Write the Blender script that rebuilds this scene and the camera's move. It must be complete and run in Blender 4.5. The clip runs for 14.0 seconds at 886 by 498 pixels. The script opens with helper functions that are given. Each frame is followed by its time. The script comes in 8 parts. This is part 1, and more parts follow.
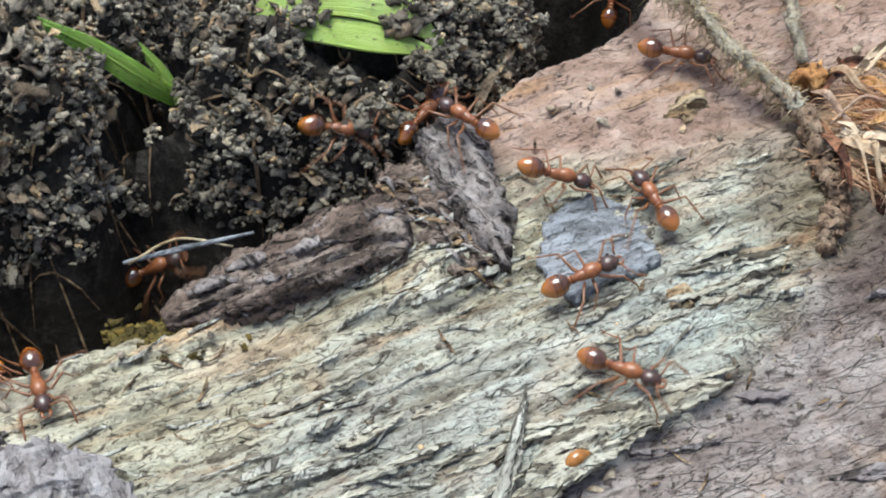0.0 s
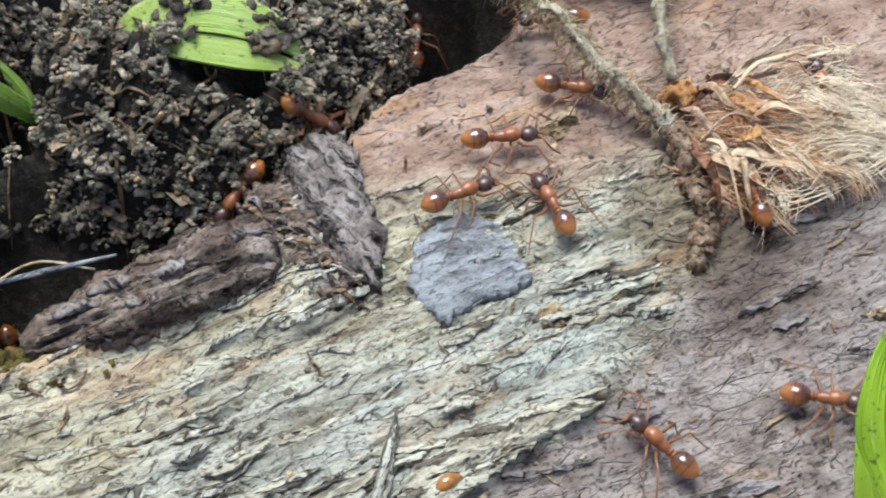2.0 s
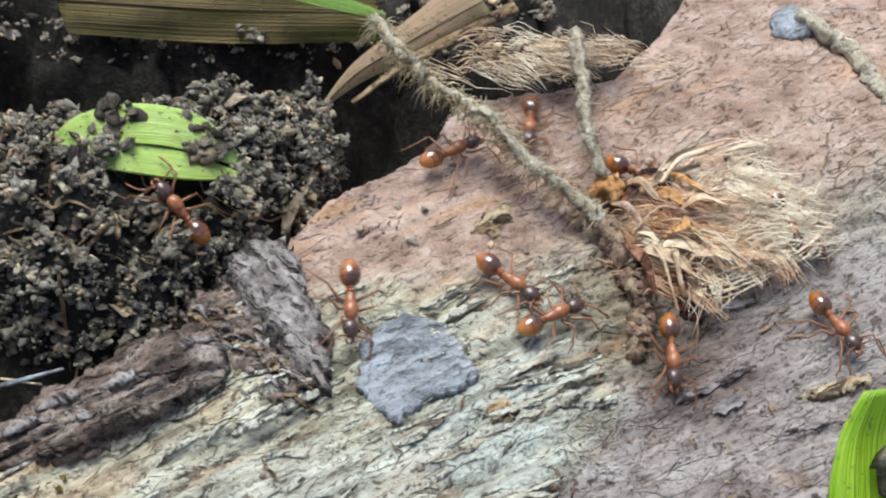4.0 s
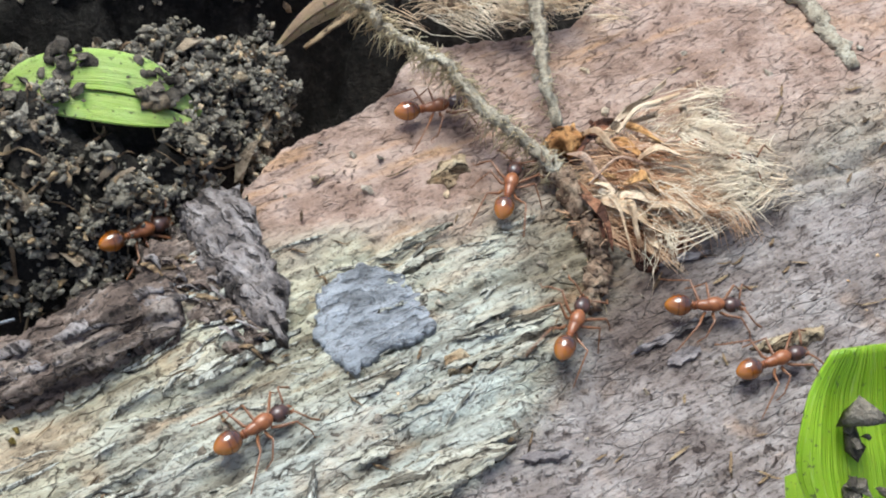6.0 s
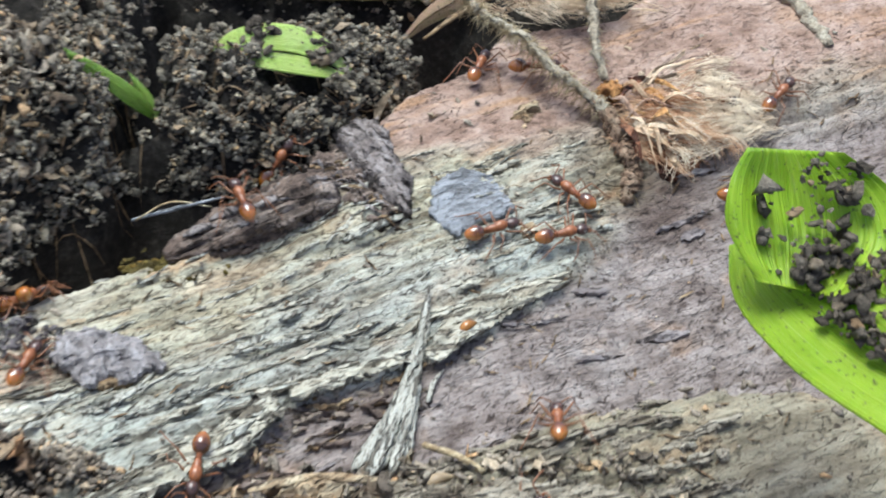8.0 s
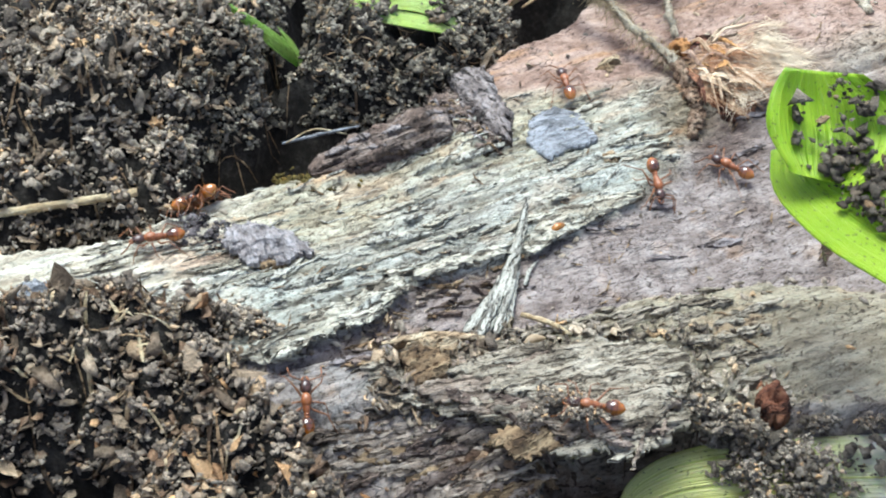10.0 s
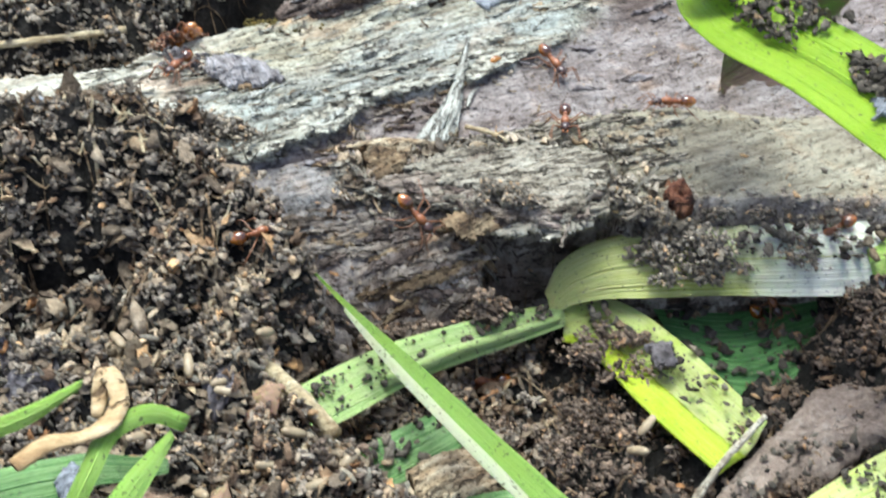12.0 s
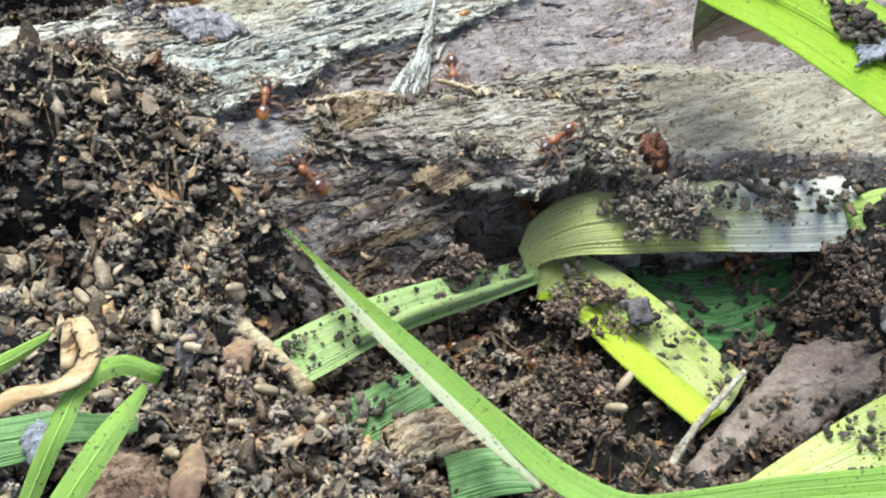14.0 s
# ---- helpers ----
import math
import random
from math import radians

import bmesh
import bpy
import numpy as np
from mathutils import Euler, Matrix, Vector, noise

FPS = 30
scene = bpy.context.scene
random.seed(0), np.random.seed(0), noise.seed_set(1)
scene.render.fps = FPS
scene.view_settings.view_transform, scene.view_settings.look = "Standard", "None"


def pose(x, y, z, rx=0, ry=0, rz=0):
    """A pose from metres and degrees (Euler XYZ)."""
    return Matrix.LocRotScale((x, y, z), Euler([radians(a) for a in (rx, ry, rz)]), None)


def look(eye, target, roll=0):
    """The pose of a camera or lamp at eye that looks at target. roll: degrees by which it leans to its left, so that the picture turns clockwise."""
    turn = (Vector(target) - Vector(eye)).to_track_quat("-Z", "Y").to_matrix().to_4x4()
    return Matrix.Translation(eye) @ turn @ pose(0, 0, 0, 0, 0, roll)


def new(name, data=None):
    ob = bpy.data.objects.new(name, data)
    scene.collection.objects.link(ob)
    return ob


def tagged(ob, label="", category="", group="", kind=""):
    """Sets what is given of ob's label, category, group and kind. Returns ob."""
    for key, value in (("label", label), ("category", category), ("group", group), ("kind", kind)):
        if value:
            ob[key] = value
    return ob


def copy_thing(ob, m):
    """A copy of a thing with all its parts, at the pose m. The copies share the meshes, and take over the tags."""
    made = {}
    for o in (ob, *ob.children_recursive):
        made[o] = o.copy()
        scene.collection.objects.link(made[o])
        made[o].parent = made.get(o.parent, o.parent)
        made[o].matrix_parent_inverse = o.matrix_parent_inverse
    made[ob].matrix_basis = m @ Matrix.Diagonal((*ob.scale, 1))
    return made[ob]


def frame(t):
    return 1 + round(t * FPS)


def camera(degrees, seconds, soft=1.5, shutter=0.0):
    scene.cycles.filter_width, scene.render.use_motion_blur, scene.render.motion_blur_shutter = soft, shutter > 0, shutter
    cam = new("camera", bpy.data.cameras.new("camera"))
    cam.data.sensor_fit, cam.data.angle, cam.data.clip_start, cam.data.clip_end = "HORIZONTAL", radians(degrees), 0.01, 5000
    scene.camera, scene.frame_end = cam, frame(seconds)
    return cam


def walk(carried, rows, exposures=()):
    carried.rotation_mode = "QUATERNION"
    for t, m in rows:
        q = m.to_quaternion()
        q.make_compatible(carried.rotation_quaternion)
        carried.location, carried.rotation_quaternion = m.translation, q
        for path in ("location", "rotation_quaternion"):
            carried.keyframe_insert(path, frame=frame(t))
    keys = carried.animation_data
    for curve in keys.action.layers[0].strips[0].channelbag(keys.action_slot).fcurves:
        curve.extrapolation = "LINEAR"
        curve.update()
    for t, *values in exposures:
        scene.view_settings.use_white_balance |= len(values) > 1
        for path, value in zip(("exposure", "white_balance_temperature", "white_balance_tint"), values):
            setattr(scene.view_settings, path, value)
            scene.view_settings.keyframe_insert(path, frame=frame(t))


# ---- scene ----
cam = camera(33.0, 14.0, soft=2.0, shutter=0.4)
PATH = [
    (0, (0.00022, -0.05300, 0.04760), (-0.00467, 0.00598, -0.00623), -2.56),
    (0.5, (0.00021, -0.05301, 0.04749), (-0.00452, 0.00591, -0.00641), -2.43),
    (1, (0.00034, -0.05279, 0.04786), (-0.00193, 0.00653, -0.00577), -0.80),
    (1.5, (0.00017, -0.05274, 0.04749), (-0.00040, 0.00692, -0.00580), 0.05),
    (2, (0.00095, -0.05194, 0.04731), (0.00206, 0.00748, -0.00623), 0.84),
    (2.5, (0.00030, -0.05170, 0.04767), (0.00360, 0.00773, -0.00577), 1.48),
    (3, (-0.00135, -0.05180, 0.04785), (0.00407, 0.00744, -0.00564), 1.50),
    (3.5, (-0.00273, -0.05297, 0.04883), (0.00361, 0.00966, -0.00054), 1.89),
    (4, (-0.00185, -0.05251, 0.04812), (0.00568, 0.00988, -0.00139), 2.39),
    (4.2, (-0.00166, -0.05238, 0.04786), (0.00621, 0.00959, -0.00212), 2.65),
    (6.3, (-0.00298, -0.05168, 0.04821), (0.00819, 0.00819, -0.00366), 5.05),
    (6.5, (-0.00212, -0.05301, 0.04817), (0.00755, 0.00751, -0.00324), 3.77),
    (7, (-0.00555, -0.06280, 0.05118), (0.00337, -0.00034, 0.00198), 3.23),
    (7.5, (-0.00520, -0.07165, 0.05207), (0.00270, -0.00875, 0.00327), 2.83),
    (8, (-0.00496, -0.08114, 0.05598), (0.00033, -0.01671, 0.00885), 1.71),
    (8.5, (-0.00730, -0.09334, 0.05812), (-0.00607, -0.02819, 0.01171), 0.18),
    (8.7, (-0.00744, -0.09611, 0.05880), (-0.00732, -0.03090, 0.01246), -0.14),
    (10.8, (-0.00730, -0.10805, 0.06076), (-0.00581, -0.04220, 0.01535), 0.73),
    (11, (-0.00896, -0.11397, 0.06081), (-0.00760, -0.04797, 0.01561), 0.68),
    (11.5, (-0.01069, -0.12085, 0.06136), (-0.00778, -0.05446, 0.01682), 1.47),
    (12, (-0.01074, -0.12089, 0.05981), (-0.00506, -0.05612, 0.01320), 2.80),
    (12.5, (-0.01133, -0.12039, 0.05924), (-0.00462, -0.05634, 0.01179), 3.34),
    (13, (-0.01172, -0.12034, 0.05778), (-0.00405, -0.05628, 0.01049), 3.74),
    (13.5, (-0.01200, -0.12051, 0.05696), (-0.00397, -0.05632, 0.00989), 3.75),
    (14, (-0.01275, -0.11991, 0.05647), (-0.00393, -0.05583, 0.00939), 4.20),
]
walk(cam, [(t, look(eye, target, roll)) for t, eye, target, roll in PATH],
     exposures=[(0.0, 0.86, 6400, 10), (7.0, 0.86, 6300, 10), (8.7, 1.0, 6200, 10), (10.8, 1.25, 6150, 8), (14.0, 1.23, 6200, 8)])

# ---- light: bright open shade, a broad soft sky ----
world = bpy.data.worlds.new("sky")
scene.world = world
world.use_nodes = True
wn = world.node_tree.nodes
sky = wn.new("ShaderNodeTexSky")
sky.sky_type = "NISHITA"
sky.sun_disc = False
sky.sun_elevation, sky.sun_rotation = radians(76), radians(-35)
sky.air_density, sky.dust_density, sky.ozone_density = 0.8, 3.5, 0.8
wn["Background"].inputs["Strength"].default_value = 0.125
world.node_tree.links.new(sky.outputs["Color"], wn["Background"].inputs["Color"])
sun = new("sun", bpy.data.lights.new("sun", "SUN"))
sun.data.energy, sun.data.angle, sun.data.color = 2.4, radians(36), (0.86, 1.0, 1.0)
sun.matrix_world = look((-0.14, 0.12, 1.0), (0, 0, 0))

# ---- small tools; lengths below are in centimetres ----
CM = 0.01
rng = np.random.default_rng(7)
TABLE = rng.random((256, 256))


def vnoise(x, y, seed=0):
    """Smooth noise from 0 to 1 on a lattice of unit cells."""
    x, y = np.asarray(x, float) + 17.3 * seed, np.asarray(y, float) - 9.7 * seed
    i, j = np.floor(x).astype(int), np.floor(y).astype(int)
    fx, fy = x - i, y - j
    fx, fy = fx * fx * (3 - 2 * fx), fy * fy * (3 - 2 * fy)
    a, b = TABLE[i & 255, j & 255], TABLE[(i + 1) & 255, j & 255]
    c, d = TABLE[i & 255, (j + 1) & 255], TABLE[(i + 1) & 255, (j + 1) & 255]
    return (a * (1 - fx) + b * fx) * (1 - fy) + (c * (1 - fx) + d * fx) * fy


def fbm(x, y, octaves=4, seed=0):
    total, weight, amp = 0.0, 0.0, 1.0
    for k in range(octaves):
        total = total + amp * vnoise(x * 2**k, y * 2**k, seed + 3 * k)
        weight += amp
        amp *= 0.55
    return total / weight


def cells(x, y, seed=0):
    """The distance to the nearest of a field of scattered points, one in each unit cell."""
    i, j = np.floor(x).astype(int), np.floor(y).astype(int)
    best = np.full(np.shape(x), 9.0)
    for di in (-1, 0, 1):
        for dj in (-1, 0, 1):
            px = i + di + TABLE[(i + di + 31 * seed) & 255, (j + dj) & 255]
            py = j + dj + TABLE[(i + di + 91 + 31 * seed) & 255, (j + dj + 57) & 255]
            best = np.minimum(best, (x - px) ** 2 + (y - py) ** 2)
    return np.sqrt(best)


def sm(a, b, x):
    t = np.clip((np.asarray(x, float) - a) / (b - a), 0, 1)
    return t * t * (3 - 2 * t)


def mesh_from(name, verts, faces, smooth=True):
    """A mesh from centimetre coordinates."""
    me = bpy.data.meshes.new(name)
    me.from_pydata((np.asarray(verts, float) * CM).tolist(), [], [list(map(int, f)) for f in faces])
    me.update()
    if smooth:
        me.shade_smooth()
    else:
        me.shade_flat()
    return me


def part(name, me, material, parent=None, label=""):
    ob = new(name, me)
    if material is not None and not me.materials:
        me.materials.append(material)
    ob.parent = parent
    if label:
        ob["label"] = label
    return ob


def grid_mesh(name, xs, ys, zfun, attrs=None, floor_z=-3.0):
    """A height sheet over the lines xs and ys, closed by a skirt down to floor_z."""
    X, Y = np.meshgrid(xs, ys)
    Z = zfun(X, Y)
    ny, nx = X.shape
    co = np.stack([X, Y, Z], -1).reshape(-1, 3) * CM
    idx = np.arange(nx * ny).reshape(ny, nx)
    quads = np.stack([idx[:-1, :-1], idx[:-1, 1:], idx[1:, 1:], idx[1:, :-1]], -1).reshape(-1, 4)
    ring = np.concatenate([idx[0, :-1], idx[:-1, -1], idx[-1, :0:-1], idx[:0:-1, 0]])
    low = co[ring].copy()
    low[:, 2] = floor_z * CM
    n0 = len(co)
    ring2 = n0 + np.arange(len(ring))
    nxt, nxt2 = np.roll(ring, -1), np.roll(ring2, -1)
    skirt = np.stack([nxt, ring, ring2, nxt2], -1)
    co = np.concatenate([co, low])
    quads = np.concatenate([quads, skirt])
    me = bpy.data.meshes.new(name)
    me.vertices.add(len(co))
    me.vertices.foreach_set("co", co.ravel())
    me.loops.add(quads.size)
    me.loops.foreach_set("vertex_index", quads.ravel().astype(np.int32))
    me.polygons.add(len(quads))
    me.polygons.foreach_set("loop_start", np.arange(0, quads.size, 4, dtype=np.int32))
    me.polygons.foreach_set("loop_total", np.full(len(quads), 4, dtype=np.int32))
    me.update(calc_edges=True)
    me.shade_smooth()
    for key, fun in (attrs or {}).items():
        layer = me.attributes.new(key, "FLOAT", "POINT")
        values = np.concatenate([fun(X, Y).ravel(), np.zeros(len(ring))]).astype(np.float32)
        layer.data.foreach_set("value", values)
    return me


# ---- the lie of the land ----
GRAIN = radians(25)


def grain_uv(X, Y):
    w = 0.25 * (fbm(X * 0.6, Y * 0.6, 3, 11) - 0.5)
    bend = GRAIN - 0.12 * sm(-1.5, -3.0, Y) - 0.25 * sm(0.8, 2.5, X)
    c, s = np.cos(bend), np.sin(bend)
    return X * c + Y * s, -X * s + Y * c + w


def ledge_y(X):
    """Where the pale upper layer of the log breaks off."""
    base = np.interp(X, [-6, -3.5, -2.6, -1.72, -1.36, -1.02, -0.82, -0.05, 0.76, 0.95, 1.36, 1.7, 2.2, 3, 5],
                     [-2.2, -2.3, -2.6, -2.85, -2.62, -2.44, -2.07, -1.79, -1.15, -0.9, -0.3, 0.2, 0.4, 0.6, 0.9])
    return base + 0.1 * (fbm(X * 5, X * 0 + 3, 3, 5) - 0.5)


def back_y(X):
    """Where the log ends against the pit and the bank."""
    base = np.interp(X, [-6, -3.6, -2.9, -2.2, -1.83, -1.29, -0.75, -0.5, -0.35, -0.04, 0.24, 0.5, 0.64, 0.95, 1.5, 1.9, 2.4, 3.5],
                     [-2.2, -1.8, -1.66, -1.2, -1.03, -0.82, -0.45, -0.1, 0.15, 0.55, 0.72, 0.96, 1.25, 1.32, 1.4, 1.9, 2.8, 6.0])
    return base + 0.08 * (fbm(X * 6, X * 0 + 1, 3, 8) - 0.5)


def ridge_far(X):
    return np.interp(X, [-1.2, -0.6, 0, 0.77, 1.5, 3.5], [-2.85, -2.68, -2.45, -2.1, -1.92, -1.9]) + 0.05 * (fbm(X * 4, X * 0, 3, 2) - 0.5)


def ridge_front(X):
    return np.interp(X, [-1.2, -0.5, 0, 0.3, 1, 2, 3, 6], [-2.98, -3.06, -3.14, -3.2, -3.04, -3.03, -3.03, -3.0]) + 0.12 * (fbm(X * 3, X * 0, 3, 4) - 0.5)


def upper_mask(X, Y):
    u, v = grain_uv(X, Y)
    n = 0.6 * (fbm(X * 9, Y * 9, 3, 21) - 0.5) + 1.6 * (fbm(u * 1.6, v * 13, 2, 23) - 0.5)
    w = 0.02 + 0.3 * sm(0.72, 1.15, X)
    return sm(-w, w, Y - ledge_y(X) + 0.1 * n)


def ridge_mask(X, Y):
    u = (Y - ridge_front(X)) / (ridge_far(X) - ridge_front(X))
    n = 0.1 * (fbm(X * 8, Y * 8, 2, 25) - 0.5)
    return sm(-0.05, 0.1, u + n) * sm(1.06, 0.94, u + n) * sm(-1.2, -0.9, X)


def log_soft(X, Y):
    """The log without its fine relief."""
    upper = np.interp(Y, [-4, -2.2, -1.3, -0.9, -0.4, 0.2, 0.7, 1.5, 4, 8], [0.12, 0.19, 0.22, 0.26, 0.36, 0.48, 0.55, 0.62, 0.7, 0.4])
    upper = upper - 0.06 * sm(0.4, 1.6, X) * sm(1.0, 0.0, Y) + 0.08 * sm(1.2, 2.2, X) * sm(0.3, 1.2, Y)
    lower = np.interp(Y, [-4, -3, -1.7, -1.1, -0.5, 0, 0.7, 2, 4], [-0.14, -0.08, -0.06, 0.04, 0.17, 0.27, 0.4, 0.5, 0.5]) + 0.11 * sm(0.7, -0.5, X) * sm(-3.2, -2.4, Y)
    below = np.maximum(ledge_y(X) - Y, 0)
    lower = np.maximum(lower, upper - 0.065 - 0.025 * sm(-0.4, -0.9, X) - 0.15 * below)
    z = lower + (upper - lower) * upper_mask(X, Y)
    u = (Y - ridge_front(X)) / (ridge_far(X) - ridge_front(X))
    rz = np.interp(u, [0, 0.3, 0.75, 1.0], [-0.14, 0.0, 0.1, 0.07]) - 0.1 * sm(1.5, 2.6, X)
    z = z + (np.maximum(rz, z - 0.03) - z) * ridge_mask(X, Y)
    # the front face under the ridge, steep on one side and shelving on the other
    f = np.where(X > -0.95, ridge_front(X), np.interp(X, [-3, -0.95], [-3.25, -3.05]))
    d = np.maximum(f - Y, 0)
    steep = 0.95 + 0.75 * sm(-0.6, 0.8, X)
    z = z - np.where(d > 0, 0.02 + steep * d, 0) - 1.6 * np.maximum(d - 0.34, 0) * sm(-1.3, -0.8, X) - 2.0 * d * sm(0.25, 0.6, X)
    # a dark hollow under the ridge, where the leaf comes out
    hollow = np.maximum(f + 0.34 - Y, 0)
    z = z - 1.5 * sm(0.0, 0.08, hollow) * sm(-0.06, 0.12, X) * sm(1.1, 0.75, X)
    z = z - 1.6 * sm(-3.12, -3.2, Y) * sm(0.95, 1.15, X) * sm(3.3, 3.0, X)
    z = z - 2.0 * sm(-2.05, -2.35, X) * sm(-2.98, -3.16, Y)
    # the back edge falls into the pit
    e = np.maximum(Y - back_y(X), 0)
    return z - np.minimum(3.5 * e, 2.6)


CRACKS = [((-0.36, -0.66), (-0.05, -0.5), 0.035, 0.07), ((-0.12, -0.52), (0.45, 0.03), 0.02, 0.05), ((0.45, 0.03), (1.05, 0.3), 0.014, 0.04),
          ((0.6, -0.35), (1.2, -0.02), 0.012, 0.03), ((-1.7, -1.45), (-0.9, -1.2), 0.012, 0.03), ((-0.85, -2.08), (-0.45, -1.78), 0.03, 0.07),
          ((2.2, 0.28), (3.1, 0.56), 0.02, 0.06), ((-1.9, -1.78), (-1.3, -1.5), 0.014, 0.035), ((0.9, -2.2), (1.9, -1.62), 0.016, 0.04),
          ((0.9, -1.75), (1.9, -1.3), 0.012, 0.03), ((1.0, -1.5), (2.1, -1.02), 0.01, 0.025), ((-1.6, -3.02), (-0.9, -2.75), 0.014, 0.03),
          ((-1.45, -3.25), (-0.75, -2.98), 0.014, 0.03), ((0.1, 0.3), (0.55, 0.42), 0.008, 0.02), ((-0.2, -0.95), (0.3, -0.7), 0.012, 0.03),
          ((-0.85, -2.16), (-0.4, -2.02), 0.022, 0.1), ((-1.7, -2.88), (-0.95, -2.5), 0.03, 0.11)]


def log_height(X, Y):
    z = log_soft(X, Y)
    u, v = grain_uv(X, Y)
    top = upper_mask(X, Y)
    pale = top * sm(0.25, -0.1, Y - 0.02 - 0.25 * X)
    face = sm(0.0, 0.25, ridge_front(X) - Y)
    # long furrows with the grain, split fibres, and flakes that lift at one end
    rid = ridge_mask(X, Y)
    furrow = fbm(u * 0.9, v * 5.5, 3, 31)
    z = z + (furrow - 0.5) * (0.03 + 0.045 * pale + 0.14 * face)
    t = fbm(u * 2.2 + 0.6 * vnoise(u * 6, v * 14, 35), v * 15, 3, 37)
    z = z - 0.034 * sm(0.5, 0.36, t) * (0.2 + 0.9 * pale + 1.1 * rid * sm(1.9, 0.8, X) + 1.2 * face)
    # lifted flakes: each cell tilts up towards one end and breaks off sharply
    for k, (fu, fv, amp) in enumerate(((3.4, 17.0, 0.02), (7.5, 34.0, 0.017))):
        wu, wv = u * fu + 1.4 * vnoise(u * fu * 0.7, v * fv * 0.4, 43 + k), v * fv + 1.2 * vnoise(u * fu * 0.9, v * fv * 0.5, 46 + k)
        shift = TABLE[np.floor(wv).astype(int) & 255, 40 + k]
        saw = (wu + 5 * shift) % 1.0
        rim = np.abs((wv % 1.0) - 0.5)
        high = TABLE[np.floor(wu + 5 * shift).astype(int) & 255, np.floor(wv).astype(int) & 255]
        z = z + amp * (0.3 + 0.7 * pale + 1.5 * rid * sm(1.7, 0.7, X) + 1.6 * face) * high * (saw * sm(1.0, 0.9, saw)) * sm(0.5, 0.34, rim)
    z = z + 0.016 * (fbm(X * 22, Y * 22, 3, 51) - 0.5)
    pits = vnoise(X * 13, Y * 13, 55)
    z = z - 0.014 * sm(0.72, 0.84, pits)
    for (x0, y0), (x1, y1), width, deep in CRACKS:
        L = np.hypot(x1 - x0, y1 - y0)
        a = ((X - x0) * (x1 - x0) + (Y - y0) * (y1 - y0)) / L
        b = ((X - x0) * -(y1 - y0) + (Y - y0) * (x1 - x0)) / L + 0.05 * (fbm(a * 5, a * 0 + x0, 3, 61) - 0.5)
        inside = sm(0, 0.12, a) * sm(L, L - 0.12, a)
        z = z - deep * inside * np.exp(-((b / (width * (0.6 + 0.8 * vnoise(a * 6, a * 0, 63)))) ** 2))
    return z


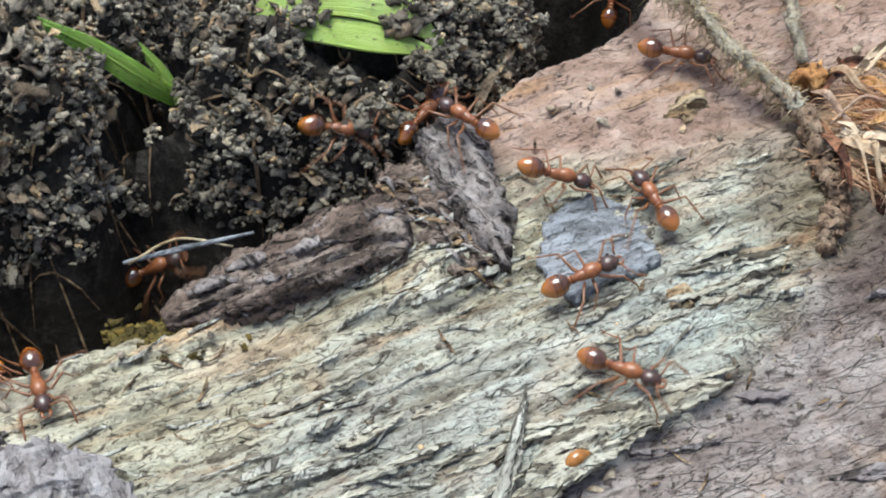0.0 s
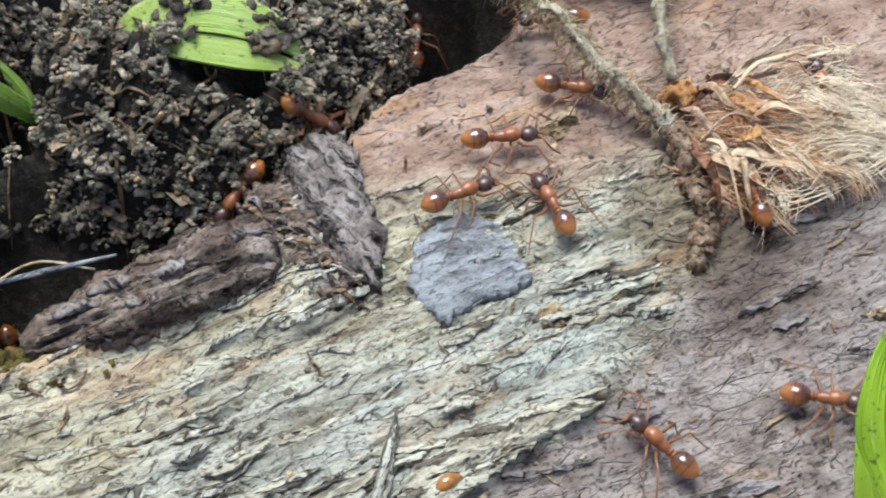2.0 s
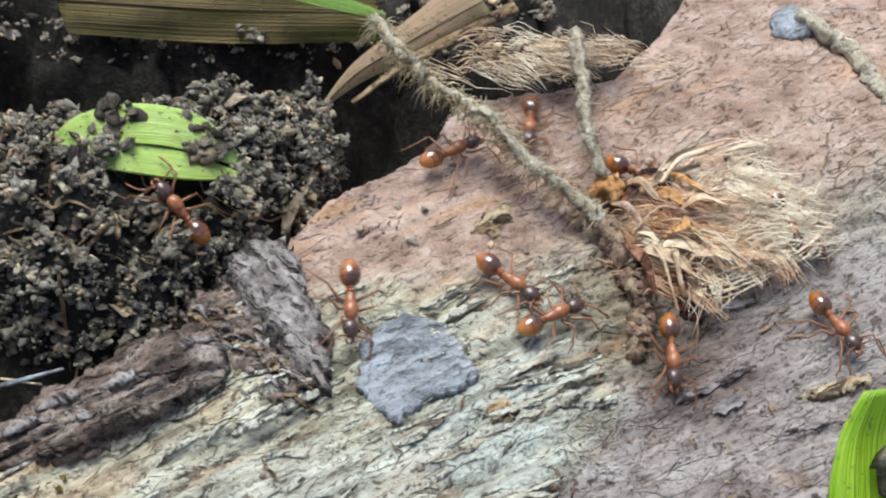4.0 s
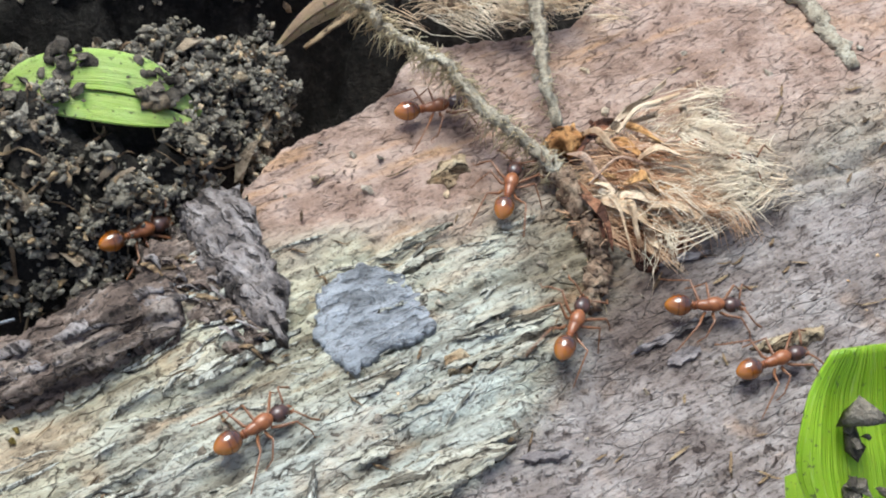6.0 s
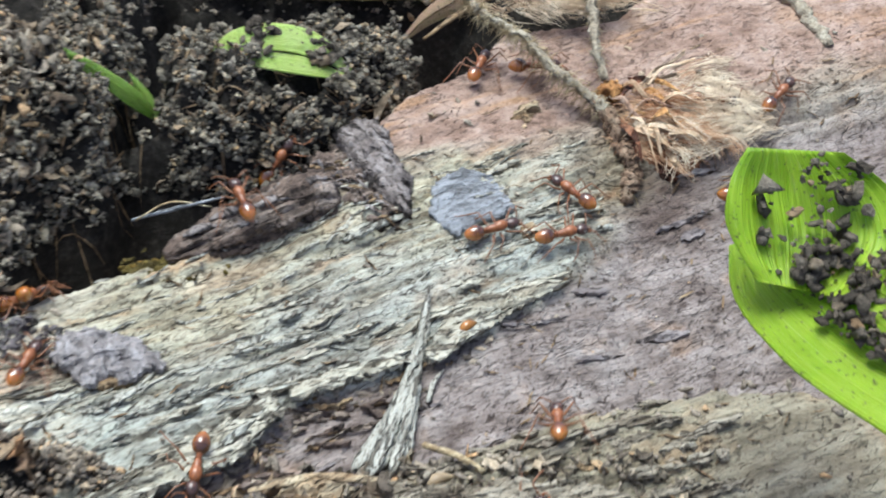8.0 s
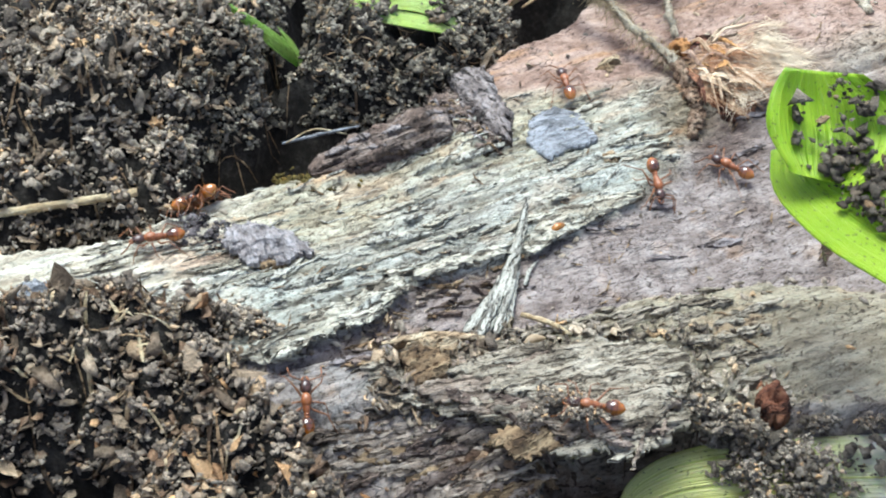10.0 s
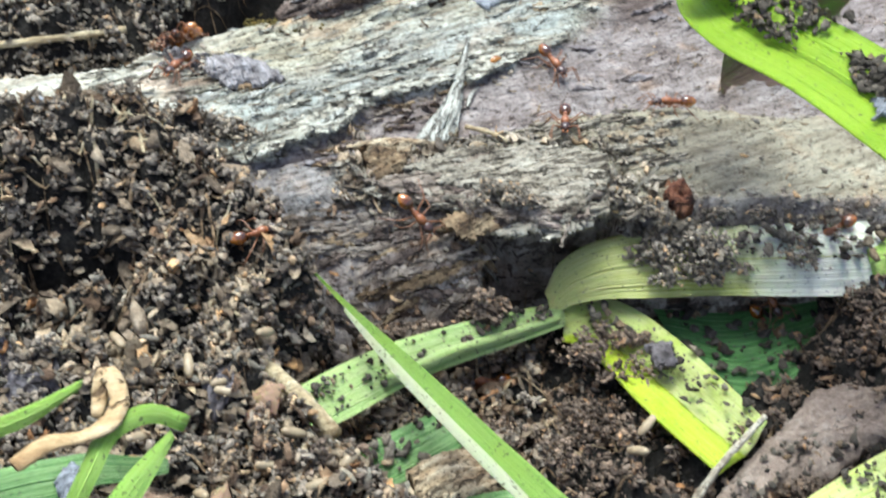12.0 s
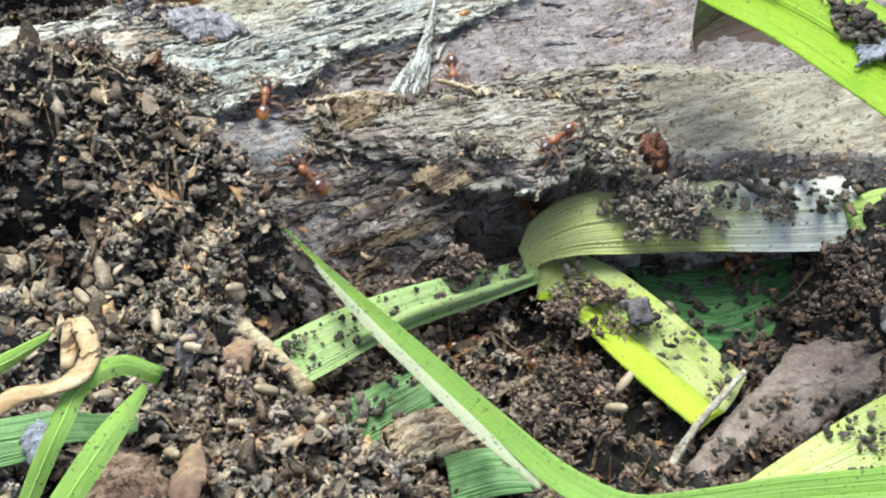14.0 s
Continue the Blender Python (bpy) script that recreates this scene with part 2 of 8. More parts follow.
def ground_soft(X, Y):
    """Soil: pit behind the log, crumbly banks round it, the trough in front."""
    pit = np.interp(Y, [-1.5, 0, 1.2, 1.8, 2.1, 2.5, 3, 5, 9, 20], [-1.9, -1.9, -1.9, -1.8, -1.4, 0.05, 0.5, 1.1, 1.6, 1.6])
    pit = pit - 0.5 * sm(1.2, 2.2, X) * sm(1.0, 3.0, Y)
    n = fbm(X * 2.2, Y * 2.2, 3, 71) - 0.5
    hA = np.interp(X, [-2.4, -1.75, -1.4, -1.1, -0.75, -0.5, -0.3, -0.05, 0.15], [0.1, 0.0, -0.1, -0.12, 0.05, 0.25, 0.45, 0.64, 0.8]) + 0.1 * n
    A = np.interp(Y - hA, [-0.5, -0.25, -0.08, 0.0, 0.06, 0.2, 0.55, 0.9, 1.3, 2], [-1.9, -0.6, -0.1, 0.18, 0.4, 0.57, 0.84, 0.78, 0.1, -1.2])
    A = A - 1.2 * sm(-1.55, -1.85, X) * sm(0.1, 0.4, Y) - 1.6 * sm(-0.12, 0.25, X + 0.15 * n) - 0.25 * sm(-0.6, -0.1, X)
    hB = np.interp(X, [-6, -5, -3.6, -3, -2.6, -2.3, -1.85, -1.7], [-1.6, -1.4, -1.1, -0.95, -0.74, -0.42, -0.36, -0.2]) + 0.12 * n
    B = np.interp(Y - hB, [-0.5, -0.25, -0.08, 0.0, 0.08, 0.3, 0.6, 1.2, 2.5], [-1.9, -0.5, 0.0, 0.25, 0.5, 0.85, 0.95, 0.75, 0.7])
    B = B - 1.5 * sm(-2.06, -1.78, X + 0.1 * n)
    hC = np.interp(X, [-6, -4, -3, -2.4, -2.0, -1.8], [-1.95, -1.62, -1.35, -1.18, -1.02, -0.9]) + 0.1 * n
    C = np.interp(Y - hC, [-0.4, -0.15, 0, 0.1, 0.4], [-1.9, -0.5, 0.08, 0.3, 0.4]) - 1.5 * sm(-2.5, -2.25, X + 0.2 * n)
    back = np.maximum(np.maximum(pit, A), np.maximum(B, C))
    # the trough in front and the heap beside it
    front = np.interp(Y, [-30, -12, -8, -6, -4.6, -3.6, -3.0], [-1.3, -1.3, -1.3, -1.3, -1.3, -1.32, -1.4])
    front = front + 0.55 * sm(2.2, 3.0, X) * sm(-5.2, -4.0, Y) + 0.35 * sm(2.2, 3.2, X) * sm(-3.9, -3.3, Y)
    hx = np.interp(Y, [-9, -6, -5.2, -4.6, -4.2, -3.8, -3.5, -3.2, -2.8, -2.4, -2.1], [0.0, -0.35, -0.9, -1.5, -1.5, -1.2, -1.35, -1.72, -1.88, -1.85, -2.4]) + 0.25 * n
    H = np.interp(Y, [-30, -9, -6, -5, -4, -3.3, -2.85, -2.6, -2.4, -2.2], [-1.2, -1.0, -0.8, -0.55, -0.22, 0.1, 0.36, 0.26, 0.0, -0.4])
    H = H + 0.1 * sm(-2.2, -3.4, X) * sm(-2.3, -2.6, Y)
    H = H - 1.15 * np.exp(-((((X + 2.88) / 0.46) ** 2 + ((Y + 3.62) / 0.22) ** 2) ** 1.5))
    H = H - 0.5 * np.exp(-((((X - -2.24) / 0.34) ** 2 + ((Y - -5.71) / 0.26) ** 2) ** 1.5))
    heap = front + (H - front) * sm(0.22, -0.15, X - hx)
    return np.where(Y > -2.02, np.maximum(back, -1.9), np.maximum(heap, front))


def ground_height(X, Y):
    z = ground_soft(X, Y)
    near = sm(9, 6, np.hypot(X, Y + 1.5))
    z = z + near * (0.3 * (fbm(X * 2.6, Y * 2.6, 3, 81) - 0.5) + 0.25 * (fbm(X * 8, Y * 8, 3, 83) - 0.5))
    wx, wy = X + 0.05 * vnoise(X * 9, Y * 9, 85), Y + 0.05 * vnoise(X * 9, Y * 9, 86)
    for k, (often, high) in enumerate(((3.6, 0.24), (7.5, 0.11), (16, 0.05))):
        d = cells(wx * often, wy * often, 1 + k)
        z = z + near * high * (np.sqrt(np.maximum(0.0, 1 - (d / 0.72) ** 2)) - 0.62)
    z = z - 0.36 * np.exp(-(((X + 2.95) / 0.6) ** 2 + ((Y + 4.12) / 0.3) ** 2)) - 0.32 * np.exp(-(((X + 1.97) / 0.26) ** 2 + ((Y - 0.32) / 0.2) ** 2))
    z = z - 0.2 * np.exp(-((((X + 0.86) / 0.42) ** 2 + ((Y - 0.57) / 0.2) ** 2) ** 2))
    return z + near * 0.03 * (vnoise(X * 32, Y * 32, 87) - 0.5)


MESH_X, MESH_Y = np.meshgrid(np.arange(-6.5, 6.5, 0.03), np.arange(-7.6, 4.0, 0.03))
LOG_Z, GROUND_Z = log_height(MESH_X, MESH_Y), ground_height(MESH_X, MESH_Y)
LOG_SOFT, GROUND_SOFT = log_soft(MESH_X, MESH_Y), ground_soft(MESH_X, MESH_Y)
TOP_Z, TOP_SOFT = np.maximum(LOG_Z, GROUND_Z), np.maximum(LOG_SOFT, GROUND_SOFT)


def read(table, x, y):
    """A height from a table, between its lines."""
    fx, fy = min(max((x + 6.5) / 0.03, 0), 431.9), min(max((y + 7.6) / 0.03, 0), 384.9)
    i, j = int(fx), int(fy)
    fx, fy = fx - i, fy - j
    return float((table[j, i] * (1 - fx) + table[j, i + 1] * fx) * (1 - fy) + (table[j + 1, i] * (1 - fx) + table[j + 1, i + 1] * fx) * fy)


def land(x, y):
    """The height of whatever surface lies on top at a place."""
    return read(TOP_Z, x, y)


# ---- materials ----
def shader(name, rough=0.8, spec=0.3):
    m = bpy.data.materials.new(name)
    m.use_nodes = True
    nt = m.node_tree
    b = nt.nodes["Principled BSDF"]
    b.inputs["Roughness"].default_value = rough
    b.inputs["Specular IOR Level"].default_value = spec
    return m, nt, b


def node(nt, kind, inputs=None, **props):
    n = nt.nodes.new(kind)
    for key, value in props.items():
        if key == "operation":
            n.operation = value
        elif key == "data_type":
            n.data_type = value
        elif key == "blend_type":
            n.blend_type = value
        elif key == "attribute_name":
            n.attribute_name = value
        elif key == "feature":
            n.feature = value
    for key, value in (inputs or {}).items():
        if isinstance(value, bpy.types.NodeSocket):
            nt.links.new(value, n.inputs[key])
        else:
            n.inputs[key].default_value = value
    return n


def coords(nt, scale=(1, 1, 1), turn=0.0):
    """Object space in centimetres, turned about z and stretched."""
    tc = node(nt, "ShaderNodeTexCoord")
    first = node(nt, "ShaderNodeMapping", {"Vector": tc.outputs["Object"], "Rotation": (0, 0, -turn), "Scale": (100, 100, 100)})
    return node(nt, "ShaderNodeMapping", {"Vector": first.outputs["Vector"], "Scale": scale}).outputs["Vector"]


def tex(nt, vec, scale, detail=4.0, rough=0.6):
    return node(nt, "ShaderNodeTexNoise", {"Vector": vec, "Scale": scale, "Detail": detail, "Roughness": rough}).outputs["Fac"]


def ramp(nt, fac, stops):
    r = node(nt, "ShaderNodeValToRGB", {"Fac": fac})
    el = r.color_ramp.elements
    while len(el) < len(stops):
        el.new(0.5)
    for e, (pos, col) in zip(el, stops):
        e.position, e.color = pos, (*col, 1) if len(col) == 3 else col
    return r.outputs["Color"]


def mix(nt, fac, a, b, how="MIX"):
    n = nt.nodes.new("ShaderNodeMix")
    n.data_type, n.blend_type = "RGBA", how
    for sock, value in ((n.inputs[0], fac), (n.inputs[6], a), (n.inputs[7], b)):
        if isinstance(value, bpy.types.NodeSocket):
            nt.links.new(value, sock)
        else:
            sock.default_value = value if not isinstance(value, tuple) else (*value, 1)
    return n.outputs[2]


def fissures(nt, along, turn, scale, width):
    """Fine broken cracks that run with the grain: dark in the crack, white beside it."""
    vec = coords(nt, along, turn)
    wob = node(nt, "ShaderNodeTexNoise", {"Vector": vec, "Scale": scale * 0.8, "Detail": 3.0}).outputs["Color"]
    bent = node(nt, "ShaderNodeVectorMath", {0: wob, 1: (0.45 / scale, 0.45 / scale, 0.45 / scale), 2: vec}, operation="MULTIPLY_ADD").outputs[0]
    edge = node(nt, "ShaderNodeTexVoronoi", {"Vector": bent, "Scale": scale}, feature="DISTANCE_TO_EDGE").outputs["Distance"]
    gap = ramp(nt, tex(nt, coords(nt), 4.0, 4), [(0.46, grey(0.0)), (0.6, grey(1.0))])
    return mix(nt, gap, grey(1.0), ramp(nt, edge, [(0.0, grey(0.0)), (width, grey(1.0))]))


def bump(nt, b, height, strength, dist):
    n = node(nt, "ShaderNodeBump", {"Height": height, "Strength": strength, "Distance": dist})
    nt.links.new(n.outputs["Normal"], b.inputs["Normal"])


def grey(v):
    return (v, v, v)


def dashes(nt, turn, along, across, lo, hi, wander=0.9):
    """Short dark scratches that run roughly with the grain: black in them, white between."""
    vec = coords(nt, (along, across, across * 0.6), turn)
    wob = node(nt, "ShaderNodeTexNoise", {"Vector": coords(nt), "Scale": 9.0, "Detail": 2.0}).outputs["Color"]
    bent = node(nt, "ShaderNodeVectorMath", {0: wob, 1: (wander * 2, wander * 6, wander * 3), 2: vec}, operation="MULTIPLY_ADD").outputs[0]
    return ramp(nt, tex(nt, bent, 1.0, 2, 0.5), [(lo, grey(0.0)), (hi, grey(1.0))])


def make_log_material():
    m, nt, b = shader("weathered_wood", 0.8, 0.3)
    fib = coords(nt, (1.6, 9, 4), GRAIN)
    fine = coords(nt, (7, 34, 16), GRAIN)
    iso = coords(nt)
    streak, grain = tex(nt, fib, 1.2, 6), tex(nt, fine, 1.4, 4, 0.65)
    blot, speck, mid = tex(nt, iso, 1.3, 4), tex(nt, iso, 44, 3, 0.7), tex(nt, iso, 5.5, 5)
    att = {k: node(nt, "ShaderNodeAttribute", attribute_name=k).outputs["Fac"] for k in ("pale", "pink", "ashen", "ridge", "face", "damp", "rust", "bleached")}
    cream = ramp(nt, streak, [(0.32, (0.169, 0.136, 0.088)), (0.43, (0.363, 0.329, 0.233)), (0.6, (0.531, 0.513, 0.396))])
    ash = ramp(nt, streak, [(0.33, (0.131, 0.131, 0.114)), (0.45, (0.271, 0.287, 0.268)), (0.62, (0.445, 0.481, 0.462))])
    pink = ramp(nt, mid, [(0.3, (0.223, 0.14, 0.102)), (0.48, (0.351, 0.24, 0.186)), (0.66, (0.475, 0.353, 0.288))])
    mauve = ramp(nt, mix(nt, 0.5, streak, mid), [(0.36, (0.125, 0.0966, 0.0848)), (0.48, (0.245, 0.205, 0.188)), (0.62, (0.369, 0.325, 0.304))])
    ridge = ramp(nt, streak, [(0.34, (0.2, 0.168, 0.115)), (0.48, (0.305, 0.268, 0.19)), (0.62, (0.4, 0.362, 0.268))])
    face = ramp(nt, streak, [(0.34, (0.11, 0.08, 0.06)), (0.46, (0.34, 0.272, 0.215)), (0.62, (0.56, 0.48, 0.395))])
    col = mix(nt, att["pale"], mauve, cream)
    col = mix(nt, att["ashen"], col, ash)
    col = mix(nt, att["pink"], col, pink)
    col = mix(nt, att["ridge"], col, ridge)
    col = mix(nt, att["face"], col, face)
    stain = ramp(nt, blot, [(0.36, grey(0.0)), (0.62, grey(1.0))])
    col = mix(nt, 0.35, col, mix(nt, stain, (0.62, 0.5, 0.45), (1, 1, 1)), "MULTIPLY")
    # rusty streaks along the grain, and broad warm stains
    rusty = ramp(nt, tex(nt, coords(nt, (0.9, 7, 3), GRAIN), 1.0, 5, 0.6), [(0.56, grey(0.0)), (0.68, grey(0.62))])
    col = mix(nt, mix(nt, att["ashen"], mix(nt, att["pale"], grey(0.0), rusty), grey(0.0)), col, (0.46, 0.25, 0.11))
    warm = ramp(nt, tex(nt, iso, 2.6, 5), [(0.56, grey(0.0)), (0.72, grey(1.0))])
    col = mix(nt, mix(nt, 0.3, grey(0.0), warm), col, (0.5, 0.27, 0.12))
    col = mix(nt, att["rust"], col, ramp(nt, streak, [(0.36, (0.2, 0.11, 0.07)), (0.5, (0.44, 0.29, 0.19)), (0.64, (0.62, 0.47, 0.33))]))
    lines = ramp(nt, grain, [(0.34, (0.2, 0.155, 0.13)), (0.42, (0.84, 0.82, 0.8)), (0.6, (1.18, 1.18, 1.15))])
    calm = node(nt, "ShaderNodeMath", {0: att["pink"], 1: -0.4}, operation="MULTIPLY_ADD")
    calm.inputs[2].default_value = 0.7
    calm = mix(nt, att["ridge"], calm.outputs[0], grey(0.4))
    col = mix(nt, calm, col, lines, "MULTIPLY")
    dots = ramp(nt, speck, [(0.36, (0.2, 0.15, 0.13)), (0.42, (1, 1, 1))])
    small, long = dashes(nt, GRAIN + 0.2, 14, 46, 0.36, 0.41), dashes(nt, GRAIN, 3.0, 22, 0.33, 0.37, 0.5)
    patch = ramp(nt, tex(nt, iso, 3.4, 4), [(0.4, grey(0.25)), (0.6, grey(1.0))])
    scratch = mix(nt, patch, (1, 1, 1), mix(nt, small, (0.17, 0.125, 0.11), (1, 1, 1)))
    col = mix(nt, 0.85, col, scratch, "MULTIPLY")
    col = mix(nt, mix(nt, att["pale"], grey(0.25), calm), col, mix(nt, long, (0.16, 0.12, 0.1), (1, 1, 1)), "MULTIPLY")
    col = mix(nt, att["face"], col, mix(nt, dashes(nt, radians(9), 1.6, 24, 0.4, 0.46, 0.35), (0.2, 0.145, 0.115), (1, 1, 1)), "MULTIPLY")
    col = mix(nt, calm, col, dots, "MULTIPLY")
    col = mix(nt, att["damp"], col, (0.56, 0.5, 0.47), "MULTIPLY")
    crack = fissures(nt, (2.2, 6.5, 4), GRAIN, 2.4, 0.05)
    col = mix(nt, mix(nt, att["pale"], grey(0.12), grey(0.4)), col, mix(nt, crack, (0.22, 0.17, 0.145), (1, 1, 1)), "MULTIPLY")
    # strong light on the log's end, mixed into the wood's colour
    col = mix(nt, att["bleached"], col, ramp(nt, streak, [(0.34, (0.44, 0.37, 0.28)), (0.46, (0.68, 0.62, 0.5)), (0.6, (0.8, 0.76, 0.66))]))
    nt.links.new(col, b.inputs["Base Color"])
    h = mix(nt, 0.5, mix(nt, 0.5, grain, speck), tex(nt, coords(nt, (1.2, 3.2, 2), GRAIN), 16, 4, 0.7))
    h = mix(nt, 0.4, h, mix(nt, 0.5, mix(nt, 0.5, small, long), crack))
    bump(nt, b, h, 1.0, 0.00055)
    return m


def make_soil_material(name, dark, mid, light, per_island=True):
    m, nt, b = shader(name, 0.9, 0.2)
    iso = coords(nt)
    n1, n2 = tex(nt, iso, 3.0, 4), tex(nt, iso, 22, 4, 0.7)
    col = ramp(nt, mix(nt, 0.5, n1, n2), [(0.3, dark), (0.5, mid), (0.68, light)])
    if per_island:
        isl = node(nt, "ShaderNodeNewGeometry").outputs["Random Per Island"]
        tint = ramp(nt, isl, [(0.0, (0.42, 0.39, 0.37)), (0.45, (0.88, 0.86, 0.83)), (0.82, (1.4, 1.37, 1.3)), (0.93, (1.75, 1.6, 1.36)), (1.0, (2.2, 1.6, 1.0))])
        col = mix(nt, 1.0, col, tint, "MULTIPLY")
    nt.links.new(col, b.inputs["Base Color"])
    bump(nt, b, mix(nt, 0.5, n2, tex(nt, iso, 60, 3, 0.7)), 1.0, 0.0005)
    return m


def make_bark_material(name, dark, mid, light, along=(3, 12, 6), turn=GRAIN, rough=0.8, specks=0.85, crackle=0.8):
    m, nt, b = shader(name, rough, 0.3)
    fib, iso = coords(nt, along, turn), coords(nt)
    n1, n2, n3 = tex(nt, fib, 1.5, 6, 0.65), tex(nt, iso, 32, 4, 0.7), tex(nt, iso, 3.5, 4)
    col = ramp(nt, mix(nt, 0.45, n1, n3), [(0.37, dark), (0.49, mid), (0.63, light)])
    col = mix(nt, specks, col, ramp(nt, n2, [(0.36, (0.2, 0.17, 0.16)), (0.45, (1, 1, 1))]), "MULTIPLY")
    col = mix(nt, 0.94 * specks, col, ramp(nt, tex(nt, fib, 4.0, 4, 0.7), [(0.38, (0.15, 0.12, 0.1)), (0.46, (1, 1, 1))]), "MULTIPLY")
    crack = dashes(nt, turn, along[0], along[1] * 1.7, 0.39, 0.45, 0.35)
    col = mix(nt, crackle, col, mix(nt, crack, (0.15, 0.12, 0.1), (1, 1, 1)), "MULTIPLY")
    nt.links.new(col, b.inputs["Base Color"])
    bump(nt, b, mix(nt, 0.5 * crackle, mix(nt, 0.35, n1, n2), crack), 1.0, 0.0006)
    return m


def make_leaf_material(name, base, rib, blot, rough=0.45, tip=None):
    m, nt, b = shader(name, rough, 0.32)
    uv = node(nt, "ShaderNodeUVMap").outputs["UV"]
    across = node(nt, "ShaderNodeMapping", {"Vector": uv, "Scale": (0.6, 30, 1)}).outputs["Vector"]
    veins, cloud = tex(nt, across, 1.0, 3), tex(nt, coords(nt), 3.0, 4)
    col = mix(nt, ramp(nt, veins, [(0.4, grey(0.0)), (0.62, grey(1.0))]), base, rib)
    col = mix(nt, ramp(nt, cloud, [(0.5, grey(0.0)), (0.7, grey(0.8))]), col, blot)
    nt.links.new(col, b.inputs["Base Color"])
    b.inputs["Transmission Weight"].default_value = 0.0
    b.inputs["Subsurface Weight"].default_value = 0.25
    b.inputs["Subsurface Radius"].default_value = (0.5, 1.0, 0.25)
    b.inputs["Subsurface Scale"].default_value = 0.0008
    fleck = tex(nt, coords(nt), 34, 3, 0.6)
    scuff = tex(nt, node(nt, "ShaderNodeMapping", {"Vector": uv, "Scale": (3, 60, 1)}).outputs["Vector"], 1.0, 4, 0.7)
    # glare on the far end, mixed into the colour along the leaf
    if tip:
        u = node(nt, "ShaderNodeSeparateXYZ", {"Vector": uv}).outputs["X"]
        uneven = mix(nt, 0.25, mix(nt, 1.0, u, grey(0.0), "ADD"), cloud)
        col = mix(nt, ramp(nt, uneven, [(0.52, grey(0.0)), (0.66, grey(0.85))]), col, tip)
    col = mix(nt, ramp(nt, fleck, [(0.33, grey(0.75)), (0.38, grey(0.0))]), col, (0.06, 0.05, 0.03))
    col = mix(nt, ramp(nt, scuff, [(0.6, grey(0.0)), (0.68, grey(0.4))]), col, (0.6, 0.62, 0.4))
    nt.links.new(col, b.inputs["Base Color"])
    bump(nt, b, veins, 0.8, 0.0005)
    return m


def make_gloss_material(name, a, c, rough, coat=0.6, spread=40.0):
    m, nt, b = shader(name, rough, 0.5)
    n1 = tex(nt, coords(nt), spread, 3)
    nt.links.new(ramp(nt, n1, [(0.35, a), (0.65, c)]), b.inputs["Base Color"])
    b.inputs["Coat Weight"].default_value = coat
    b.inputs["Coat Roughness"].default_value = 0.08
    return m


LOG = make_log_material()
FLUFF = make_gloss_material("pale_bast_fluff", (0.58, 0.43, 0.29), (0.8, 0.68, 0.51), 0.75, 0.0, 5)
STRAND = make_gloss_material("amber_bast_strand", (0.36, 0.15, 0.06), (0.66, 0.43, 0.26), 0.65, 0.0, 5)
# near-black: the shade of pit and crumb gaps is put into this colour
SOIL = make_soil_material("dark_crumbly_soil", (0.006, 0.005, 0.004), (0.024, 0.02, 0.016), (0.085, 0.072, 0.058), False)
CRUMB_BROWN = make_soil_material("brown_soil_crumbs", (0.11, 0.09, 0.07), (0.32, 0.27, 0.215), (0.56, 0.49, 0.41))
DIRT = make_soil_material("dark_dirt_flecks", (0.035, 0.029, 0.023), (0.115, 0.096, 0.076), (0.27, 0.235, 0.19))
CRUMB_RED = make_soil_material("dark_reddish_crumbs", (0.06, 0.042, 0.031), (0.19, 0.138, 0.104), (0.38, 0.295, 0.23))
CRUMB = make_soil_material("soil_crumbs", (0.072, 0.061, 0.046), (0.225, 0.199, 0.158), (0.45, 0.41, 0.345))
RED_LITTER = make_soil_material("reddish_leaf_litter", (0.08, 0.05, 0.034), (0.22, 0.14, 0.09), (0.42, 0.31, 0.21))
LITTER = make_soil_material("brown_litter_crumbs", (0.1, 0.072, 0.048), (0.27, 0.205, 0.145), (0.5, 0.4, 0.295))
HEAP_SOIL = make_soil_material("grey_brown_heap_crumbs", (0.095, 0.076, 0.058), (0.27, 0.222, 0.176), (0.47, 0.4, 0.325))
TAN_LITTER = make_soil_material("tan_husk_litter", (0.2, 0.14, 0.09), (0.43, 0.33, 0.225), (0.64, 0.53, 0.39))
BARK_DARK = make_bark_material("dark_bark", (0.05, 0.036, 0.03), (0.19, 0.157, 0.143), (0.38, 0.335, 0.315), (4, 12, 6), radians(-50), 0.7, 0.8, 0.8)
BARK_ROLL = make_bark_material("brown_bark", (0.045, 0.029, 0.022), (0.16, 0.112, 0.087), (0.35, 0.28, 0.235), (4, 14, 7), GRAIN, 0.75, 0.85, 0.7)
SLATE = make_bark_material("grey_bark", (0.13, 0.132, 0.138), (0.25, 0.258, 0.272), (0.36, 0.372, 0.395), (5, 12, 7), GRAIN, 0.7, 0.6, 0.35)
CHIP = make_bark_material("pale_wood", (0.2, 0.12, 0.06), (0.42, 0.31, 0.19), (0.65, 0.55, 0.38))
STRAW = make_bark_material("straw", (0.3, 0.2, 0.1), (0.52, 0.4, 0.23), (0.7, 0.6, 0.4), (2, 14, 14), GRAIN, 0.7, 0.35, 0.2)
ROOT = make_bark_material("rootlet", (0.16, 0.125, 0.085), (0.39, 0.325, 0.235), (0.58, 0.515, 0.4), (8, 8, 8), GRAIN, 0.8, 0.6, 0.0)
FIBRE = make_bark_material("bast_fibre", (0.34, 0.19, 0.1), (0.58, 0.41, 0.26), (0.76, 0.62, 0.46), (2, 6, 4), GRAIN, 0.7, 0.25)
